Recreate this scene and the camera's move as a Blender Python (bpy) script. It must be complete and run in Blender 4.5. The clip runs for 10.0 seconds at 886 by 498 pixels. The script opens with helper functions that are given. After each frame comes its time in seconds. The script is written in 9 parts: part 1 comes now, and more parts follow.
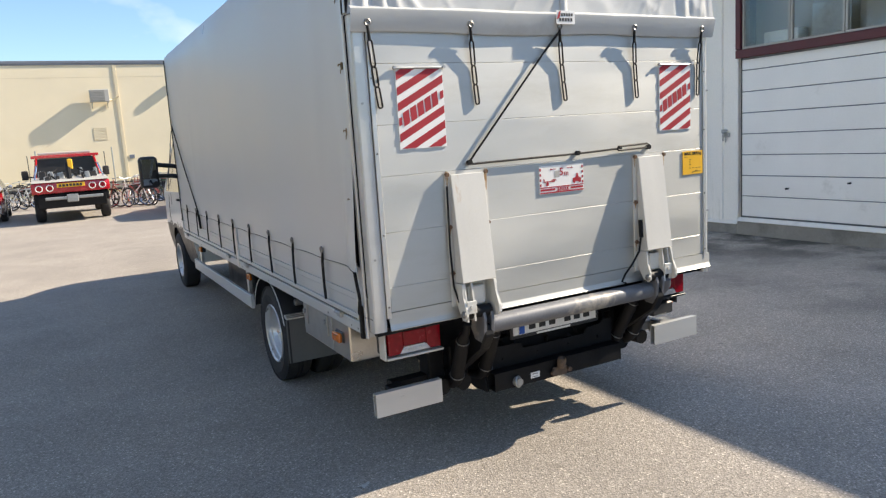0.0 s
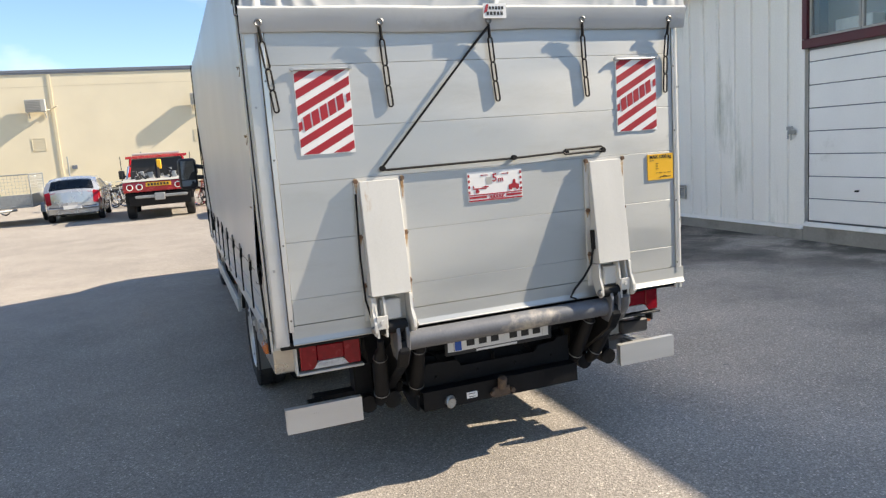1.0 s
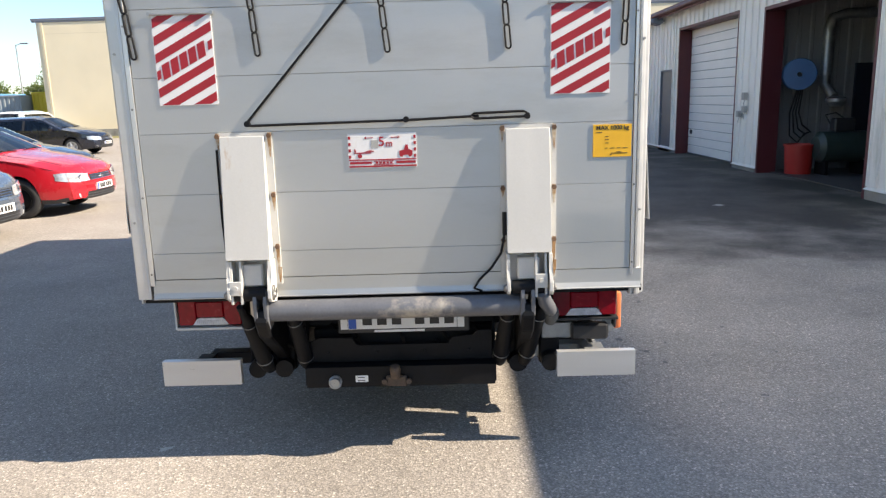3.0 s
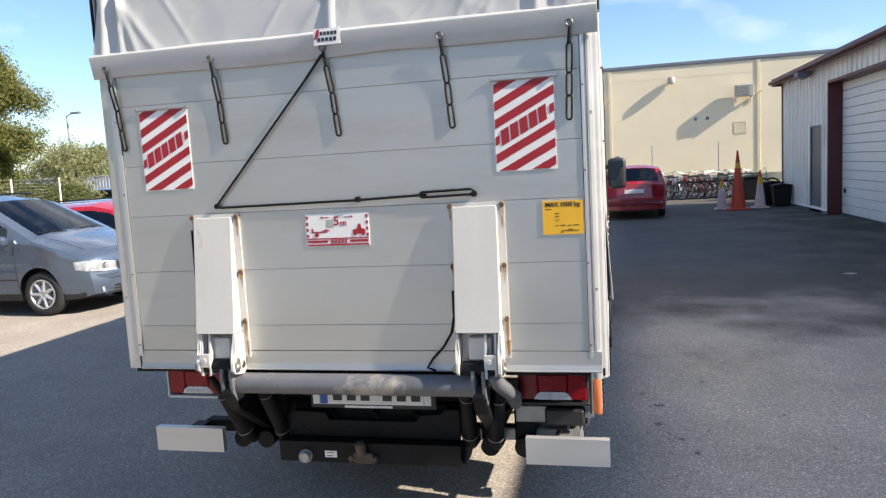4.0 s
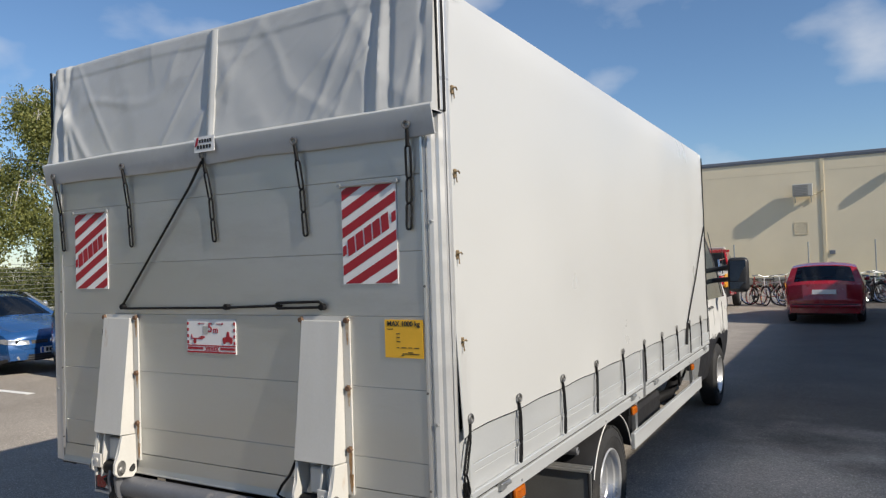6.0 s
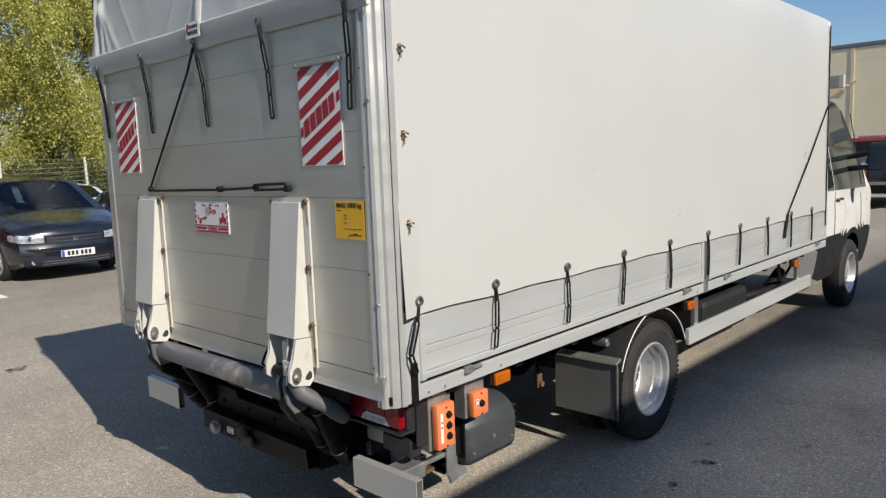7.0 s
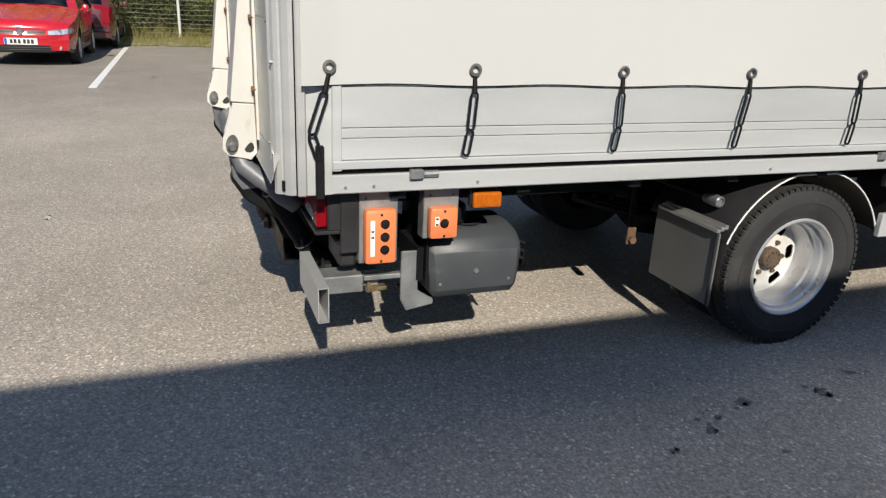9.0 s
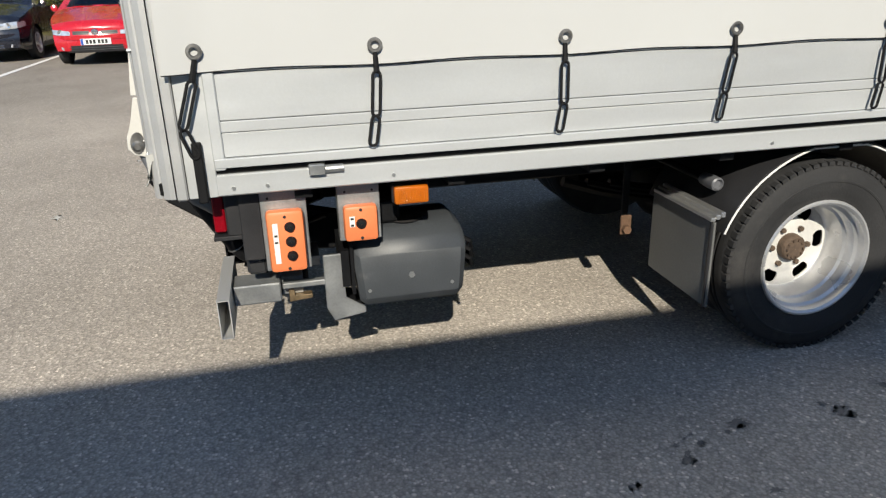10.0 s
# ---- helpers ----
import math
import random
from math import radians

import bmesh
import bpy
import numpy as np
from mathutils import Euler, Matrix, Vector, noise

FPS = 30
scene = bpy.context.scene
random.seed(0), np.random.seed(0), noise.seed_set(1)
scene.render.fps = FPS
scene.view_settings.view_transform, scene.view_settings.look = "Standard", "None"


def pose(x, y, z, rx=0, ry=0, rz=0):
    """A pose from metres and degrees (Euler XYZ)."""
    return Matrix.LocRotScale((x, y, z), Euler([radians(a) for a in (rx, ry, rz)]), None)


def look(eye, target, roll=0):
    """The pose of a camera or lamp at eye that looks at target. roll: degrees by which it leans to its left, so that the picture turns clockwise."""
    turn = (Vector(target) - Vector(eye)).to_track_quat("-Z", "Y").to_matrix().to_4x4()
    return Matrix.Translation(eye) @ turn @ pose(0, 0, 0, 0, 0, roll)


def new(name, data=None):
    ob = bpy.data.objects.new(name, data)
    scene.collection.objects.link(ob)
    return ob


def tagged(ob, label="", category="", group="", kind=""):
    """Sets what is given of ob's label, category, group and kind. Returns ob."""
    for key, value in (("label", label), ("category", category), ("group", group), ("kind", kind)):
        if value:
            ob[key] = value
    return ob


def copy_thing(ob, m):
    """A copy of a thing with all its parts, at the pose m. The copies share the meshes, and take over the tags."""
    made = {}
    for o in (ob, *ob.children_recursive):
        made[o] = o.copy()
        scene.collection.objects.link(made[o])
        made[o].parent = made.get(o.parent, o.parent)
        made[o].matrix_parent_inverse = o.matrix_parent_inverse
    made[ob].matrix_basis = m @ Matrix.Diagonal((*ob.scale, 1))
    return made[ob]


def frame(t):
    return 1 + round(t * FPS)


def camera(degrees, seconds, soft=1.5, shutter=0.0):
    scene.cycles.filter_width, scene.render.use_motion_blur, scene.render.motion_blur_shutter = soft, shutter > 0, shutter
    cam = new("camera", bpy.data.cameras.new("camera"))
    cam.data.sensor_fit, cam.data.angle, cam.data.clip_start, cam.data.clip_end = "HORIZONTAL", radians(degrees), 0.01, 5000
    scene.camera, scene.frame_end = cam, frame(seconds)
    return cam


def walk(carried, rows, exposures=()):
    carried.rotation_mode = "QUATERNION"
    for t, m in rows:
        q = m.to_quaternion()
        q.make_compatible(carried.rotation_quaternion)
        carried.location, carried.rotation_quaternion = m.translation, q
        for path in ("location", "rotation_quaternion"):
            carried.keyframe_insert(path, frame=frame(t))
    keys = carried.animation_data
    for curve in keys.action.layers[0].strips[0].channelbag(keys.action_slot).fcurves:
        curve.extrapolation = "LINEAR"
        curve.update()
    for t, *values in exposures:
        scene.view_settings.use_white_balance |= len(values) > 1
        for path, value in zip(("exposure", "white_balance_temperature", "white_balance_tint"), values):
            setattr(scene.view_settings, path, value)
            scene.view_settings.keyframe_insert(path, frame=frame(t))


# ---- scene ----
cam = camera(63.9, 10.0, 1.3)
METRES, EYE, TILT, LEAN, TURN = 8.055, 1.74, 0.0, 0.0, -28.4
ROWS = [
    (0.0, 0.0, 0.0, 0.0, -0.58, -9.0, 3.68),
    (0.3, 0.0281, 0.0092, 0.0025, 1.69, -9.84, 3.48),
    (0.5, 0.0534, 0.0147, -0.0053, 3.07, -8.56, 3.17),
    (0.8, 0.0845, 0.0305, 0.0019, 4.34, -9.66, 4.58),
    (1.0, 0.1082, 0.0344, -0.0037, 7.44, -8.62, 4.1),
    (1.2, 0.1295, 0.0448, 0.0003, 10.39, -11.42, 4.18),
    (1.5, 0.1635, 0.0557, -0.0022, 12.18, -10.11, 3.69),
    (1.8, 0.1924, 0.0747, -0.0017, 15.22, -9.64, 2.52),
    (2.0, 0.2084, 0.0895, -0.0048, 16.46, -10.91, 2.96),
    (2.2, 0.2258, 0.1023, -0.0052, 18.26, -9.63, 4.2),
    (3.3, 0.3207, 0.1714, -0.0067, 32.89, -12.55, 1.9),
    (3.5, 0.3381, 0.1842, -0.0066, 35.24, -12.34, 3.31),
    (3.8, 0.3628, 0.2027, -0.0018, 38.19, -8.88, 4.09),
    (4.0, 0.3835, 0.2187, -0.0029, 41.36, -6.43, 3.28),
    (4.2, 0.398, 0.225, 0.0037, 44.11, -4.79, 3.58),
    (4.5, 0.4121, 0.2539, 0.0012, 47.79, -1.1, 2.4),
    (4.7, 0.4179, 0.2661, 0.0052, 47.02, -0.11, 1.84),
    (5.0, 0.4328, 0.2962, 0.0078, 51.13, 3.72, 2.46),
    (5.2, 0.4405, 0.3125, 0.0073, 53.21, 4.44, 3.3),
    (6.3, 0.4821, 0.4014, -0.0002, 59.89, -1.46, 2.0),
    (6.5, 0.4894, 0.4184, -0.0017, 61.69, -3.2, 2.86),
    (6.8, 0.4988, 0.446, -0.006, 67.5, -5.2, 2.87),
    (7.0, 0.5055, 0.4684, -0.0065, 71.4, -6.96, 2.11),
    (7.2, 0.5131, 0.4855, -0.0061, 74.34, -7.34, 2.65),
    (7.5, 0.5085, 0.5153, -0.0144, 76.81, -8.64, 1.32),
    (7.8, 0.5, 0.5414, -0.0204, 81.19, -9.51, -0.36),
    (8.0, 0.4928, 0.5604, -0.0231, 84.06, -11.09, 0.62),
    (8.2, 0.4899, 0.5793, -0.0281, 88.18, -14.12, -0.19),
    (8.5, 0.4804, 0.6055, -0.034, 92.43, -15.33, -2.53),
    (8.8, 0.468, 0.6299, -0.0428, 95.61, -17.27, -2.99),
    (9.0, 0.4497, 0.6359, -0.0465, 98.67, -18.97, -2.43),
    (9.2, 0.4335, 0.6496, -0.0548, 100.47, -17.84, 0.41),
    (9.5, 0.4158, 0.6631, -0.0502, 100.92, -19.65, 1.07),
    (9.8, 0.4041, 0.6816, -0.0505, 103.79, -19.68, 1.9),
    (10.0, 0.3974, 0.693, -0.0501, 105.38, -20.78, 1.51),
]
walk(cam, [(t, pose(0, 0, EYE, TILT, LEAN, TURN) @ pose(METRES * x, METRES * y, METRES * z, 90 + pitch, roll, yaw)) for t, x, y, z, yaw, pitch, roll in ROWS],
     [(0.0, 1.10, 7040, 10), (1.0, 1.15, 7100, 10), (2.2, 1.18, 7080, 10), (3.5, 1.14, 6880, 12), (4.0, 1.02, 6780, 12), (4.5, 0.68, 6700, 11), (4.75, 0.48, 6600, 11), (5.0, 0.34, 6480, 11), (5.2, 0.28, 6440, 11), (6.5, 0.08, 6570, 9), (7.5, 0.05, 6560, 9), (8.5, 0.14, 6490, 9), (10.0, 0.21, 6480, 7)])

# ---- light ----
SUN_ELEVATION, SUN_AZIMUTH = 34.0, -10.0   # degrees; azimuth counted from +x towards +y
world = bpy.data.worlds.new("world")
scene.world = world
world.use_nodes = True
wn, wl = world.node_tree.nodes, world.node_tree.links
wn.clear()
sky = wn.new("ShaderNodeTexSky")
sky.sky_type, sky.sun_disc = "NISHITA", False
sky.sun_elevation, sky.sun_rotation = radians(SUN_ELEVATION), radians(90 - SUN_AZIMUTH)
sky.air_density, sky.dust_density, sky.ozone_density = 1.0, 0.28, 5.0
coord = wn.new("ShaderNodeTexCoord")
stretch = wn.new("ShaderNodeMapping")
stretch.inputs["Scale"].default_value, stretch.inputs["Location"].default_value = (1.0, 1.0, 1.9), (0.35, 0.2, 0.0)
puffs = wn.new("ShaderNodeTexNoise")
puffs.inputs["Scale"].default_value, puffs.inputs["Detail"].default_value, puffs.inputs["Roughness"].default_value = 4.6, 7.0, 0.48
cover = wn.new("ShaderNodeValToRGB")
cover.color_ramp.elements[0].position, cover.color_ramp.elements[0].color = 0.525, (0, 0, 0, 1)
cover.color_ramp.elements[1].position, cover.color_ramp.elements[1].color = 0.78, (0.80, 0.80, 0.80, 1)
cloud = wn.new("ShaderNodeMix")
cloud.data_type = "RGBA"
cloud.inputs["B"].default_value = (9.0, 9.3, 9.9, 1)
sky_out = wn.new("ShaderNodeBackground")
sky_out.inputs["Strength"].default_value = 0.075
world_out = wn.new("ShaderNodeOutputWorld")
wl.new(coord.outputs["Generated"], stretch.inputs["Vector"])
wl.new(stretch.outputs["Vector"], puffs.inputs["Vector"])
wl.new(puffs.outputs["Fac"], cover.inputs["Fac"])
wl.new(cover.outputs["Color"], cloud.inputs["Factor"])
deep = wn.new("ShaderNodeHueSaturation")
deep.inputs["Saturation"].default_value, deep.inputs["Value"].default_value = 1.02, 1.44
wl.new(sky.outputs["Color"], deep.inputs["Color"])
wl.new(deep.outputs["Color"], cloud.inputs["A"])
wl.new(cloud.outputs["Result"], sky_out.inputs["Color"])
wl.new(sky_out.outputs["Background"], world_out.inputs["Surface"])

sun_data = bpy.data.lights.new("sun", "SUN")
sun_data.energy, sun_data.angle, sun_data.color = 5.0, radians(0.53), (1.0, 0.915, 0.79)
sun = new("sun", sun_data)
el, az = radians(SUN_ELEVATION), radians(SUN_AZIMUTH)
sun.matrix_world = look((40 * math.cos(el) * math.cos(az), 40 * math.cos(el) * math.sin(az), 40 * math.sin(el)), (0, 0, 0))


# ---- materials ----
def mat(name, color, rough=0.5, metal=0.0, vary=0.12, scale=6.0, fine=90.0, bump=0.15, streak=None, dirt=None, coat=0.0, spec=0.5, per_object=0.0):
    """A painted, plastic, metal or mineral surface: two scales of tone, fine relief, and, where asked, dirt patches."""
    m = bpy.data.materials.new(name)
    m.use_nodes = True
    n, l = m.node_tree.nodes, m.node_tree.links
    b = n["Principled BSDF"]
    b.inputs["Metallic"].default_value = metal
    b.inputs["Coat Weight"].default_value = coat
    b.inputs["Coat Roughness"].default_value = 0.06
    b.inputs["Specular IOR Level"].default_value = spec
    tc = n.new("ShaderNodeTexCoord")
    big, small = n.new("ShaderNodeTexNoise"), n.new("ShaderNodeTexNoise")
    big.inputs["Scale"].default_value, big.inputs["Detail"].default_value = scale, 6.0
    small.inputs["Scale"].default_value, small.inputs["Detail"].default_value = fine, 3.0
    if streak:
        mp = n.new("ShaderNodeMapping")
        mp.inputs["Scale"].default_value = streak
        l.new(tc.outputs["Object"], mp.inputs["Vector"])
        l.new(mp.outputs["Vector"], big.inputs["Vector"])
    else:
        l.new(tc.outputs["Object"], big.inputs["Vector"])
    l.new(tc.outputs["Object"], small.inputs["Vector"])
    tone = n.new("ShaderNodeMapRange")
    tone.inputs["From Min"].default_value, tone.inputs["From Max"].default_value = 0.3, 0.7
    tone.inputs["To Min"].default_value, tone.inputs["To Max"].default_value = 1 - vary, 1 + vary * 0.6
    l.new(big.outputs["Fac"], tone.inputs["Value"])
    speck = n.new("ShaderNodeMapRange")
    speck.inputs["From Min"].default_value, speck.inputs["From Max"].default_value = 0.25, 0.75
    speck.inputs["To Min"].default_value, speck.inputs["To Max"].default_value = 1 - vary * 0.6, 1 + vary * 0.4
    l.new(small.outputs["Fac"], speck.inputs["Value"])
    both = n.new("ShaderNodeMath")
    both.operation = "MULTIPLY"
    l.new(tone.outputs["Result"], both.inputs[0])
    l.new(speck.outputs["Result"], both.inputs[1])
    value = both.outputs[0]
    if per_object:
        info = n.new("ShaderNodeObjectInfo")
        each = n.new("ShaderNodeMapRange")
        each.inputs["To Min"].default_value, each.inputs["To Max"].default_value = 1 - per_object, 1 + per_object
        l.new(info.outputs["Random"], each.inputs["Value"])
        mul = n.new("ShaderNodeMath")
        mul.operation = "MULTIPLY"
        l.new(value, mul.inputs[0])
        l.new(each.outputs["Result"], mul.inputs[1])
        value = mul.outputs[0]
    paint = n.new("ShaderNodeMix")
    paint.data_type, paint.blend_type = "RGBA", "MULTIPLY"
    paint.inputs["Factor"].default_value = 1.0
    paint.inputs["A"].default_value = (*color, 1)
    l.new(value, paint.inputs["B"])
    final = paint.outputs["Result"]
    if dirt:
        dcol, dscale, dlow, dhigh = dirt
        dn = n.new("ShaderNodeTexNoise")
        dn.inputs["Scale"].default_value, dn.inputs["Detail"].default_value, dn.inputs["Roughness"].default_value = dscale, 9.0, 0.68
        if streak:
            l.new(mp.outputs["Vector"], dn.inputs["Vector"])
        else:
            l.new(tc.outputs["Object"], dn.inputs["Vector"])
        dr = n.new("ShaderNodeMapRange")
        dr.inputs["From Min"].default_value, dr.inputs["From Max"].default_value = dlow, dhigh
        l.new(dn.outputs["Fac"], dr.inputs["Value"])
        dm = n.new("ShaderNodeMix")
        dm.data_type = "RGBA"
        dm.inputs["B"].default_value = (*dcol, 1)
        l.new(dr.outputs["Result"], dm.inputs["Factor"])
        l.new(final, dm.inputs["A"])
        final = dm.outputs["Result"]
    l.new(final, b.inputs["Base Color"])
    gloss = n.new("ShaderNodeMapRange")
    gloss.inputs["From Min"].default_value, gloss.inputs["From Max"].default_value = 0.3, 0.7
    gloss.inputs["To Min"].default_value, gloss.inputs["To Max"].default_value = max(0.02, rough - 0.07), min(1, rough + 0.09)
    l.new(big.outputs["Fac"], gloss.inputs["Value"])
    l.new(gloss.outputs["Result"], b.inputs["Roughness"])
    if bump:
        bp = n.new("ShaderNodeBump")
        bp.inputs["Strength"].default_value, bp.inputs["Distance"].default_value = bump, 0.004
        l.new(small.outputs["Fac"], bp.inputs["Height"])
        l.new(bp.outputs["Normal"], b.inputs["Normal"])
    return m


def glass_mat(name, tint, rough=0.02):
    m = bpy.data.materials.new(name)
    m.use_nodes = True
    b = m.node_tree.nodes["Principled BSDF"]
    b.inputs["Base Color"].default_value = (*tint, 1)
    b.inputs["Roughness"].default_value = rough
    b.inputs["Transmission Weight"].default_value = 0.0
    b.inputs["Specular IOR Level"].default_value = 0.9
    b.inputs["Coat Weight"].default_value = 0.6
    b.inputs["Coat Roughness"].default_value = 0.02
    return m


def car_glass(name, tint):
    """Thin tinted sheet: clear straight through, with a gloss that grows towards grazing."""
    m = bpy.data.materials.new(name)
    m.use_nodes = True
    n, l = m.node_tree.nodes, m.node_tree.links
    n.remove(n["Principled BSDF"])
    clear, gloss, mix, fres = n.new("ShaderNodeBsdfTransparent"), n.new("ShaderNodeBsdfGlossy"), n.new("ShaderNodeMixShader"), n.new("ShaderNodeFresnel")
    clear.inputs["Color"].default_value = (*tint, 1)
    gloss.inputs["Roughness"].default_value = 0.02
    fres.inputs["IOR"].default_value = 1.75
    l.new(fres.outputs["Fac"], mix.inputs["Fac"])
    l.new(clear.outputs["BSDF"], mix.inputs[1])
    l.new(gloss.outputs["BSDF"], mix.inputs[2])
    l.new(mix.outputs["Shader"], n["Material Output"].inputs["Surface"])
    return m


def pane_mat(name, tint):
    m = bpy.data.materials.new(name)
    m.use_nodes = True
    b = m.node_tree.nodes["Principled BSDF"]
    b.inputs["Base Color"].default_value = (*tint, 1)
    b.inputs["Roughness"].default_value = 0.03
    b.inputs["Transmission Weight"].default_value = 1.0
    b.inputs["IOR"].default_value = 1.45
    return m


def asphalt_mat():
    m = bpy.data.materials.new("asphalt")
    m.use_nodes = True
    n, l = m.node_tree.nodes, m.node_tree.links
    b = n["Principled BSDF"]
    tc = n.new("ShaderNodeTexCoord")

    def tex(kind, scale, detail=4.0, rough=0.55):
        t = n.new(kind)
        t.inputs["Scale"].default_value = scale
        if kind == "ShaderNodeTexNoise":
            t.inputs["Detail"].default_value, t.inputs["Roughness"].default_value = detail, rough
        l.new(tc.outputs["Object"], t.inputs["Vector"])
        return t

    def ramp(source, a, b_, lo, hi):
        r = n.new("ShaderNodeMapRange")
        for key, v in (("From Min", a), ("From Max", b_), ("To Min", lo), ("To Max", hi)):
            r.inputs[key].default_value = v
        l.new(source, r.inputs["Value"])
        return r.outputs["Result"]

    def times(a, b_):
        k = n.new("ShaderNodeMath")
        k.operation = "MULTIPLY"
        l.new(a, k.inputs[0])
        l.new(b_, k.inputs[1])
        return k.outputs[0]

    stones = tex("ShaderNodeTexVoronoi", 105.0)
    grains = tex("ShaderNodeTexNoise", 70.0, 5.0, 0.7)
    blotch = tex("ShaderNodeTexNoise", 1.1, 6.0, 0.62)
    wide = tex("ShaderNodeTexNoise", 0.17, 4.0, 0.5)
    stone_tone = n.new("ShaderNodeSeparateColor")
    l.new(stones.outputs["Color"], stone_tone.inputs["Color"])
    v = times(ramp(stone_tone.outputs["Red"], 0, 1, 0.79, 1.22), ramp(grains.outputs["Fac"], 0.3, 0.7, 0.82, 1.17))
    v = times(v, ramp(stone_tone.outputs["Green"], 0.90, 0.94, 1.0, 1.55))
    v = times(v, ramp(stones.outputs["Distance"], 0.35, 0.85, 1.07, 0.76))
    v = times(v, ramp(blotch.outputs["Fac"], 0.3, 0.7, 0.86, 1.1))
    v = times(v, ramp(wide.outputs["Fac"], 0.35, 0.65, 0.9, 1.08))
    # damp, oily ground before the workshop
    damp = tex("ShaderNodeTexNoise", 0.75, 7.0, 0.6)
    where = n.new("ShaderNodeSeparateXYZ")
    l.new(tc.outputs["Object"], where.inputs["Vector"])
    near_wall = ramp(where.outputs["X"], 4.2, 7.0, 0.0, 1.0)
    add = n.new("ShaderNodeMath")
    add.operation = "ADD"
    l.new(ramp(damp.outputs["Fac"], 0.42, 0.62, 0.0, 1.0), add.inputs[0])
    add.inputs[1].default_value = 0.15
    wet = times(near_wall, add.outputs[0])
    base = n.new("ShaderNodeMix")
    base.data_type, base.blend_type = "RGBA", "MULTIPLY"
    base.inputs["Factor"].default_value = 1.0
    base.inputs["A"].default_value = (0.325, 0.292, 0.255, 1)
    l.new(v, base.inputs["B"])
    dark = n.new("ShaderNodeMix")
    dark.data_type = "RGBA"
    dark.inputs["B"].default_value = (0.06, 0.06, 0.06, 1)
    l.new(ramp(wet, 0.0, 1.15, 0.0, 0.53), dark.inputs["Factor"])
    l.new(base.outputs["Result"], dark.inputs["A"])
    # light painted in: paler beside the truck, darker in the shade before the bay
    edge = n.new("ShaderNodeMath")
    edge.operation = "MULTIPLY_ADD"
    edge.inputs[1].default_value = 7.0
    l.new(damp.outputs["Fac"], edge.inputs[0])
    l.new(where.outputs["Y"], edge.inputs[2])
    light_zone = n.new("ShaderNodeMix")
    light_zone.data_type = "FLOAT"
    light_zone.inputs["A"].default_value = 1.0
    l.new(ramp(where.outputs["X"], 2.5, 4.0, 0.0, 1.0), light_zone.inputs["Factor"])
    l.new(ramp(edge.outputs[0], 10.2, 12.6, 1.42, 0.44), light_zone.inputs["B"])
    light_painted = n.new("ShaderNodeMix")
    light_painted.data_type, light_painted.blend_type = "RGBA", "MULTIPLY"
    light_painted.inputs["Factor"].default_value = 1.0
    l.new(dark.outputs["Result"], light_painted.inputs["A"])
    # darker asphalt on the parking bays
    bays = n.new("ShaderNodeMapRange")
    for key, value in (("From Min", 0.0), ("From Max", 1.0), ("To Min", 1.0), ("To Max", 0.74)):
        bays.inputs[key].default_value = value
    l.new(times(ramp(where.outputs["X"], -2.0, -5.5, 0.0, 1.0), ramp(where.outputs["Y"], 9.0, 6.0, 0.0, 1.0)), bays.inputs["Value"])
    zoned = times(light_zone.outputs["Result"], bays.outputs["Result"])
    l.new(zoned, light_painted.inputs["B"])
    # grimy strip along the foot of the workshop wall
    grime = times(ramp(where.outputs["X"], 7.4, 8.75, 0.0, 1.0), ramp(damp.outputs["Fac"], 0.44, 0.54, 0.15, 1.0))
    mossy = n.new("ShaderNodeMix")
    mossy.data_type = "RGBA"
    mossy.inputs["B"].default_value = (0.045, 0.047, 0.038, 1)
    l.new(ramp(grime, 0.0, 1.0, 0.0, 0.8), mossy.inputs["Factor"])
    l.new(light_painted.outputs["Result"], mossy.inputs["A"])
    # small oil drips
    drips = tex("ShaderNodeTexNoise", 6.5, 6.0, 0.75)
    patch = tex("ShaderNodeTexNoise", 0.55, 2.0, 0.5)
    oil = times(ramp(drips.outputs["Fac"], 0.685, 0.71, 0.0, 0.7), ramp(patch.outputs["Fac"], 0.5, 0.58, 0.0, 1.0))
    oiled = n.new("ShaderNodeMix")
    oiled.data_type = "RGBA"
    oiled.inputs["B"].default_value = (0.022, 0.021, 0.021, 1)
    l.new(oil, oiled.inputs["Factor"])
    l.new(mossy.outputs["Result"], oiled.inputs["A"])
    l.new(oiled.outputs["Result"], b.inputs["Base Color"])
    b.inputs["Roughness"].default_value = 0.72
    b.inputs["Diffuse Roughness"].default_value = 0.35
    b.inputs["Specular IOR Level"].default_value = 0.2
    bp = n.new("ShaderNodeBump")
    bp.inputs["Strength"].default_value, bp.inputs["Distance"].default_value = 0.5, 0.005
    l.new(stones.outputs["Distance"], bp.inputs["Height"])
    bp2 = n.new("ShaderNodeBump")
    bp2.inputs["Strength"].default_value, bp2.inputs["Distance"].default_value = 0.32, 0.005
    l.new(grains.outputs["Fac"], bp2.inputs["Height"])
    l.new(bp.outputs["Normal"], bp2.inputs["Normal"])
    l.new(bp2.outputs["Normal"], b.inputs["Normal"])
    return m


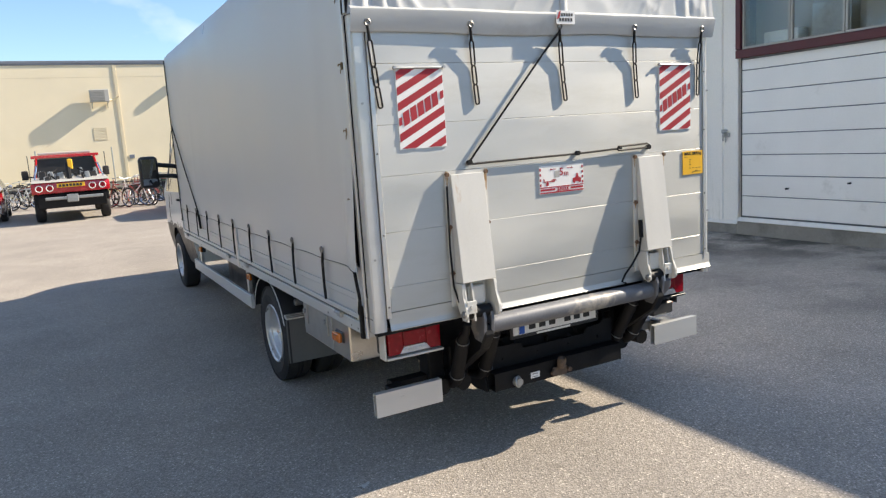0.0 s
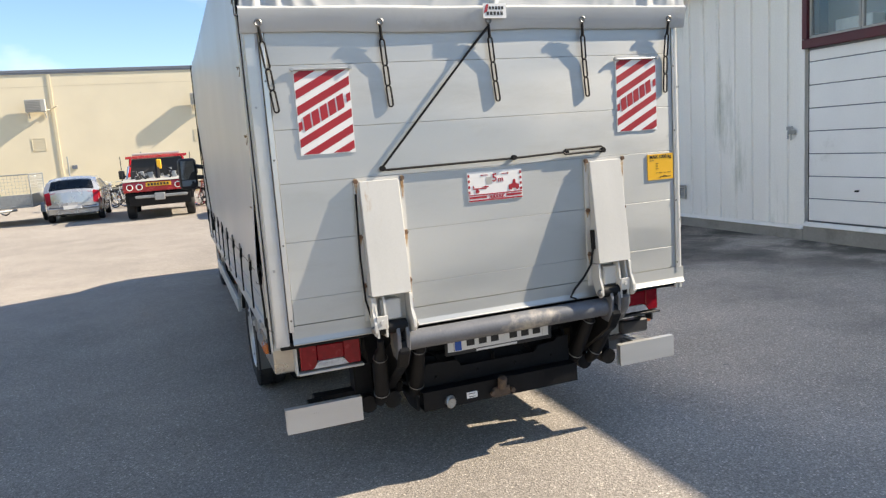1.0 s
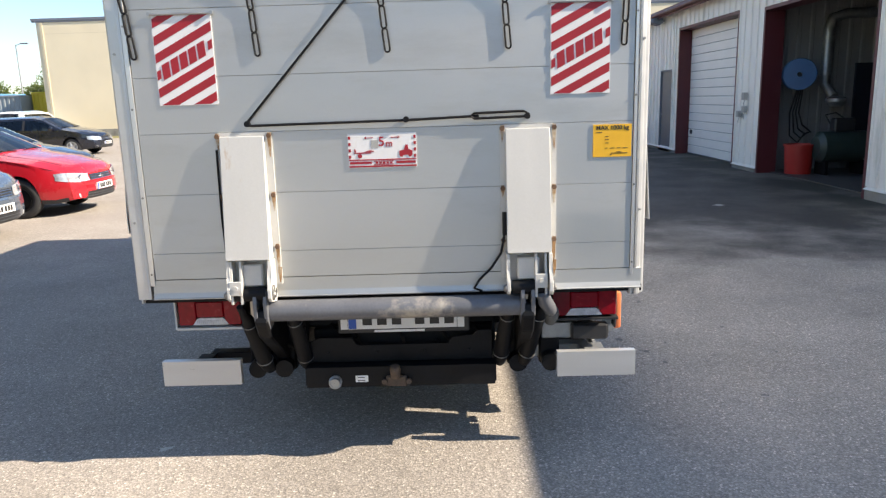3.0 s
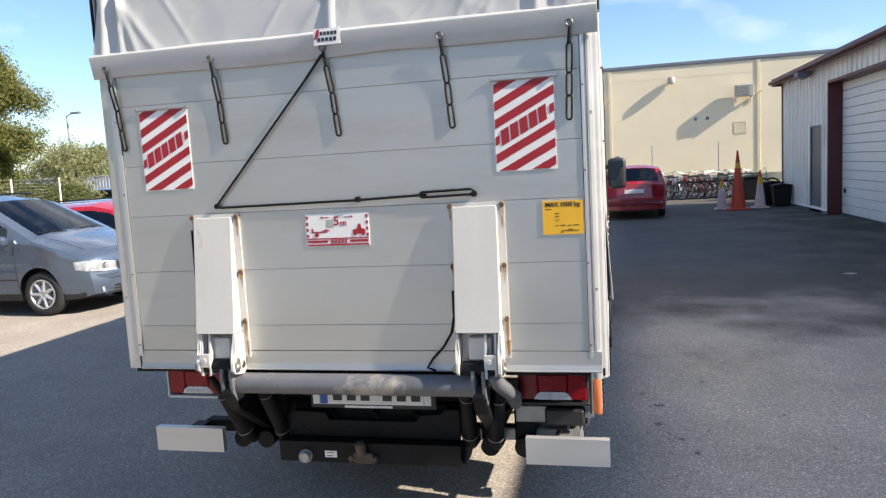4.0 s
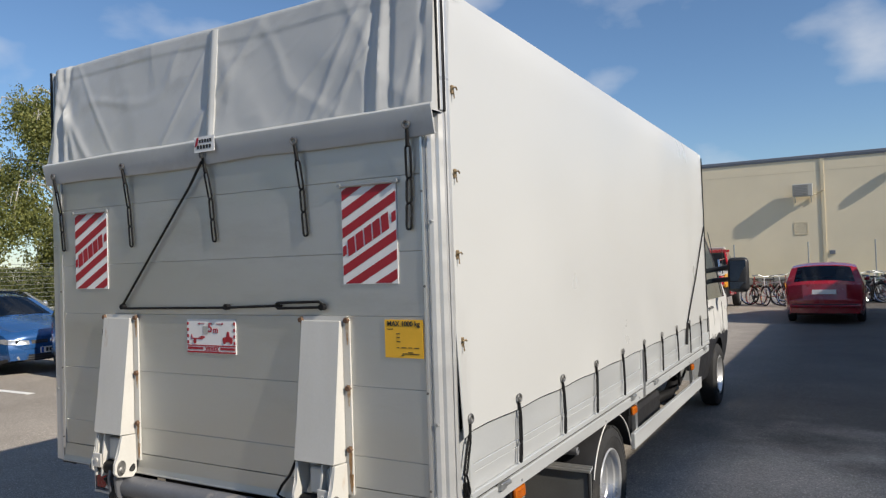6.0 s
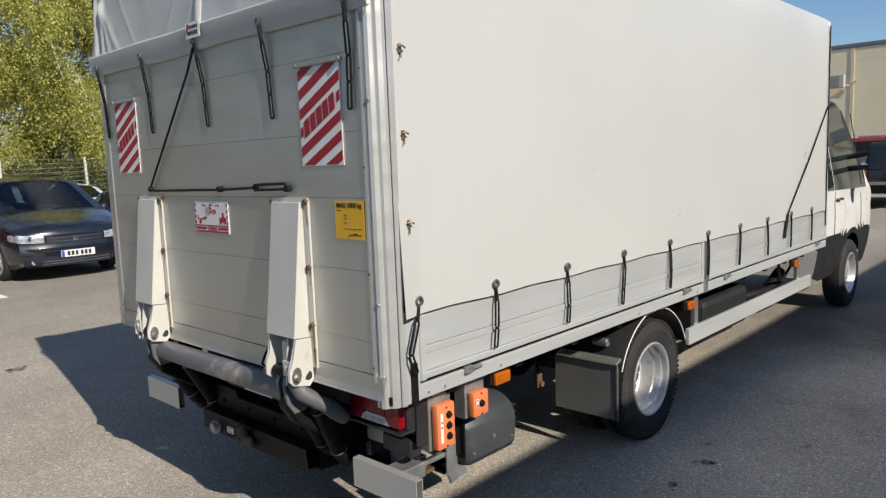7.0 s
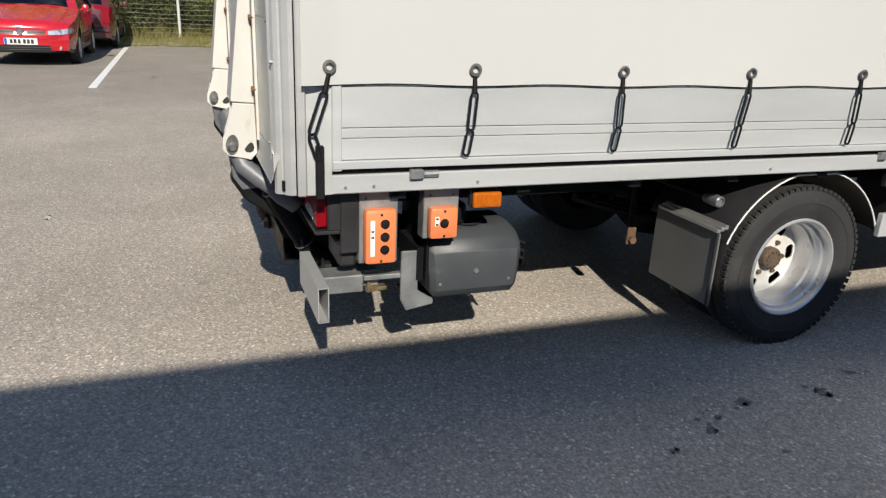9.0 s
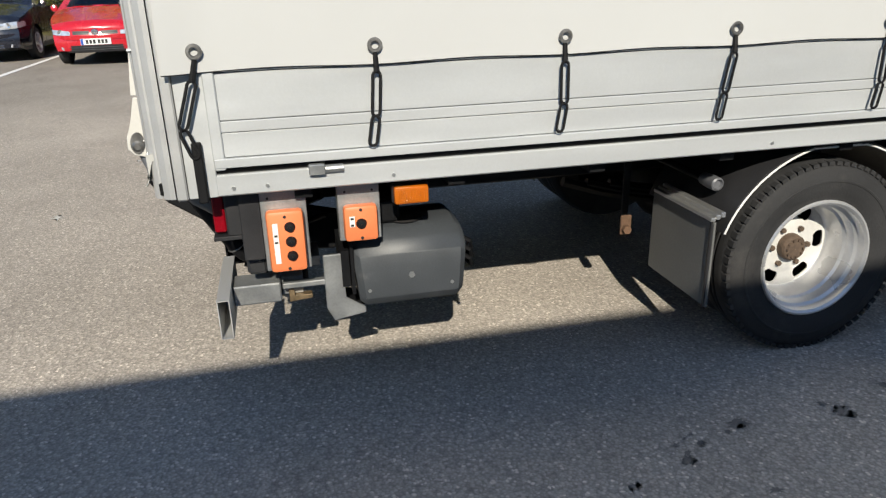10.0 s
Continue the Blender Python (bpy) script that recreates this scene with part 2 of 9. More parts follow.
def leaf_mat(name, dark, light):
    m = bpy.data.materials.new(name)
    m.use_nodes = True
    n, l = m.node_tree.nodes, m.node_tree.links
    b = n["Principled BSDF"]
    geo = n.new("ShaderNodeNewGeometry")
    r = n.new("ShaderNodeValToRGB")
    r.color_ramp.elements[0].color, r.color_ramp.elements[1].color = (*dark, 1), (*light, 1)
    l.new(geo.outputs["Random Per Island"], r.inputs["Fac"])
    l.new(r.outputs["Color"], b.inputs["Base Color"])
    b.inputs["Roughness"].default_value = 0.55
    tr = n.new("ShaderNodeBsdfTranslucent")
    l.new(r.outputs["Color"], tr.inputs["Color"])
    mix = n.new("ShaderNodeMixShader")
    mix.inputs["Fac"].default_value = 0.42
    l.new(b.outputs["BSDF"], mix.inputs[1])
    l.new(tr.outputs["BSDF"], mix.inputs[2])
    l.new(mix.outputs["Shader"], n["Material Output"].inputs["Surface"])
    return m


ASPHALT = asphalt_mat()
CANVAS = mat("white_tarpaulin", (0.53, 0.535, 0.525), 0.33, vary=0.03, scale=1.0, fine=700, bump=0.0, coat=0.0)
CANVAS_GREY = mat("grey_tarpaulin", (0.50, 0.505, 0.495), 0.36, vary=0.06, scale=2.0, fine=700, bump=0.06, coat=0.2, dirt=((0.35, 0.34, 0.32), 2.2, 0.58, 0.85))
ALU = mat("aluminium_profile", (0.655, 0.655, 0.65), 0.34, metal=0.84, vary=0.035, scale=1.3, fine=260, bump=0.02, dirt=((0.50, 0.49, 0.46), 1.1, 0.60, 0.95), per_object=0.02)
ALU_PLANK = mat("brushed_aluminium_plank", (0.565, 0.565, 0.542), 0.52, metal=0.92, vary=0.06, scale=2.4, fine=260, bump=0.02, streak=(0.5, 2.0, 2.2), dirt=((0.44, 0.43, 0.39), 1.8, 0.52, 0.88), per_object=0.025)
grain = ALU_PLANK.node_tree.nodes.new("ShaderNodeCombineXYZ")   # drawn along the plank: the gloss spreads upright
grain.inputs["Z"].default_value = 1.0
ALU_PLANK.node_tree.nodes["Principled BSDF"].inputs["Anisotropic"].default_value = 0.3
ALU_PLANK.node_tree.links.new(grain.outputs["Vector"], ALU_PLANK.node_tree.nodes["Principled BSDF"].inputs["Tangent"])
POST_ALU = mat("pale_aluminium_post", (0.58, 0.582, 0.575), 0.33, metal=0.45, vary=0.05, scale=2.5, fine=160, bump=0.04, streak=(0.6, 0.6, 5))
ALU_BOARD = mat("anodised_side_board", (0.575, 0.592, 0.596), 0.40, metal=0.35, vary=0.05, scale=2.5, fine=160, bump=0.05, streak=(0.6, 0.6, 5))
WHITE_PAINT = mat("white_vehicle_paint", (0.78, 0.78, 0.76), 0.32, vary=0.05, scale=3, fine=120, bump=0.03, coat=0.3, dirt=((0.30, 0.27, 0.22), 3.0, 0.62, 0.9))
WORN_WHITE = mat("chipped_white_steel_paint", (0.575, 0.563, 0.528), 0.40, vary=0.05, scale=5, fine=110, bump=0.06, streak=(1.7, 1.7, 0.45), dirt=((0.40, 0.24, 0.11), 6.0, 0.615, 0.76))
STEEL = mat("galvanised_steel", (0.40, 0.41, 0.41), 0.42, metal=0.7, vary=0.16, scale=16, fine=140, bump=0.1)
GREY_STEEL = mat("grey_painted_tube", (0.15, 0.155, 0.17), 0.42, metal=0.2, vary=0.16, scale=5, fine=90, bump=0.12, dirt=((0.42, 0.38, 0.32), 3.0, 0.55, 0.66))
BLACK_STEEL = mat("black_chassis_steel", (0.008, 0.0083, 0.0095), 0.5, metal=0.0, spec=0.2, vary=0.3, scale=8, fine=90, bump=0.2, dirt=((0.022, 0.019, 0.017), 5.0, 0.6, 0.85))
RUST = mat("rusty_steel", (0.15, 0.085, 0.05), 0.85, vary=0.35, scale=18, fine=120, bump=0.4)
RUST_STAIN = mat("rust_stain_on_paint", (0.33, 0.19, 0.085), 0.8, vary=0.35, scale=22, fine=130, bump=0.2, dirt=((0.52, 0.46, 0.36), 16.0, 0.45, 0.62))
RUBBER = mat("black_rubber", (0.007, 0.007, 0.008), 0.62, spec=0.25, vary=0.25, scale=9, fine=160, bump=0.2)
TYRE = mat("tyre_rubber", (0.024, 0.024, 0.025), 0.78, vary=0.25, scale=7, fine=150, bump=0.25, dirt=((0.08, 0.074, 0.068), 4.0, 0.52, 0.9))
PLASTIC_GREY = mat("dark_grey_plastic", (0.058, 0.062, 0.066), 0.42, vary=0.16, scale=6, fine=200, bump=0.15, dirt=((0.16, 0.155, 0.15), 4.0, 0.55, 0.9))
HEADLAMP = mat("headlamp_lens", (0.72, 0.74, 0.77), 0.13, metal=0.55, vary=0.35, scale=14, fine=60, bump=0.25, coat=1.0)
MIRROR = mat("blue_tinted_mirror_glass", (0.24, 0.29, 0.34), 0.04, metal=1.0, vary=0.02, bump=0)
EYELET = mat("tarnished_eyelet", (0.24, 0.235, 0.225), 0.40, metal=0.75, vary=0.25, scale=30, bump=0.1)
BRASS = mat("tarnished_brass", (0.30, 0.22, 0.13), 0.45, metal=0.7, vary=0.3, scale=40, bump=0.15)
DISC = mat("white_wheel_disc", (0.70, 0.69, 0.66), 0.42, metal=0.15, vary=0.10, scale=9, fine=90, bump=0.06, dirt=((0.30, 0.20, 0.13), 9, 0.66, 0.9))
HUB = mat("brown_rusty_hub", (0.11, 0.075, 0.052), 0.75, vary=0.35, scale=40, fine=120, bump=0.4)
PLASTIC_BLACK = mat("black_plastic", (0.025, 0.025, 0.027), 0.45, vary=0.2, scale=8, fine=180, bump=0.1)
FLAP = mat("grey_rubber_flap", (0.15, 0.152, 0.147), 0.6, vary=0.14, scale=5, fine=120, bump=0.12)
ORANGE = mat("orange_plastic", (0.80, 0.225, 0.085), 0.42, vary=0.08, scale=10, fine=180, bump=0.05)
AMBER = mat("amber_lens", (0.50, 0.125, 0.006), 0.16, vary=0.12, scale=30, fine=220, bump=0.2, coat=0.6)
RED_LENS = mat("red_lens", (0.24, 0.003, 0.010), 0.2, vary=0.2, scale=40, fine=240, bump=0.2, coat=0.15, spec=0.3)
CLEAR_LENS = mat("clear_lens", (0.62, 0.62, 0.64), 0.12, vary=0.2, scale=40, fine=240, bump=0.3, coat=0.6)
SIGN_WHITE = mat("sign_white", (0.80, 0.79, 0.77), 0.42, vary=0.04, scale=8, fine=160, bump=0.02)
SIGN_RED = mat("sign_red", (0.36, 0.013, 0.024), 0.5, vary=0.10, scale=9, fine=160, bump=0.02)
SIGN_YELLOW = mat("sign_yellow", (0.86, 0.47, 0.03), 0.42, vary=0.06, scale=9, fine=160, bump=0.02)
INK = mat("black_ink", (0.025, 0.024, 0.024), 0.5, vary=0.1, bump=0)
RIM = mat("silver_wheel_paint", (0.66, 0.66, 0.66), 0.30, metal=0.6, vary=0.10, scale=7, fine=90, bump=0.05, dirt=((0.30, 0.24, 0.19), 6, 0.6, 0.9))
CHROME = mat("bright_metal", (0.75, 0.75, 0.76), 0.16, metal=1.0, vary=0.06, bump=0.02)
BEIGE = mat("beige_rendered_wall", (0.79, 0.69, 0.505), 0.85, vary=0.05, scale=0.6, fine=40, bump=0.15)
WHITE_CLAD = mat("white_steel_cladding", (0.91, 0.89, 0.825), 0.45, vary=0.06, scale=1.2, fine=40, bump=0.05, streak=(1.2, 1.2, 0.25), dirt=((0.30, 0.32, 0.23), 1.6, 0.56, 0.84))
DOOR_PANEL = mat("white_door_panel", (0.87, 0.87, 0.84), 0.42, vary=0.05, scale=1.0, fine=60, bump=0.05, dirt=((0.45, 0.44, 0.38), 1.6, 0.62, 0.9))
DARK_RED = mat("dark_red_trim_paint", (0.095, 0.016, 0.022), 0.45, vary=0.12, scale=4, fine=60, bump=0.08)
CONCRETE = mat("concrete", (0.30, 0.29, 0.265), 0.9, vary=0.16, scale=2.2, fine=50, bump=0.4, dirt=((0.10, 0.10, 0.09), 1.4, 0.5, 0.8))
GREY_TRIM = mat("grey_roof_trim", (0.16, 0.18, 0.22), 0.5, vary=0.08, scale=2, bump=0.05)
AC_WHITE = mat("off_white_unit_casing", (0.42, 0.41, 0.38), 0.45, vary=0.06, scale=5, bump=0.05)
GREY_DOOR = mat("grey_door_paint", (0.17, 0.17, 0.18), 0.5, vary=0.08, scale=3, bump=0.05)
INNER_WALL = mat("grey_inner_cladding", (0.22, 0.225, 0.22), 0.5, vary=0.1, scale=1.5, bump=0.05)
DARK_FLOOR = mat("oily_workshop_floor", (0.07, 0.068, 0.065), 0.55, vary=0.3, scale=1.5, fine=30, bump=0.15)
LINE_PAINT = mat("worn_road_paint", (0.82, 0.81, 0.78), 0.7, vary=0.1, scale=9, fine=140, bump=0.2, dirt=((0.35, 0.33, 0.30), 9, 0.66, 0.85))
GLASS_DARK = glass_mat("tinted_vehicle_glass", (0.024, 0.031, 0.034))
GLASS_CAR = car_glass("thin_vehicle_glass", (0.42, 0.50, 0.50))
SEAT = mat("dark_seat_cloth", (0.045, 0.047, 0.052), 0.85, vary=0.2, scale=8, bump=0.2)
PANE = pane_mat("window_pane", (0.92, 0.95, 0.95))


# ---- building helpers ----
PLACE = {}


def thing(name, at, label, category, group="", rz=0.0, kind=""):
    """An Empty at the base of a thing; its parts are given in world coordinates."""
    e = new(name)
    e.empty_display_size = 0.2
    m = pose(*at, 0, 0, rz)
    e.matrix_world = m
    PLACE[e] = m
    return tagged(e, label, category, group, kind)


def part(name, bm, material, parent=None, label="", smooth=False, local=False):
    """Links a bmesh as one mesh object under a thing or a part (or on its own)."""
    me = bpy.data.meshes.new(name)
    if parent is not None and not local:
        bm.transform(PLACE[parent].inverted())
    bmesh.ops.recalc_face_normals(bm, faces=bm.faces)
    if smooth:
        for f in bm.faces:
            f.smooth = True
    bm.to_mesh(me)
    bm.free()
    if smooth:
        me.set_sharp_from_angle(angle=radians(38))
    me.materials.append(material)
    ob = new(name, me)
    if parent is not None:
        ob.parent = parent
        PLACE[ob] = PLACE[parent]
    else:
        PLACE[ob] = Matrix.Identity(4)
    if label:
        tagged(ob, label)
    return ob


def setting(name, bm, material, label, category="", smooth=False):
    return tagged(part(name, bm, material, None, smooth=smooth), label, category or name.split("_")[0], kind="structure")


def stuff(ob):
    return tagged(ob, kind="stuff")


def hollow(bm, x0, x1, y0, y1, z0, z1, t):
    """An open rectangular tube along x."""
    loops = []
    for x, k in ((x0, 0), (x1, 0), (x1, t), (x0, t)):
        loops.append([bm.verts.new((x, y, z)) for y, z in ((y0 + k, z0 + k), (y1 - k, z0 + k), (y1 - k, z1 - k), (y0 + k, z1 - k))])
    for a, b in zip(loops, loops[1:] + loops[:1]):
        for j in range(4):
            bm.faces.new((a[j], a[(j + 1) % 4], b[(j + 1) % 4], b[j]))
    return bm


def mesh():
    return bmesh.new()


def box(bm, x0, x1, y0, y1, z0, z1, bevel=0.0, seg=1):
    vs = [bm.verts.new((x, y, z)) for x in (x0, x1) for y in (y0, y1) for z in (z0, z1)]
    fs = [bm.faces.new([vs[i] for i in q]) for q in ((0, 1, 3, 2), (4, 6, 7, 5), (0, 4, 5, 1), (2, 3, 7, 6), (0, 2, 6, 4), (1, 5, 7, 3))]
    if bevel:
        edges = {e for f in fs for e in f.edges}
        bmesh.ops.bevel(bm, geom=list(edges), offset=bevel, segments=seg, affect="EDGES", profile=0.5)
    return bm


def prism(bm, poly, axis, a, b, bevel=0.0):
    """A polygon drawn in the two other axes (in the order x, y, z), drawn out along axis from a to b."""
    def at(p, h):
        return {"x": (h, p[0], p[1]), "y": (p[0], h, p[1]), "z": (p[0], p[1], h)}[axis]
    lo, hi = [bm.verts.new(at(p, a)) for p in poly], [bm.verts.new(at(p, b)) for p in poly]
    k = len(poly)
    fs = [bm.faces.new(lo[::-1]), bm.faces.new(hi)]
    fs += [bm.faces.new((lo[i], lo[(i + 1) % k], hi[(i + 1) % k], hi[i])) for i in range(k)]
    if bevel:
        bmesh.ops.bevel(bm, geom=list({e for f in fs for e in f.edges}), offset=bevel, segments=1, affect="EDGES", profile=0.5)
    return bm


def frame_of(d):
    d = d.normalized()
    u = d.cross(Vector((0, 0, 1)) if abs(d.z) < 0.9 else Vector((1, 0, 0))).normalized()
    return u, d.cross(u)


def tube(bm, pts, r, n=8, closed=False, caps=True):
    """A round tube along points; r is one radius or one for each point."""
    pts = [Vector(p) for p in pts]
    rs = r if isinstance(r, (list, tuple)) else [r] * len(pts)
    rings, k = [], len(pts)
    u = None
    for i, p in enumerate(pts):
        a = pts[i - 1] if (i or closed) else p
        b = pts[(i + 1) % k] if (i < k - 1 or closed) else p
        d = (b - a)
        if d.length < 1e-9:
            d = Vector((0, 0, 1))
        d.normalize()
        if u is None:
            u = frame_of(d)[0]
        u = (u - d * u.dot(d))
        u = u.normalized() if u.length > 1e-6 else frame_of(d)[0]
        w = d.cross(u)
        rings.append([bm.verts.new(p + (u * math.cos(2 * math.pi * j / n) + w * math.sin(2 * math.pi * j / n)) * rs[i]) for j in range(n)])
    for i in range(k if closed else k - 1):
        A, B = rings[i], rings[(i + 1) % k]
        for j in range(n):
            bm.faces.new((A[j], A[(j + 1) % n], B[(j + 1) % n], B[j]))
    if caps and not closed:
        bm.faces.new(rings[0][::-1])
        bm.faces.new(rings[-1])
    return bm


def cyl(bm, p0, p1, r, n=16, r2=None):
    return tube(bm, [p0, p1], [r, r if r2 is None else r2], n)


def lathe(bm, profile, centre, axis, n=32):
    """Turns a profile of (radius, height) about an axis through centre."""
    d = Vector(axis).normalized()
    u, w = frame_of(d)
    c = Vector(centre)
    rings = []
    for r, h in profile:
        rings.append([bm.verts.new(c + d * h + (u * math.cos(2 * math.pi * j / n) + w * math.sin(2 * math.pi * j / n)) * max(r, 1e-4)) for j in range(n)])
    for A, B in zip(rings, rings[1:]):
        for j in range(n):
            bm.faces.new((A[j], A[(j + 1) % n], B[(j + 1) % n], B[j]))
    return bm


def ring(bm, centre, axis, R, r, n=20, m=8):
    d = Vector(axis).normalized()
    u, w = frame_of(d)
    c = Vector(centre)
    return tube(bm, [c + (u * math.cos(2 * math.pi * j / n) + w * math.sin(2 * math.pi * j / n)) * R for j in range(n)], r, m, closed=True)


def bolt(bm, centre, axis, r=0.012, h=0.012):
    c, d = Vector(centre), Vector(axis).normalized()
    return cyl(bm, c - d * 0.004, c + d * h, r, 6)


def sheet(bm, grid):
    """A surface through rows of points."""
    vs = [[bm.verts.new(p) for p in row] for row in grid]
    for A, B in zip(vs, vs[1:]):
        for j in range(len(A) - 1):
            bm.faces.new((A[j], A[j + 1], B[j + 1], B[j]))
    return bm


def thick(bm, grid, d):
    """A surface through rows of points with the thickness vector d."""
    d = Vector(d)
    R, C = len(grid), len(grid[0])
    a = [[bm.verts.new(p) for p in row] for row in grid]
    b = [[bm.verts.new(Vector(p) + d) for p in row] for row in grid]
    for i in range(R - 1):
        for j in range(C - 1):
            bm.faces.new((a[i][j], a[i][j + 1], a[i + 1][j + 1], a[i + 1][j]))
            bm.faces.new((b[i][j], b[i + 1][j], b[i + 1][j + 1], b[i][j + 1]))
    for i in range(R - 1):
        for j in (0, C - 1):
            bm.faces.new((a[i][j], a[i + 1][j], b[i + 1][j], b[i][j]))
    for j in range(C - 1):
        for i in (0, R - 1):
            bm.faces.new((a[i][j], a[i][j + 1], b[i][j + 1], b[i][j]))
    return bm


def words(name, text, size, m, material, parent, extrude=0.0006, bold=0.0):
    """Lettering in the built-in font as a mesh, at the pose m in world space."""
    c = bpy.data.curves.new(name, "FONT")
    c.body, c.size, c.extrude, c.offset = text, size, extrude, bold
    c.align_x, c.align_y = "CENTER", "CENTER"
    tmp = bpy.data.objects.new(name, c)
    me = bpy.data.meshes.new_from_object(tmp)
    bpy.data.objects.remove(tmp)
    bm = bmesh.new()
    bm.from_mesh(me)
    bpy.data.meshes.remove(me)
    bm.transform(m)
    return part(name, bm, material, parent)


# ---- ground ----
bm = mesh()
box(bm, -900, 900, -900, 900, -0.4, 0.0)
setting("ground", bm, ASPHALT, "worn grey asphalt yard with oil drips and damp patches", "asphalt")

GRASS_SOIL = mat("dry_grass_soil", (0.23, 0.21, 0.085), 0.95, vary=0.3, scale=3, fine=60, bump=0.6)
bm = mesh()
sheet(bm, [[(x + 0.14 * math.sin(1.7 * y) + 0.08 * math.sin(5.1 * y), y, 0.012 + (0.10 + 0.05 * noise.noise((x, y, 0))) * k) for y in np.linspace(-40, 34, 150)]
           for x, k in ((-15.4, 0.0), (-15.55, 0.5), (-16.2, 0.8), (-17.2, 1.1), (-19.0, 1.4), (-24.0, 2.0), (-34.0, 2.0))])
setting("ground_verge", bm, GRASS_SOIL, "strip of dry yellowish grass along the fence", "verge")

for y in (-3.98, -1.2, 1.58, 4.36, 7.14):
    bm = mesh()
    box(bm, -14.8, -6.05, y - 0.055, y + 0.055, 0.0, 0.004)
    setting("parking_line", bm, LINE_PAINT, "worn white painted parking bay line on asphalt", "road marking")


# ---- white workshop along the yard ----
WX, EAVE = 9.0, 3.80


def cladding(y0, y1, z0, z1, x=WX, pitch=0.33, depth=0.032):
    """A ribbed steel sheet facing -x."""
    bm = mesh()
    pts, y = [], y0
    while y < y1 - 1e-6:
        e = min(y + pitch, y1)
        w = e - y
        pts += [(x, y), (x, y + 0.80 * w), (x - depth, y + 0.815 * w), (x - depth, y + 0.93 * w), (x, y + 0.945 * w)]
        y = e
    pts.append((x, y1))
    sheet(bm, [[(px, py, z) for px, py in pts] for z in (z0, z1)])
    sheet(bm, [[(px, py, z) for px, py in ((x + 0.06, y0), (x + 0.06, y1))] for z in (z0, z1)])
    return bm


wall_e = thing("wall_east", (WX, 8, 0), "white ribbed steel wall of a workshop on a concrete plinth", "wall", kind="structure")
SEGMENTS = ((-14.0, 2.5, 0.26, EAVE), (7.22, 10.75, 0.20, EAVE), (10.75, 14.67, 3.27, EAVE), (14.67, 15.9, 0.12, EAVE), (15.9, 19.95, 3.36, EAVE),
            (2.5, 7.22, 3.75, EAVE), (19.95, 20.45, 0.12, EAVE), (20.45, 21.6, 2.30, EAVE), (21.6, 24.7, 0.12, EAVE))
for y0, y1, z0, z1 in SEGMENTS:
    part("cladding_sheet", cladding(y0, y1, z0, z1), WHITE_CLAD, wall_e)
    bm = mesh()
    box(bm, WX + 0.065, WX + 0.25, y0, y1, z0, z1)
    part("inner_lining", bm, INNER_WALL, wall_e)
for y0, y1, top in ((-14.0, 7.22, 0.2), (7.22, 10.75, 0.15), (14.67, 15.9, 0.08), (19.95, 24.7, 0.08)):
    bm = mesh()
    box(bm, WX - 0.03, WX + 0.24, y0, y1, -0.1, top, 0.01)
    part("plinth", bm, CONCRETE, wall_e, "weathered concrete plinth")
    bm = mesh()
    prism(bm, [(WX - 0.055, top + 0.012), (WX + 0.02, top + 0.055), (WX + 0.02, top + 0.004), (WX - 0.055, top + 0.001)], "y", y0 + 0.005, y1 - 0.005)
    part("drip_flashing", bm, WHITE_CLAD, wall_e)
# far gable and back of the workshop, roof
bm = mesh()
box(bm, WX, WX + 9, 24.7, 24.95, -0.1, EAVE)
setting("wall_north", bm, WHITE_CLAD, "white steel gable wall of the workshop", "wall")
bm = mesh()
box(bm, WX + 0.25, WX + 9, -14.2, -14.0, -0.1, EAVE)
setting("wall_south", bm, INNER_WALL, "plain end wall of the workshop", "wall")
bm = mesh()
box(bm, WX + 9, WX + 9.2, -14.2, 24.95, -0.1, EAVE)
setting("wall_back", bm, INNER_WALL, "grey inner back wall of the workshop", "wall")
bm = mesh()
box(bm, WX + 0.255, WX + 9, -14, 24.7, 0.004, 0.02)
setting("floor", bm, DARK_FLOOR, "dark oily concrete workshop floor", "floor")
bm = mesh()
prism(bm, [(WX - 0.22, EAVE - 0.02), (WX - 0.22, EAVE + 0.12), (WX + 4.6, EAVE + 0.9), (WX + 9.4, EAVE + 0.12), (WX + 9.4, EAVE - 0.02), (WX + 4.6, EAVE + 0.74)], "y", -14.3, 25.1)
setting("ceiling", bm, GREY_TRIM, "low pitched roof of the workshop", "roof")
bm = mesh()
box(bm, WX - 0.25, WX - 0.224, -14.3, 25.12, EAVE - 0.08, EAVE + 0.14)
box(bm, WX - 0.25, WX + 0.3, 25.104, 25.13, EAVE - 0.08, EAVE + 0.16)
setting("trim", bm, DARK_RED, "dark red eaves board of the workshop", "eaves board")
bm = mesh()
tube(bm, [(WX - 0.30, -14.2, EAVE + 0.05), (WX - 0.30, 25.1, EAVE + 0.02)], 0.06, 10)
box(bm, WX - 0.045, WX + 0.05, 24.62, 24.72, 0.15, EAVE - 0.05, 0.006)
setting("trim_gutter", bm, DARK_RED, "dark red rain gutter and corner trim on the workshop", "gutter", smooth=True)

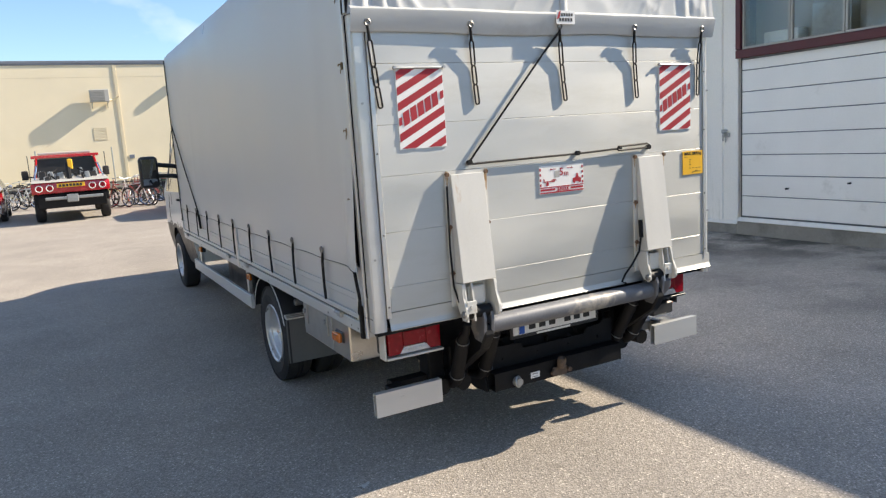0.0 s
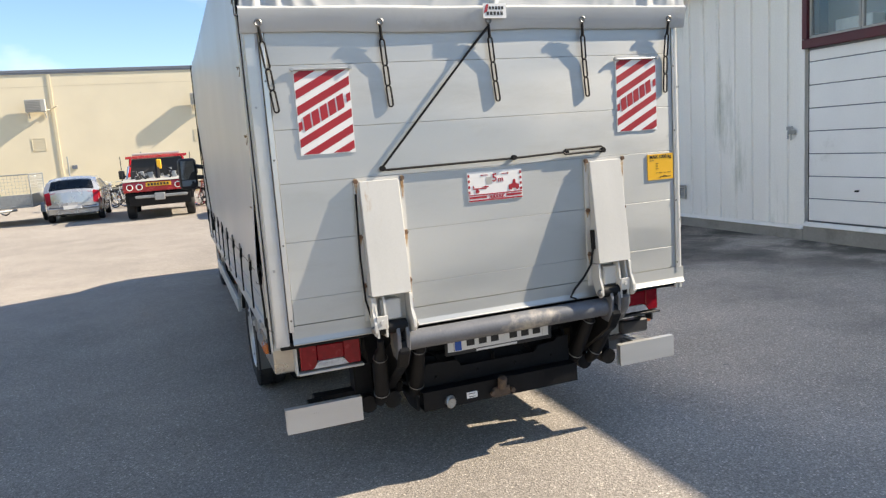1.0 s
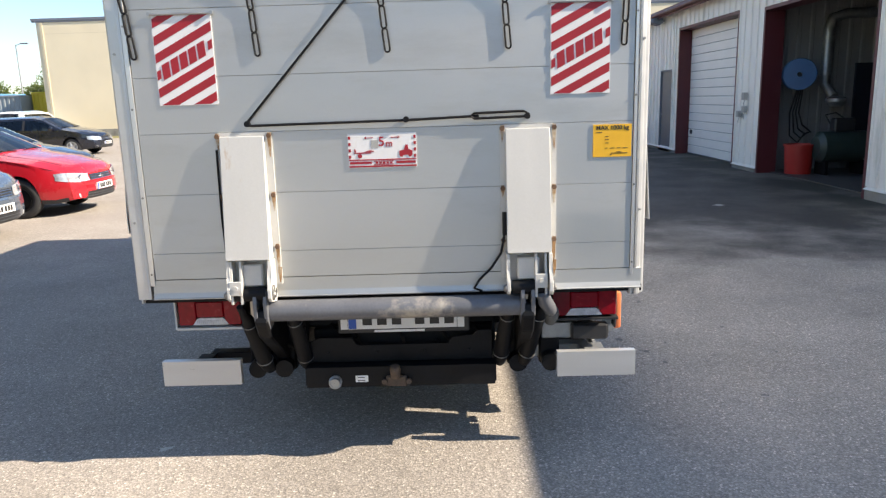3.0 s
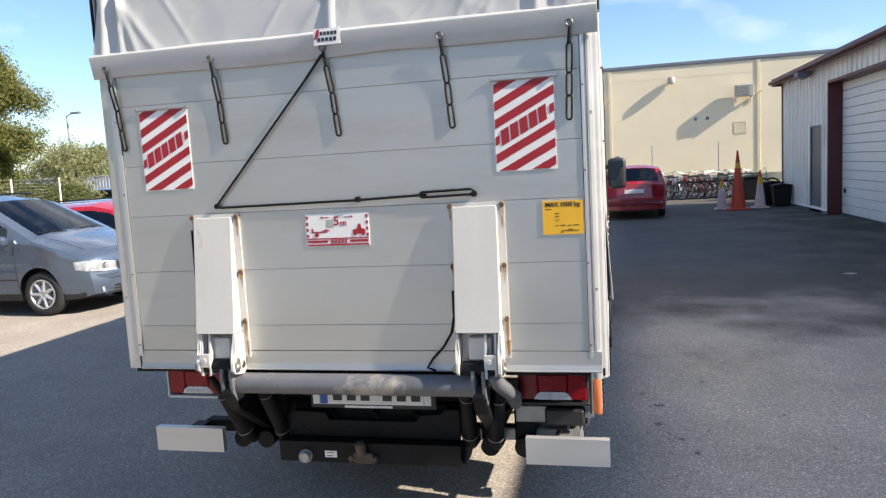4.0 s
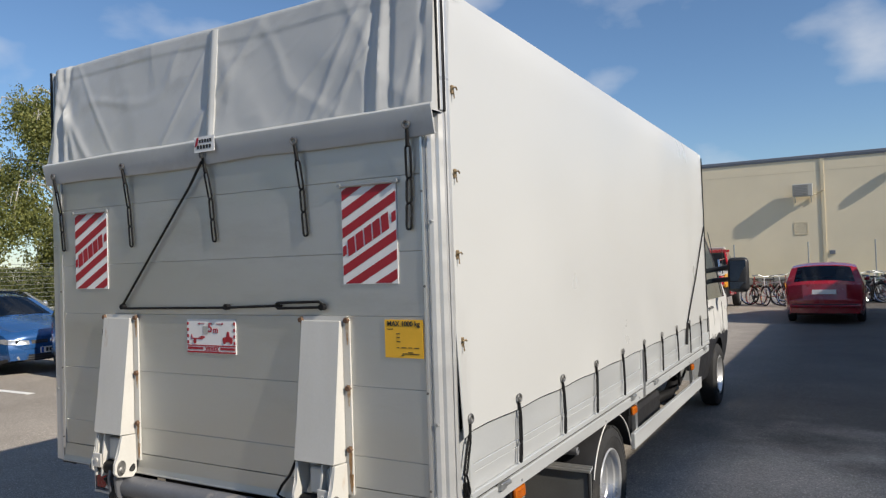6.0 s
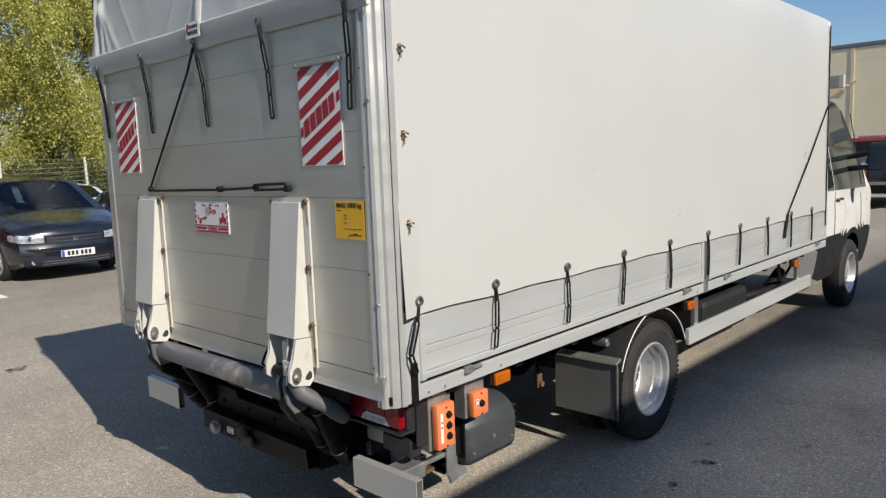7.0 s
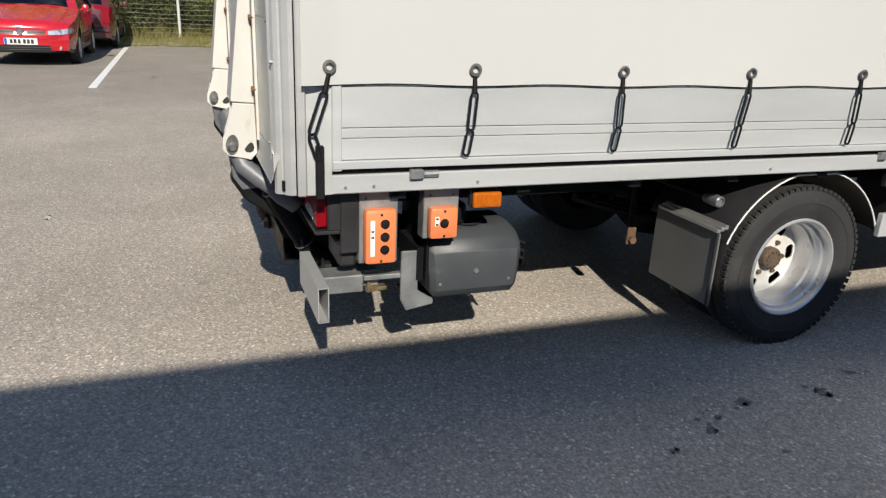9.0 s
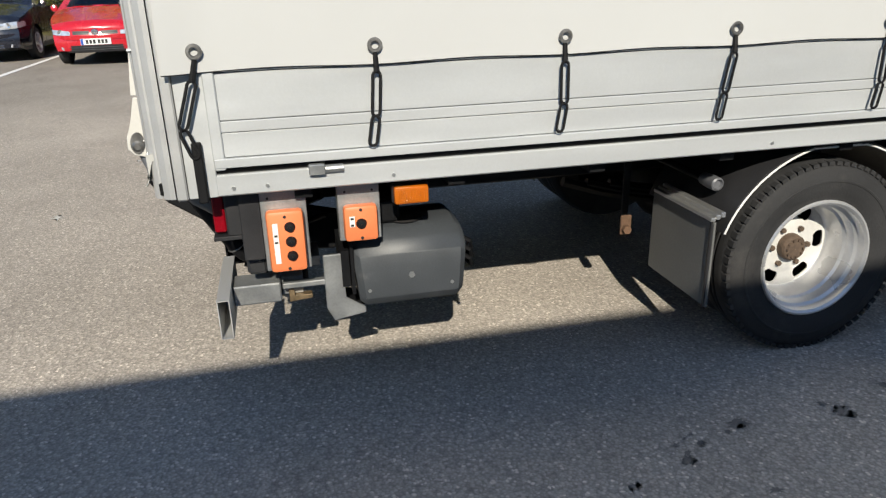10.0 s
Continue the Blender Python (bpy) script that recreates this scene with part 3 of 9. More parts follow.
# closed panelled door with a row of windows
door = thing("door_1", (WX, 4.86, 0.26), "large white panelled workshop door with dark red framed windows", "door", kind="structure")
z = 0.27
for i in range(8):
    top = min(z + 0.305, 2.56)
    bm = mesh()
    box(bm, WX + 0.03, WX + 0.075, 2.55, 7.18, z + 0.006, top - 0.006, 0.006)
    part("panel", bm, DOOR_PANEL, door)
    z += 0.305
    if z > 2.5:
        break
bm = mesh()
box(bm, WX + 0.05, WX + 0.09, 2.55, 7.18, 0.26, 2.6)
part("backing", bm, GREY_TRIM, door)
bm = mesh()
box(bm, WX - 0.045, WX + 0.10, 2.5, 7.24, 2.58, 2.70, 0.006)
part("window_sill", bm, DARK_RED, door, "dark red window sill")
bm = mesh()
box(bm, WX - 0.045, WX + 0.10, 2.5, 7.24, 3.66, 3.76, 0.006)
part("lintel", bm, DARK_RED, door, "dark red lintel")
bm = mesh()
box(bm, WX - 0.045, WX + 0.10, 7.16, 7.24, 2.705, 3.655, 0.006)
box(bm, WX - 0.045, WX + 0.10, 2.5, 2.57, 2.705, 3.655, 0.006)
part("window_frame", bm, DARK_RED, door)
for i in range(6):
    y1 = 7.155 - i * 0.765
    bm = mesh()
    for a, b, c, d in ((y1 - 0.755, y1, 2.705, 2.735), (y1 - 0.755, y1, 3.62, 3.65), (y1 - 0.03, y1, 2.74, 3.615), (y1 - 0.755, y1 - 0.725, 2.74, 3.615)):
        box(bm, WX + 0.0, WX + 0.05, a, b, c, d, 0.003)
    part("sash", bm, AC_WHITE, door, "thin white window sash")
    bm = mesh()
    box(bm, WX + 0.022, WX + 0.028, y1 - 0.722, y1 - 0.033, 2.738, 3.617)
    p = part("pane", bm, PANE, door)
    p.visible_shadow = False
bm = mesh()
box(bm, WX - 0.05, WX - 0.025, 7.39, 7.49, 1.52, 1.57, 0.006)
tube(bm, [(WX - 0.05, 7.44, 1.53), (WX - 0.07, 7.44, 1.49), (WX - 0.07, 7.44, 1.40)], 0.012, 8)
tagged(part("key_switch", bm, STEEL), "small grey metal pull switch on the cladding", "switch")
# pale panel added close behind the panes to lighten the windows
bm = mesh()
box(bm, WX + 0.62, WX + 0.66, 2.3, 7.4, 1.2, 3.7)
setting("wall_partition", bm, AC_WHITE, "pale partition behind the workshop windows", "wall")
random.seed(3)
for k in range(6):
    y = 2.8 + 0.75 * k
    bm = mesh()
    box(bm, WX + 0.40, WX + 0.615, y, y + 0.55, 2.45, 2.9 + 0.5 * random.random(), 0.01)
    tagged(part("storage_box", bm, (AC_WHITE, STEEL, WHITE_CLAD)[k % 3]), "pale storage box standing behind the workshop window", "box", "boxes behind the windows")
bm = mesh()
box(bm, WX + 0.30, WX + 0.615, 2.5, 7.2, 2.41, 2.448)
tagged(part("shelf", bm, STEEL), "grey shelf behind the workshop window", "shelf")
# wall vent
vent = thing("wall_vent", (WX, 9.8, 0.46), "small white louvred vent in the steel wall", "vent")
bm = mesh()
for a, b, c, d in ((9.62, 9.95, 0.46, 0.485), (9.62, 9.95, 0.665, 0.69), (9.62, 9.645, 0.486, 0.664), (9.925, 9.95, 0.486, 0.664)):
    box(bm, WX - 0.045, WX - 0.024, a, b, c, d)
part("frame", bm, AC_WHITE, vent)
for i in range(5):
    bm = mesh()
    zz = 0.49 + i * 0.036
    prism(bm, [(WX - 0.043, zz), (WX - 0.022, zz + 0.022), (WX - 0.020, zz + 0.019), (WX - 0.041, zz - 0.003)], "y", 9.646, 9.924)
    part("slat", bm, AC_WHITE, vent)
bm = mesh()
box(bm, WX - 0.012, WX - 0.004, 9.64, 9.93, 0.48, 0.67)
part("backing", bm, INK, vent)

# open bay: red reveal
bm = mesh()
box(bm, WX - 0.03, WX + 0.36, 14.60, 14.668, 0.0, 3.19, 0.004)
box(bm, WX - 0.03, WX + 0.36, 10.752, 10.82, 0.0, 3.19, 0.004)
box(bm, WX - 0.032, WX + 0.36, 10.752, 14.668, 3.193, 3.262, 0.004)
setting("door_2", bm, DARK_RED, "dark red frame round an open workshop bay", "door frame")
# recessed sectional door
bay = thing("door_3", (WX + 0.35, 17.9, 0), "closed white sectional roller door in a dark red frame", "door", kind="structure")
bm = mesh()
box(bm, WX - 0.03, WX + 0.36, 19.88, 19.948, 0.0, 3.28, 0.004)
part("jamb", bm, DARK_RED, bay)
bm = mesh()
box(bm, WX - 0.03, WX + 0.36, 15.902, 15.96, 0.0, 3.28, 0.004)
part("jamb", bm, DARK_RED, bay)
bm = mesh()
box(bm, WX - 0.032, WX + 0.36, 15.902, 19.948, 3.283, 3.352, 0.004)
part("lintel", bm, DARK_RED, bay)
for i in range(15):
    bm = mesh()
    z0 = 0.03 + i * 0.217
    box(bm, WX + 0.30, WX + 0.345, 15.965, 19.875, z0 + 0.006, z0 + 0.211, 0.010)
    part("slat", bm, DOOR_PANEL, bay)
bm = mesh()
box(bm, WX + 0.325, WX + 0.35, 15.965, 19.875, 0.02, 3.28)
part("backing", bm, GREY_TRIM, bay)
bm = mesh()
box(bm, WX + 0.27, WX + 0.30, 19.55, 19.68, 0.55, 0.66, 0.01)
part("handle", bm, PLASTIC_BLACK, bay)
# grey side door
bm = mesh()
d3 = thing("door_4", (WX, 21, 0), "narrow grey steel side door", "door", kind="structure")
box(bm, WX + 0.03, WX + 0.08, 20.50, 21.55, 0.09, 2.25, 0.006)
part("leaf", bm, GREY_DOOR, d3)
bm = mesh()
for a, b, c, d in ((20.452, 20.498, 0.085, 2.297), (21.552, 21.598, 0.085, 2.297), (20.50, 21.55, 2.254, 2.297)):
    box(bm, WX - 0.012, WX + 0.10, a, b, c, d)
part("frame", bm, GREY_TRIM, d3)
bm = mesh()
tube(bm, [(WX + 0.03, 21.40, 1.05), (WX - 0.03, 21.40, 1.05), (WX - 0.03, 21.28, 1.05)], 0.012, 8)
part("handle", bm, STEEL, d3)
bm = mesh()
box(bm, WX - 0.03, WX + 0.25, 20.45, 21.6, -0.1, 0.08)
part("threshold", bm, CONCRETE, d3)
# switch boxes on the pillar
for y, zz, s in ((15.30, 1.55, 0.07), (15.28, 1.28, 0.06), (15.55, 1.18, 0.06)):
    bm = mesh()
    box(bm, WX - 0.11, WX - 0.024, y - s, y + s, zz - s * 1.1, zz + s * 1.1, 0.01)
    tube(bm, [(WX - 0.06, y, zz - s), (WX - 0.07, y + 0.03, zz - 0.16), (WX - 0.05, y + 0.05, zz - 0.2)], 0.008, 6)
    tagged(part("switch_box", bm, AC_WHITE), "small grey white electric switch box on the wall", "switch box", "switch boxes by the bay")
# wall lamp under the eaves
lamp = thing("wall_lamp", (WX, 21.4, 3.6), "grey floodlight under the workshop eaves", "lamp")
bm = mesh()
prism(bm, [(WX - 0.42, 3.62), (WX - 0.42, 3.74), (WX - 0.12, 3.82), (WX - 0.10, 3.62), (WX - 0.2, 3.56)], "y", 21.2, 21.55, 0.012)
part("housing", bm, GREY_TRIM, lamp)
bm = mesh()
box(bm, WX - 0.12, WX - 0.022, 21.33, 21.42, 3.66, 3.72)
part("bracket", bm, STEEL, lamp)

# inside the open bay
bm = mesh()
pts = []
xs = np.arange(WX + 0.36, WX + 9, 0.26)
row = []
for x in xs:
    row += [(x, 14.98), (x + 0.16, 14.98), (x + 0.18, 14.95), (x + 0.24, 14.95)]
sheet(bm, [[(x, y, zz) for x, y in row] for zz in (0.02, EAVE)])
box(bm, WX + 0.36, WX + 9, 15.0, 15.1, 0.02, EAVE)
setting("wall_inner", bm, INNER_WALL, "grey ribbed partition wall inside the workshop", "wall")
bm = mesh()
box(bm, WX + 2.0, WX + 2.78, 14.90, 14.948, 0.02, 2.15, 0.004)
setting("door_5", bm, mat("dark_blue_door", (0.012, 0.016, 0.03), 0.45, vary=0.1), "dark blue inner workshop door", "door")
duct = thing("exhaust_duct", (WX + 1.3, 14.7, 1.4), "bright metal exhaust extraction duct on the inner wall", "duct")
bm = mesh()
tube(bm, [(WX + 4.6, 14.85, 3.12), (WX + 1.7, 14.85, 3.12), (WX + 1.42, 14.85, 3.04), (WX + 1.36, 14.85, 2.8), (WX + 1.36, 14.85, 1.75), (WX + 1.45, 14.66, 1.5)], 0.10, 14)
part("pipe", bm, STEEL, duct, smooth=True)
bm = mesh()
lathe(bm, [(0.11, 0), (0.2, 0.10), (0.2, 0.16), (0.1, 0.2)], (WX + 1.5, 14.62, 1.30), (0, 0, 1), 16)
part("hood", bm, STEEL, duct, smooth=True)
for zz in (1.95, 2.65):
    bm = mesh()
    lathe(bm, [(0.101, -0.03), (0.12, -0.03), (0.12, 0.03), (0.101, 0.03)], (WX + 1.36, 14.85, zz), (0, 0, 1), 16)
    part("clamp", bm, STEEL, duct)
reel = thing("hose_reel", (WX + 0.62, 14.7, 1.9), "blue wall mounted hose reel with hanging black hose", "hose reel")
BLUE_PLASTIC = mat("blue_painted_reel", (0.02, 0.10, 0.25), 0.4, vary=0.1)
bm = mesh()
lathe(bm, [(0.05, -0.15), (0.30, -0.15), (0.31, -0.12), (0.2, -0.11), (0.2, 0.11), (0.31, 0.12), (0.30, 0.15), (0.05, 0.15)], (WX + 0.66, 14.5, 1.95), (-0.35, -1, 0), 28)
part("drum", bm, BLUE_PLASTIC, reel, smooth=True)
bm = mesh()
box(bm, WX + 0.5, WX + 0.8, 14.62, 14.945, 1.88, 1.98, 0.01)
part("bracket", bm, STEEL, reel)
bm = mesh()
for k in range(4):
    tube(bm, [(WX + 0.62 + 0.03 * k, 14.4, 1.74), (WX + 0.50 + 0.06 * k, 14.45, 1.2), (WX + 0.55 + 0.08 * k, 14.5, 0.75 + 0.07 * k), (WX + 0.72 + 0.06 * k, 14.5, 0.6 + 0.09 * k), (WX + 0.86 + 0.04 * k, 14.5, 0.8)], 0.016, 8)
part("hose", bm, RUBBER, reel, smooth=True)
bucket = thing("bucket", (WX + 0.62, 14.2, 0.02), "red plastic bin standing on the workshop floor", "bin")
bm = mesh()
lathe(bm, [(0.01, 0.02), (0.24, 0.02), (0.27, 0.56), (0.29, 0.56), (0.29, 0.60), (0.25, 0.60), (0.22, 0.05), (0.01, 0.05)], (WX + 0.62, 14.2, 0.0), (0, 0, 1), 28)
part("tub", bm, mat("red_plastic_bin", (0.40, 0.025, 0.02), 0.4, vary=0.1), bucket, smooth=True)
comp = thing("compressor", (WX + 1.38, 14.2, 0.02), "dark green compressor tank inside the workshop", "compressor")
bm = mesh()
DGREEN = mat("dark_green_paint", (0.03, 0.05, 0.045), 0.4, vary=0.15)
lathe(bm, [(0.01, -0.5), (0.2, -0.5), (0.3, -0.42), (0.3, 0.42), (0.2, 0.5), (0.01, 0.5)], (WX + 1.28, 13.9, 0.55), (1, 0, 0), 24)
part("tank", bm, DGREEN, comp, smooth=True)
for dx in (-0.35, 0.35):
    bm = mesh()
    box(bm, WX + 1.28 + dx - 0.03, WX + 1.28 + dx + 0.03, 13.7, 14.1, 0.02, 0.3)
    part("foot", bm, BLACK_STEEL, comp)
bm = mesh()
box(bm, WX + 1.08, WX + 1.48, 13.8, 14.0, 0.84, 1.1, 0.03)
tube(bm, [(WX + 1.03, 13.9, 1.0), (WX + 0.93, 13.9, 1.16), (WX + 1.13, 13.9, 1.2), (WX + 1.28, 13.9, 1.1)], 0.015, 6)
part("motor", bm, PLASTIC_BLACK, comp)

# ---- long beige building ----
BY, BTOP = 43.0, 6.93
bld = thing("beige_building", (10, BY, 0), "long flat-roofed building with beige rendered wall", "building")
bm = mesh()
box(bm, -21.2, 52, BY, BY + 16, 0.5, BTOP - 0.17)
part("wall", bm, BEIGE, bld)
bm = mesh()
box(bm, -21.25, 52, BY - 0.03, BY + 16, -0.1, 0.496)
part("plinth", bm, CONCRETE, bld)
bm = mesh()
box(bm, -21.45, 52.1, BY - 0.05, BY + 16, BTOP - 0.166, BTOP, 0.02)
part("roof", bm, GREY_TRIM, bld, "dark grey sheet metal roof edge")
bm = mesh()
box(bm, -21.4, 52.05, BY - 0.04, BY - 0.002, BTOP - 0.23, BTOP - 0.17, 0.01)
part("gutter", bm, GREY_TRIM, bld, "grey gutter below the roof edge")
PIPE = mat("cream_painted_pipe", (0.66, 0.57, 0.40), 0.5, vary=0.05, scale=3, bump=0.03)
PIPES = (-20.9, -12.75, -4.55, 3.78, 11.78, 19.9)
for x in PIPES:
    bm = mesh()
    box(bm, x - 0.085, x + 0.085, BY - 0.036, BY - 0.002, 0.1, BTOP - 0.235, 0.008)
    dp = part("downpipe", bm, PIPE, bld, "flat cream downpipe cover")
    for z in (1.4, 3.6, 5.8):
        bm = mesh()
        box(bm, x - 0.089, x + 0.089, BY - 0.040, BY - 0.0365, z, z + 0.04, 0.001)
        part("pipe_clip", bm, PIPE, dp)
for z in (6.05,):
    bm = mesh()
    box(bm, -21.2, 52, BY - 0.004, BY - 0.001, z, z + 0.02)
    part("wall_joint", bm, PIPE, bld)
for x in (-13.45, -5.28, 2.86, 10.98):
    u = thing("air_conditioner", (x, BY - 0.35, 4.7), "off-white wall mounted air conditioning outdoor unit", "air conditioner", "outdoor units on the beige wall")
    bm = mesh()
    box(bm, x - 0.47, x + 0.47, BY - 0.54, BY - 0.16, 4.73, 5.38, 0.02)
    part("casing", bm, AC_WHITE, u)
    bm = mesh()
    box(bm, x - 0.42, x + 0.26, BY - 0.551, BY - 0.543, 4.78, 5.33, 0.003)
    fg = part("fan_panel", bm, CONCRETE, u, "grey fan grille")
    for k in range(6):
        bm = mesh()
        box(bm, x - 0.41, x + 0.25, BY - 0.560, BY - 0.5515, 4.83 + 0.085 * k, 4.845 + 0.085 * k)
        part("grille_bar", bm, AC_WHITE, fg)
    for dx in (-0.38, 0.38):
        bm = mesh()
        prism(bm, [(BY - 0.55, 4.66), (BY - 0.55, 4.71), (BY - 0.02, 4.71), (BY - 0.02, 4.42), (BY - 0.06, 4.42), (BY - 0.08, 4.65)], "x", x + dx - 0.025, x + dx + 0.025)
        part("bracket", bm, AC_WHITE, u)
    bm = mesh()
    tube(bm, [(x + 0.49, BY - 0.20, 4.85), (x + 0.62, BY - 0.10, 4.82), (x + 0.98, BY - 0.24, 5.02)], 0.035, 8)
    part("pipe", bm, PIPE, u, smooth=True)
    g = x - 0.16
    bm = mesh()
    for a, b, c, d in ((g - 0.33, g + 0.33, 2.72, 2.77), (g - 0.33, g + 0.33, 3.35, 3.40), (g - 0.33, g - 0.28, 2.774, 3.346), (g + 0.28, g + 0.33, 2.774, 3.346)):
        box(bm, a, b, BY - 0.016, BY - 0.003, c, d, 0.003)
    vg = tagged(part("wall_grille", bm, PIPE), "square cream ventilation grille in the beige wall", "vent", "grilles in the beige wall")
    for k in range(7):
        bm = mesh()
        z = 2.79 + 0.08 * k
        prism(bm, [(BY - 0.015, z), (BY - 0.005, z + 0.070), (BY - 0.002, z + 0.066), (BY - 0.011, z - 0.005)], "x", g - 0.279, g + 0.279)
        part("slat", bm, PIPE, vg)
for x, z in ((7.18, 5.92),):
    fl = thing("flood_lamp", (x, BY - 0.2, z), "small pale floodlight on the beige wall", "lamp")
    bm = mesh()
    lathe(bm, [(0.001, -0.20), (0.19, -0.20), (0.21, -0.16), (0.21, 0.08), (0.17, 0.17), (0.001, 0.19)], (x, BY - 0.27, z), (0, 0, 1), 18)
    part("housing", bm, AC_WHITE, fl, smooth=True)
    bm = mesh()
    tube(bm, [(x, BY - 0.08, z), (x, BY - 0.005, z)], 0.04, 8)
    part("arm", bm, GREY_TRIM, fl)
for x in (8.47, 9.10):
    bm = mesh()
    lathe(bm, [(0.001, 0.03), (0.07, 0.03), (0.10, 0.02), (0.10, -0.01)], (x, BY - 0.012, 3.70), (0, -1, 0), 18)
    tagged(part("wall_opening", bm, GREY_TRIM, smooth=True), "small round dark vent in the beige wall", "vent", "round vents")
for x in (4.12, -3.9):
    bm = mesh()
    box(bm, x - 0.13, x + 0.13, BY - 0.06, BY - 0.002, 1.66, 1.86, 0.01)
    tagged(part("socket_box", bm, GREY_TRIM), "small dark grey electric box on the beige wall", "box", "electric boxes on the beige wall")
for x in (-14.2, -10.9, -7.5, -4.07, -0.5, 3.05, 6.0, 9.5):
    bm = mesh()
    tube(bm, [(x, BY - 1.2, 0), (x, BY - 1.2, 2.33)], 0.035, 8)
    tagged(part("steel_post", bm, STEEL, smooth=True), "thin upright grey steel post beside the bicycle rack", "post", "posts along the beige wall")
bm = mesh()
sheet(bm, [[(x, BY - 0.05 - d - 0.12 * math.sin(x * 1.3) * (d > 1), 0.012 + (0.06 + 0.05 * noise.noise((x, d, 4))) * k) for x in np.linspace(-21, 30, 120)] for d, k in ((0.0, 1.0), (0.5, 1.1), (1.1, 0.8), (1.7, 0.0))])
setting("ground_verge_wall", bm, GRASS_SOIL, "narrow strip of dry grass at the foot of the beige wall", "verge")


# ---- shells of vehicles ----
def shell(top, width, sill, belt, roof_ratio, arches, to_world, glass, plan_front=0.5, plan_rear=0.4, taper=0.16, rear_taper=0.10, columns=64, crown=0.035, extra=()):
    """Body shell of a vehicle over its length u (0 at the nose), made of columns of quads. Returns {region: bmesh}.
    top: (u, z) of the roof line in side view; belt: (u, z); glass(side, u, z, v): region name or None."""
    L = top[-1][0]
    tu, tz = [p[0] for p in top], [p[1] for p in top]
    bu, bz = [p[0] for p in belt], [p[1] for p in belt]
    us = set(np.linspace(0, L, columns)) | set(tu) | set(extra)
    for c, r in arches:
        us |= {c + r * math.cos(a) for a in np.linspace(0, math.pi, 15)} | {c - r - 0.004, c + r + 0.004}
    us = sorted(u for u in us if 0 <= u <= L)
    keep = [us[0]]
    for u in us[1:]:
        if u - keep[-1] > 0.006:
            keep.append(u)
    us = keep
    roof_z = max(tz)

    def bottom(u):
        z = sill + 0.06 * max(0, 1 - u / 0.25) + 0.06 * max(0, 1 - (L - u) / 0.25)
        for c, r in arches:
            if abs(u - c) < r:
                z = max(z, 0.32 + math.sqrt(r * r - (u - c) ** 2))
        return z

    def half(u, z):
        b = float(np.interp(u, bu, bz))
        w = width / 2
        if u < plan_front:
            w *= 1 - taper * ((plan_front - u) / plan_front) ** 2
        if L - u < plan_rear:
            w *= 1 - rear_taper * ((plan_rear - L + u) / plan_rear) ** 2
        if z < b:
            k = (b - z) / max(b - sill, 0.1)
            w *= 1 - 0.045 * (2 * k - 0.75) ** 2 * (1 if k > 0.375 else 0.6)
        else:
            w *= 1 - (1 - roof_ratio) * (z - b) / max(roof_z - b, 0.1)
        return w

    n1, n2, m = 8, 6, 10
    cols = []
    for u in us:
        t = float(np.interp(u, tu, tz))
        lo = bottom(u)
        b = min(float(np.interp(u, bu, bz)), t - 0.05)
        b = max(b, lo + 0.02)
        e = max(t - 0.04, b + 0.004)
        side = [(lo + (b - lo) * i / n1) for i in range(n1 + 1)] + [b + (e - b) * i / n2 for i in range(1, n2 + 1)]
        lhs = [(half(u, z), z) for z in side]
        hw = lhs[-1][0]
        over = [(hw * (1 - 2 * j / m), e + (t - e) * (1 - abs(1 - 2 * j / m) ** 4) + crown * (1 - (1 - 2 * j / m) ** 2) - 0.0) for j in range(1, m)]
        cols.append(lhs + over + [(-v, z) for v, z in reversed(lhs)])
    out = {}

    def put(name, pts):
        out.setdefault(name, {"v": [], "f": [], "k": {}})
        d = out[name]
        ids = []
        for p in pts:
            key = (round(p[0], 5), round(p[1], 5), round(p[2], 5))
            if key not in d["k"]:
                d["k"][key] = len(d["v"])
                d["v"].append(p)
            ids.append(d["k"][key])
        if len(set(ids)) > 2:
            d["f"].append(list(dict.fromkeys(ids)))

    R = len(cols[0])
    for i in range(len(us) - 1):
        for j in range(R - 1):
            q = [(us[i], *cols[i][j]), (us[i + 1], *cols[i + 1][j]), (us[i + 1], *cols[i + 1][j + 1]), (us[i], *cols[i][j + 1])]
            uc, vc, zc = (sum(p[k] for p in q) / 4 for k in range(3))
            upper = n1 <= j < n1 + n2 or R - 1 - n1 - n2 <= j < R - 1 - n1
            where = "over" if n1 + n2 <= j < R - 1 - n1 - n2 else ("upper" if upper else "lower")
            put(glass(where, uc, zc, vc) or "body", q)
    for i in (0, len(us) - 1):
        for j in range(R // 2):
            a, b_ = cols[i][j], cols[i][j + 1]
            k = 8
            for s in range(k):
                f0, f1 = 1 - 2 * s / k, 1 - 2 * (s + 1) / k
                q = [(us[i], a[0] * f0, a[1]), (us[i], a[0] * f1, a[1]), (us[i], b_[0] * f1, b_[1]), (us[i], b_[0] * f0, b_[1])]
                put(glass("front" if i == 0 else "rear", us[i], (a[1] + b_[1]) / 2, a[0] * (f0 + f1) / 2) or "body", q)
    made = {}
    for name, d in out.items():
        bm = mesh()
        vs = [bm.verts.new(to_world(*p)) for p in d["v"]]
        for f in d["f"]:
            try:
                bm.faces.new([vs[k] for k in f])
            except ValueError:
                pass
        made[name] = bm
    return made, half


def plain(key):
    return key.split("|")[0]


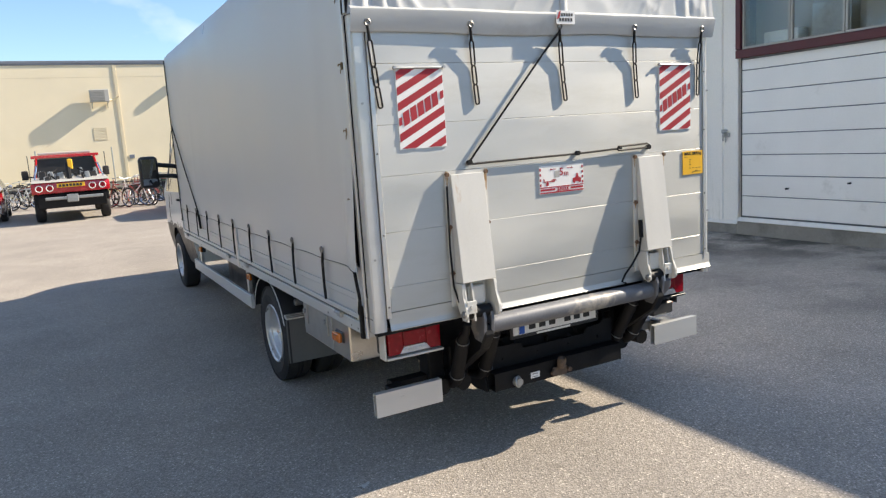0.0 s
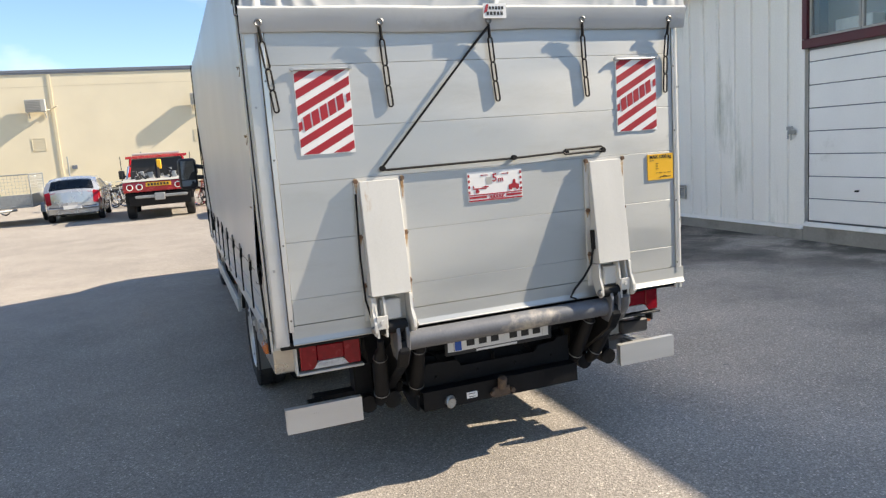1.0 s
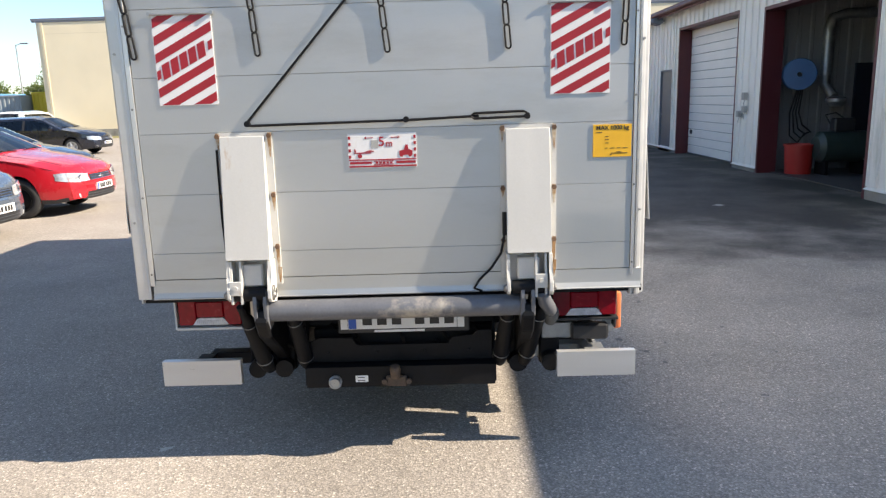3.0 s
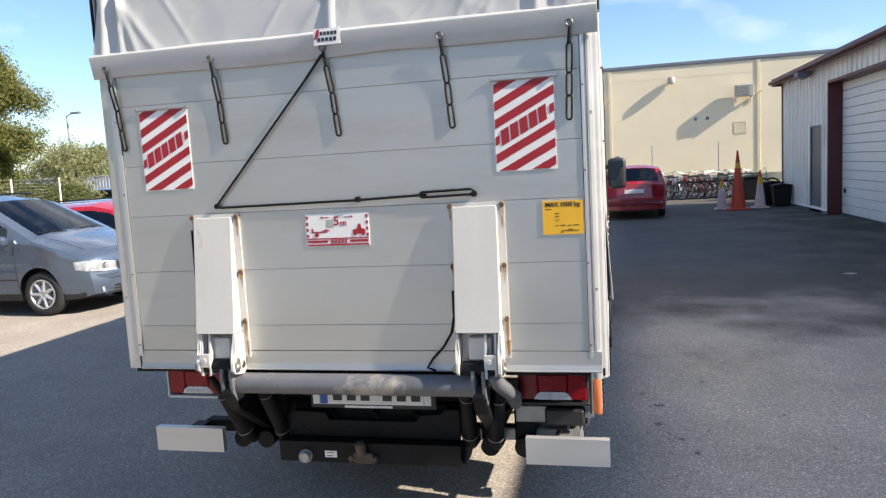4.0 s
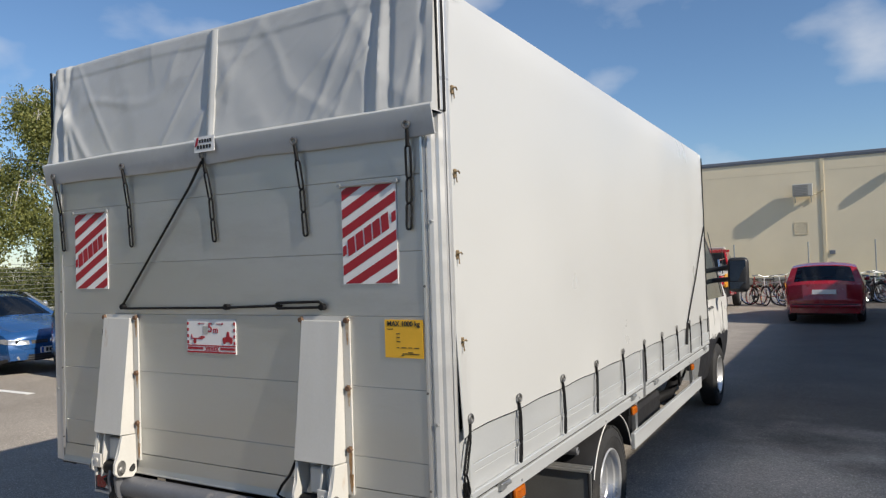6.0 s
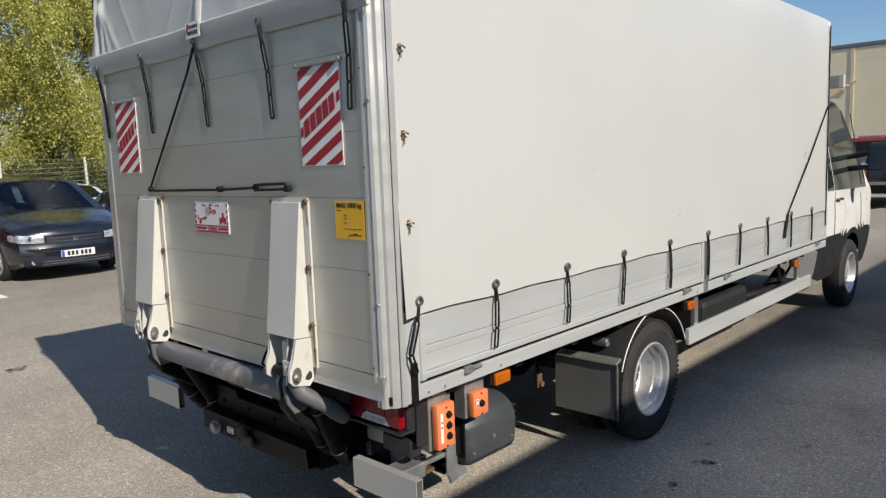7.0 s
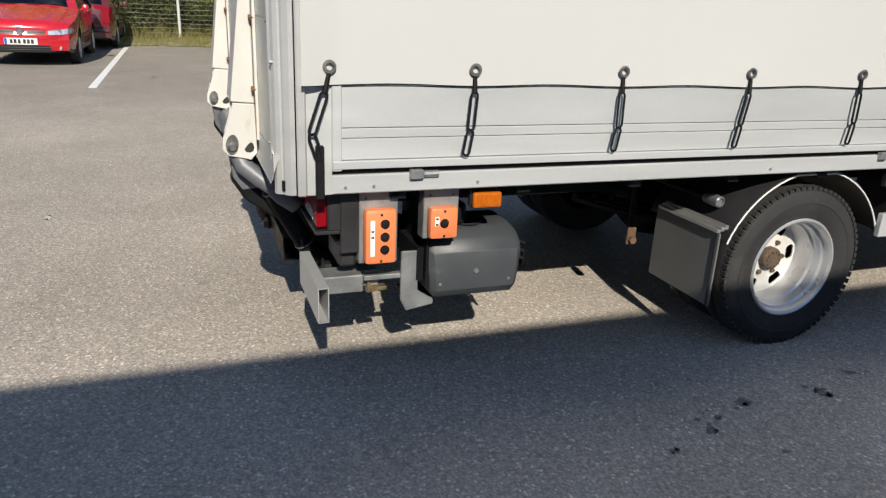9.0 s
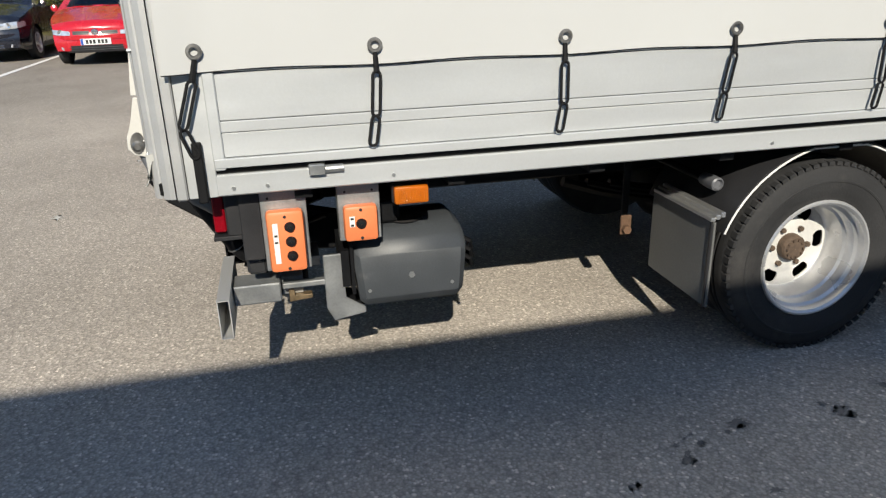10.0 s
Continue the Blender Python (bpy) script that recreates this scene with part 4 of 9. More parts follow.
def road_wheel(parent, centre, out, R, width, rim_r, spokes=0, rim=None, tyre_n=40, name="wheel"):
    """A wheel at centre (middle of the tyre) whose outer face looks along out."""
    c, d = Vector(centre), Vector(out).normalized()
    hw = width / 2
    bm = mesh()
    lathe(bm, [(rim_r, hw * 0.80), (rim_r + 0.012, hw * 0.92), (rim_r + (R - rim_r) * 0.45, hw * 1.02), (R - 0.030, hw * 0.94), (R - 0.006, hw * 0.74), (R, hw * 0.4), (R, -hw * 0.4), (R - 0.006, -hw * 0.74),
               (R - 0.03, -hw * 0.94), (rim_r + (R - rim_r) * 0.45, -hw * 1.02), (rim_r, -hw * 0.85)], c, d, tyre_n)
    w = part(name, bm, TYRE, parent, "black tyre", smooth=True)
    bm = mesh()
    u, v = frame_of(d)
    if spokes:
        lathe(bm, [(rim_r + 0.008, hw * 0.95), (rim_r - 0.012, hw * 0.97), (rim_r - 0.02, hw * 0.8), (rim_r - 0.04, -hw * 0.2), (0.05, -hw * 0.25)], c, d, 36)
        for s in range(spokes):
            a = 2 * math.pi * s / spokes
            p0 = c + (u * math.cos(a) + v * math.sin(a)) * 0.04 + d * hw * 0.66
            p1 = c + (u * math.cos(a) + v * math.sin(a)) * (rim_r - 0.012) + d * hw * 0.78
            tube(bm, [p0, p1], [0.034, 0.022], 6)
        lathe(bm, [(0.001, hw * 0.82), (0.05, hw * 0.80), (0.062, hw * 0.62), (0.07, 0)], c, d, 18)
    else:
        lathe(bm, [(rim_r + 0.008, hw * 0.95), (rim_r - 0.012, hw * 0.97), (rim_r - 0.03, hw * 0.75), (rim_r - 0.045, hw * 0.45), (0.08, hw * 0.62), (0.001, hw * 0.66)], c, d, 36)
    part("rim", bm, rim or RIM, w, "silver wheel rim", smooth=True)
    return w


# ---- the delivery truck ----
XL, XR, YR, YF, TOP = 1.25, 3.52, 3.03, 8.43, 2.82
XM = (XL + XR) / 2
truck = thing("delivery_truck", (XM, 6.0, 0), "white curtain-sided delivery truck with a closed aluminium tail lift", "truck")

# floor frame and rails
bm = mesh()
box(bm, XL + 0.03, XR - 0.03, YR + 0.06, YF, 0.805, 0.88)
part("load_floor", bm, BLACK_STEEL, truck)
for x0, x1 in ((XL - 0.005, XL + 0.03), (XR - 0.03, XR + 0.005)):
    bm = mesh()
    box(bm, x0, x1, YR + 0.13, YF, 0.80, 0.860, 0.004)
    rail = part("floor_rail", bm, ALU_BOARD, truck, "grey aluminium floor edge rail")
    # black strip set into the gap below the board to paint its shade
    bm = mesh()
    box(bm, x0 + 0.012, x1 - 0.012, YR + 0.13, YF, 0.861, 0.8785)
    part("rail_groove", bm, BLACK_STEEL, rail)
bm = mesh()
for y in (3.24, 3.33, 3.68, 4.9, 5.66, 6.6, 7.4, 8.2):
    for x, d in ((XR + 0.005, 1), (XL - 0.005, -1)):
        bolt(bm, (x, y, 0.822), (d, 0, 0), 0.0055, 0.004)
stuff(part("rail_bolts", bm, STEEL, truck))


def side_board(x, d, y0, y1):
    """A drop side of grooved aluminium profile; d is +1 or -1, the way it faces."""
    board = None
    for z0, z1, proud in ((0.880, 0.905, 0.017), (0.907, 0.972, 0.006), (0.974, 1.003, 0.009), (1.005, 1.128, 0.006), (1.130, 1.150, 0.010)):
        bm = mesh()
        box(bm, min(x - d * 0.02, x + d * proud), max(x - d * 0.02, x + d * proud), y0, y1, z0, z1, 0.002)
        if board is None:
            board = part("side_board", bm, ALU_BOARD, truck, "grey grooved aluminium drop side")
        else:
            part("profile", bm, ALU_BOARD, board)
    for y in (y0 - 0.002, y1 - 0.028):
        bm = mesh()
        box(bm, min(x, x + d * 0.015), max(x, x + d * 0.015), y, y + 0.03, 0.874, 1.152, 0.003)
        part("end_profile", bm, ALU_BOARD, board)
    for k in (0.11, 0.9):
        y = y0 + (y1 - y0) * k
        bm = mesh()
        box(bm, min(x, x + d * 0.024), max(x, x + d * 0.024), y - 0.035, y + 0.01, 0.842, 0.872, 0.003)
        cyl(bm, (x + d * 0.012, y + 0.01, 0.857), (x + d * 0.012, y + 0.06, 0.857), 0.011, 10)
        part("hinge", bm, STEEL, board, "galvanised hinge")
    return board


for x, d in ((XR, 1), (XL, -1)):
    side_board(x, d, 3.20, 5.74)
    side_board(x, d, 5.83, 8.40)
    bm = mesh()
    box(bm, x - d * 0.02 if d > 0 else x - 0.012, x + 0.012 if d > 0 else x + 0.02, 5.755, 5.815, 0.80, 1.16, 0.004)
    part("middle_post", bm, ALU, truck)

# side curtains


def curtain(x, d):
    rows, cols = 30, 120
    grid = []
    for i in range(rows + 1):
        s = i / rows
        line = []
        for j in range(cols + 1):
            y0 = 3.122 - 0.016 * max(0.0, 1 - s * 2.5) ** 0.5
            y = y0 + (YF - 0.02 - y0) * j / cols
            lift = 0.006 * math.cos((y - 3.65) / 0.535 * 2 * math.pi)
            z0 = 1.134 - 0.5 * lift
            z = z0 + (TOP - 0.018 - z0) * s
            off = 0.006 + 0.0035 * noise.noise((y * 0.6, z * 0.4, d * 4.0)) + 0.0007 * noise.noise((y * 2.3, z * 0.8, d * 9.0))
            off += 0.004 * math.cos((y - 3.65) / 0.535 * 2 * math.pi) * max(0, 1 - s * 4)
            if d < 0:
                off += 0.040 * math.exp(-((y - 3.15) / 0.13) ** 2) * max(0, 1 - abs(s - 0.04) * 2.2) - 0.035 * math.exp(-((y - 3.42) / 0.10) ** 2) * max(0, 1 - s * 1.1)
                off += 0.004 * math.sin(y * 9 + z * 0.8) * math.exp(-((y - 3.5) / 0.35) ** 2)
                off += 0.010 * math.exp(-((y - 7.3) / 0.05) ** 2) * max(0, 1 - s * 1.6)
            else:
                off += 0.032 * math.exp(-((y - 3.105) / 0.075) ** 2) * max(0, 1 - s * 2.5)
            off = max(off, 0.0145 - 0.03 * s)
            if s > 0.9:
                off -= 0.034 * ((s - 0.9) / 0.1) ** 2
            line.append((x + d * off, y, z))
        grid.append(line)
    bm = mesh()
    thick(bm, grid, (-d * 0.003, 0, 0))
    c = part("side_curtain", bm, CANVAS, truck, "taut white tarpaulin side curtain", smooth=True)
    bm = mesh()
    tube(bm, [(p[0] + d * 0.001, p[1], p[2] - 0.001) for p in grid[0]], 0.0015, 6)
    part("hem", bm, RUBBER, c, "black hem cord")
    bm = mesh()
    box(bm, x - 0.012, x + 0.010, 3.110, 3.120, 1.0, TOP - 0.05)
    part("edge_seal", bm, RUBBER, c, "black edge seal")
    return c


for x, d in ((XR, 1), (XL, -1)):
    c = curtain(x, d)
    for z in (2.40, 2.09, 1.79, 1.47):
        bm = mesh()
        rail, x = x, x + d * (0.012 if z < 1.6 else 0.004)
        box(bm, min(x, x + d * 0.012), max(x, x + d * 0.012), 3.152, 3.166, z - 0.017, z + 0.017, 0.003)
        tube(bm, [(x + d * 0.016, 3.146, z + 0.005), (x + d * 0.021, 3.16, z + 0.008), (x + d * 0.016, 3.177, z + 0.002)], 0.0034, 6)
        tube(bm, [(x + d * 0.012, 3.16, z - 0.015), (x + d * 0.016, 3.155, z - 0.034)], 0.0024, 6)
        part("turn_fastener", bm, BRASS, c, "tarnished metal turn fastener")
        x = rail

# roof tarpaulin and front wall
bm = mesh()
sec = [(XL + 0.026, TOP - 0.045), (XL + 0.032, TOP - 0.022), (XL + 0.06, TOP + 0.002), (XL + 0.5, TOP + 0.02), (XM, TOP + 0.028), (XR - 0.5, TOP + 0.02), (XR - 0.06, TOP + 0.002), (XR - 0.032, TOP - 0.022), (XR - 0.026, TOP - 0.045)]
grid = [[(x, y, z + 0.012 * noise.noise((x * 2, y * 1.3, 3)) * (1 if 1.35 < x < 3.42 else 0.2)) for x, z in sec] for y in np.linspace(YR + 0.085, YF, 40)]
thick(bm, grid, (0, 0, -0.004))
part("roof_tarpaulin", bm, CANVAS, truck, smooth=True)
bm = mesh()
box(bm, XL + 0.01, XR - 0.01, YF - 0.02, YF + 0.02, 0.80, TOP - 0.03, 0.01)
part("front_wall", bm, WHITE_PAINT, truck)
for x, d in ((XR, 1), (XL, -1)):
    bm = mesh()
    tube(bm, [(x + d * 0.012, 8.36, 2.74), (x + d * 0.018, 8.34, 2.2), (x + d * 0.016, 8.35, 1.0)], 0.006, 6)
    part("cord", bm, RUBBER, truck, "black lacing cord")
    bm = mesh()
    tube(bm, [(x + d * 0.014, 8.34, 2.05), (x + d * 0.02, 7.8, 1.58), (x + d * 0.022, 7.30, 1.18)], 0.006, 6)
    tube(bm, [(x + d * 0.022, 7.30, 1.18), (x + d * 0.022, 7.24, 1.0)], 0.012, 6)
    part("cord", bm, RUBBER, truck, "black lacing cord")


def rubber_strap(holder, top, links, across, normal, eye=0.0150):
    """A moulded rubber tensioner hanging in links from an eyelet. links: end points; across: sideways unit vector; normal: outward."""
    top, across, normal = Vector(top), Vector(across), Vector(normal)
    bm = mesh()
    prev = top
    first = True
    for q in links:
        q = Vector(q)
        d = (q - prev)
        ln = d.length
        d.normalize()
        side = (across - d * across.dot(d)).normalized()
        if first:
            tube(bm, [prev, prev + d * ln], [0.006, 0.0085], 8)
            first = False
        else:
            w = 0.0105
            loop = []
            for a in np.linspace(-math.pi / 2, math.pi / 2, 6):
                loop.append(q - d * w + side * math.sin(a) * w + d * math.cos(a) * w)
            for a in np.linspace(math.pi / 2, 3 * math.pi / 2, 6):
                loop.append(prev + d * w + side * math.sin(a) * w + d * math.cos(a) * w)
            tube(bm, loop, 0.0043, 6, closed=True)
        prev = q
    s = part("rubber_strap", bm, RUBBER, holder, "black rubber tensioning strap", smooth=True)
    bm = mesh()
    ring(bm, top + normal * 0.004 + Vector((0, 0, 0.012)), normal, eye, eye * 0.36, 18, 6)
    part("eyelet", bm, EYELET, s, "round metal eyelet", smooth=True)
    return s


for x, d in ((XR, 1), (XL, -1)):
    for k in range(10):
        y = 3.645 + 0.535 * (k - 0)
        if y > 8.35:
            break
        X = x + d * 0.024
        s = 0.012 * math.sin(k * 2.3)
        rubber_strap(truck, (X - d * 0.004, y, 1.168), [(X, y + 0.001, 1.112), (X + d * 0.004, y - 0.008 + s, 0.995), (X + d * 0.006, y - 0.022 + s, 0.915)], (0, 1, 0), (d, 0, 0))
    X = x + d * 0.026
    rubber_strap(truck, (X - d * 0.003, 3.190, 1.172), [(X, 3.176, 1.112), (X, 3.135, 0.99), (X, 3.16, 0.915)], (0, 1, 0), (d, 0, 0))
    bm = mesh()
    box(bm, x + (0.004 if d > 0 else -0.024), x + (0.024 if d > 0 else -0.004), 3.148, 3.174, 0.79, 0.955, 0.004)
    part("strap_hook", bm, RUBBER, truck)

# rear corner posts: three rounded upright strips that turn the corner
for e, d in ((XL - 0.012, -1), (XR + 0.012, 1)):
    for name, pts in ((("corner_post", ((0.008, 0.060), (0.008, 0.014), (0.011, 0.006), (0.018, 0.002), (0.060, 0.000), (0.072, 0.003), (0.072, 0.060))),) if d < 0 else
                      (("corner_post", ((0.0, 0.060), (0.0, 0.046), (0.010, 0.030), (0.022, 0.026), (0.022, 0.060))),
                      ("corner_post", ((0.0225, 0.060), (0.0225, 0.020), (0.029, 0.008), (0.042, 0.002), (0.050, 0.006), (0.050, 0.060))),
                      ("corner_post", ((0.0505, 0.060), (0.0505, 0.012), (0.056, 0.006), (0.068, 0.006), (0.072, 0.014), (0.072, 0.060))))):
        bm = mesh()
        poly = [(e - d * a, YR + b) for a, b in pts]
        prism(bm, poly, "z", 0.805 if d > 0 else 0.838, TOP - 0.52)
        part(name, bm, POST_ALU, truck, "aluminium rear corner post")
    bm = mesh()
    f = XR + 0.018 if d > 0 else XL - 0.018
    box(bm, min(f, f - d * 0.012), max(f, f - d * 0.012), YR + 0.064, YR + 0.092, 0.80, TOP - 0.1, 0.004)
    part("corner_edge", bm, POST_ALU, truck)
    bm = mesh()
    a, b = (XR - 0.05, XR + 0.006) if d > 0 else (XL - 0.006, XL + 0.05)
    box(bm, a, b, YR + 0.0925, YR + 0.170, 0.80, 1.145, 0.002)
    part("corner_core", bm, ALU_BOARD, truck)
    # black filler painted as the shade in the gap behind the curtain edge
    bm = mesh()
    a, b = (XR - 0.05, XR - 0.004) if d > 0 else (XL + 0.004, XL + 0.05)
    box(bm, a, b, YR + 0.095, YR + 0.17, 1.147, 1.75)
    part("corner_shade", bm, RUBBER, truck, "black rubber backing behind the curtain edge")
    bm = mesh()
    for zz in (1.19, 1.91):
        bolt(bm, (e - d * 0.036, YR + 0.004, zz), (0, -1, 0), 0.006, 0.008)
    stuff(part("post_rivet", bm, STEEL, truck))

# tail lift platform, planks
lift = None
ZS = (0.928, 1.047, 1.308, 1.572, 1.808, 2.085, 2.27)
PX0, PX1 = XL + 0.088, XR - 0.062
for z0, z1 in zip(ZS, ZS[1:]):
    bm = mesh()
    box(bm, PX0, PX1, YR, YR + 0.045, z0 + 0.0003, z1 - 0.0003, 0.0016)
    if lift is None:
        lift = part("tail_lift_platform", bm, ALU_PLANK, truck, "closed aluminium plank platform")
    else:
        part("plank", bm, ALU_PLANK, lift)
for x0, x1 in ((XL + 0.064, PX0 - 0.002), (PX1 + 0.002, XR - 0.048)):
    bm = mesh()
    box(bm, min(x0, x1), max(x0, x1), YR - 0.005, YR + 0.045, 0.90, 2.27, 0.0015)
    ep = part("edge_profile", bm, ALU, lift)
    bm = mesh()
    for zz in (0.955, 1.30, 1.68, 2.02):
        bolt(bm, ((x0 + x1) / 2, YR - 0.004, zz), (0, -1, 0), 0.005, 0.004)
    stuff(part("rivet", bm, EYELET, ep))
bm = mesh()
prism(bm, [(YR - 0.012, 0.838), (YR - 0.014, 0.842), (YR - 0.006, 0.849), (YR - 0.003, 0.858), (YR - 0.002, 0.872), (YR - 0.002, 0.926), (YR + 0.04, 0.926), (YR + 0.04, 0.912), (YR + 0.012, 0.908)], "x", XL + 0.075, XR - 0.012)
part("bottom_lip", bm, ALU_PLANK, lift)
bm = mesh()
box(bm, XL + 0.02, XL + 0.12, YR + 0.02, YR + 0.06, 0.815, 0.848, 0.003)
part("lip_stop", bm, BLACK_STEEL, lift)
bm = mesh()
box(bm, XR - 0.11, XR - 0.0, YR + 0.02, YR + 0.06, 0.815, 0.848, 0.003)
part("lip_stop", bm, BLACK_STEEL, lift)

# hinge arms with wedge shaped covers


def hinge_arm(x0, x1, inner):
    """inner: +1 where the wide cheek is on the +x side."""
    bm = mesh()
    pts = [(x0 - 0.022, 0.90), (x0 - 0.022, 1.555), (x0 - 0.01, 1.572), (x1 + 0.018, 1.572), (x1 + 0.03, 1.555), (x1 + 0.03, 0.90)]
    prism(bm, pts, "y", YR - 0.010, YR - 0.001)
    a = part("hinge_arm", bm, WORN_WHITE, truck, "chipped white steel hinge arm with rust marks")
    bm = mesh()
    prism(bm, [(YR - 0.012, 1.552), (YR - 0.028, 1.556), (YR - 0.088, 1.040), (YR - 0.090, 1.026), (YR - 0.012, 1.020)], "x", x0, x1, 0.003)
    part("cover", bm, WORN_WHITE, a)
    for k, (xa, xb) in enumerate(((x0 - 0.004, x0 + 0.010), (x1 - 0.012, x1 + 0.004))):
        wide = (k == 1) == (inner > 0)
        bm = mesh()
        if wide:
            poly = [(YR - 0.012, 1.018), (YR - 0.084, 1.022), (YR - 0.100, 0.95), (YR - 0.122, 0.90), (YR - 0.124, 0.862), (YR - 0.105, 0.842), (YR - 0.03, 0.826), (YR - 0.008, 0.85)]
        else:
            poly = [(YR - 0.012, 1.018), (YR - 0.080, 1.022), (YR - 0.085, 0.95), (YR - 0.105, 0.90), (YR - 0.106, 0.858), (YR - 0.085, 0.842), (YR - 0.05, 0.86), (YR - 0.012, 0.93)]
        prism(bm, poly, "x", xa, xb, 0.002)
        part("cheek", bm, WORN_WHITE, a)
        bm = mesh()
        e, dd = (xb, 1) if k else (xa, -1)
        lo, hi = (e, e + 0.007) if dd > 0 else (e - 0.007, e)
        if wide:
            prism(bm, [(YR - 0.092 + 0.021 * math.cos(q) + 0.003 * math.sin(q), 0.882 + 0.034 * math.sin(q)) for q in np.linspace(0, 2 * math.pi, 17)[:-1]], "x", lo, hi, 0.001)
        lathe(bm, [(0.001, 0.015), (0.010, 0.015), (0.012, 0.012), (0.018, 0.007), (0.018, 0)], (e, YR - 0.092, 0.872), (dd, 0, 0), 16)
        part("pin", bm, EYELET, a, "worn dark steel hinge pin", smooth=False)
        if wide:
            # no opening: a black patch painted as the dark inside of one
            bm = mesh()
            lo, hi = (e, e + 0.0015) if dd > 0 else (e - 0.0015, e)
            prism(bm, [(YR - 0.052, 0.864), (YR - 0.046, 0.855), (YR - 0.034, 0.852), (YR - 0.022, 0.858), (YR - 0.018, 0.870), (YR - 0.022, 0.884), (YR - 0.030, 0.888), (YR - 0.042, 0.878)], "x", lo, hi)
            part("hole", bm, INK, a)
    bm = mesh()
    for xx, zz in ((x0 - 0.012, 1.556), (x1 + 0.02, 1.556), (x0 - 0.012, 1.30), (x1 + 0.02, 1.30), (x0 - 0.012, 1.07), (x1 + 0.02, 1.07)):
        bolt(bm, (xx, YR - 0.010, zz), (0, -1, 0), 0.011, 0.012)
    stuff(part("bolts", bm, RUST, a, "rusty bolts"))
    bm = mesh()
    for k, (xx, zz) in enumerate(((x0 - 0.012, 1.548), (x1 + 0.02, 1.548), (x0 - 0.012, 1.29), (x1 + 0.02, 1.29), (x0 - 0.012, 1.06), (x1 + 0.02, 1.06), (x1 + 0.022, 0.955))):
        drop = (0.05, 0.085, 0.03, 0.06, 0.045, 0.10, 0.05)[k]
        edge = [(xx + w * (0.0085 + 0.003 * noise.noise((k * 3.1, q * 4.0, w * 2.0 + inner))) * (1 - q * q * 0.85), zz + 0.022 - (drop + 0.022) * q) for w, qs in ((1, np.linspace(0, 1, 7)), (-1, np.linspace(1, 0, 7))) for q in qs]
        prism(bm, edge, "y", YR - 0.0112, YR - 0.0098)
    stuff(part("rust_run", bm, RUST_STAIN, a, "brown rust runs below the bolts"))
    bm = mesh()
    box(bm, (x0 + x1) / 2 - 0.05, (x0 + x1) / 2 + 0.05, YR - 0.055, YR - 0.014, 0.90, 1.0, 0.006)
    part("inner_block", bm, WORN_WHITE, a)
    bm = mesh()
    cyl(bm, (x0 + 0.02, YR - 0.06, 0.868), (x1 - 0.03, YR - 0.06, 0.868), 0.032, 16)
    part("pivot", bm, BLACK_STEEL, a, smooth=True)
    xc = x1 - 0.045 if x0 > 2.5 else x0 + 0.035
    for dx in (-0.026, 0.016):
        bm = mesh()
        prism(bm, [(YR - 0.015, 1.02), (YR - 0.075, 1.02), (YR - 0.088, 0.93), (YR - 0.095, 0.83), (YR - 0.045, 0.83), (YR - 0.03, 0.93)], "x", xc + dx, xc + dx + 0.010, 0.001)
        part("clevis", bm, WORN_WHITE, a)
    bm = mesh()
    box(bm, xc - 0.027, xc + 0.027, YR - 0.102, YR - 0.094, 0.872, 0.935, 0.002)
    bolt(bm, (xc, YR - 0.100, 0.905), (0, -1, 0), 0.011, 0.008)
    part("clevis_plate", bm, WORN_WHITE, a)
    return a


hinge_arm(1.69, 1.88, 1)
hinge_arm(2.91, 3.10, 1)

# torsion tube, lift arms, cylinders
bm = mesh()
cyl(bm, (1.84, 3.0, 0.780), (2.99, 3.0, 0.780), 0.048, 28)
tt = part("torsion_tube", bm, GREY_STEEL, truck, "worn grey steel torsion tube", smooth=True)
for x in (1.80, 1.845, 2.975, 3.02):
    bm = mesh()
    poly = [(2.945, 0.885), (2.975, 0.895), (3.01, 0.885), (3.05, 0.84), (3.065, 0.76), (3.03, 0.705), (2.97, 0.70), (2.94, 0.745), (2.93, 0.83)]
    prism(bm, poly, "x", x - 0.009, x + 0.009, 0.003)
    part("lug", bm, GREY_STEEL, tt)
for x in (1.822, 2.998):
    bm = mesh()
    prism(bm, [(2.93, 0.74), (2.95, 0.80), (3.05, 0.79), (3.30, 0.62), (3.75, 0.52), (3.75, 0.42), (3.28, 0.45), (2.98, 0.66)], "x", x - 0.03, x + 0.03, 0.008)
    part("lift_arm", bm, BLACK_STEEL, truck)
for x, x2, y in ((1.72, 1.76, 3.03), (1.93, 1.95, 3.05), (2.93, 2.89, 3.05), (3.08, 3.01, 3.04)):
    bm = mesh()
    a, b = Vector((x * 0.75 + x2 * 0.25, y + 0.01, 0.735)), Vector((x2, y + 0.17, 0.45))
    tube(bm, [(x, y - 0.05, 0.81), (x * 0.8 + x2 * 0.2, y - 0.02, 0.755), a, a.lerp(b, 0.15), a.lerp(b, 0.9), b, (x2, y + 0.21, 0.42), (x2, y + 0.34, 0.40)], [0.016, 0.018, 0.026, 0.034, 0.038, 0.033, 0.028, 0.026], 18)
    cy = part("lift_cylinder", bm, RUBBER, truck, "black hydraulic cylinder with rubber gaiter", smooth=True)
    for t in (0.12, 0.88):
        bm = mesh()
        ring(bm, a.lerp(b, t), b - a, 0.034 if t < 0.5 else 0.0385, 0.003, 18, 6)
        part("clamp", bm, EYELET, cy)
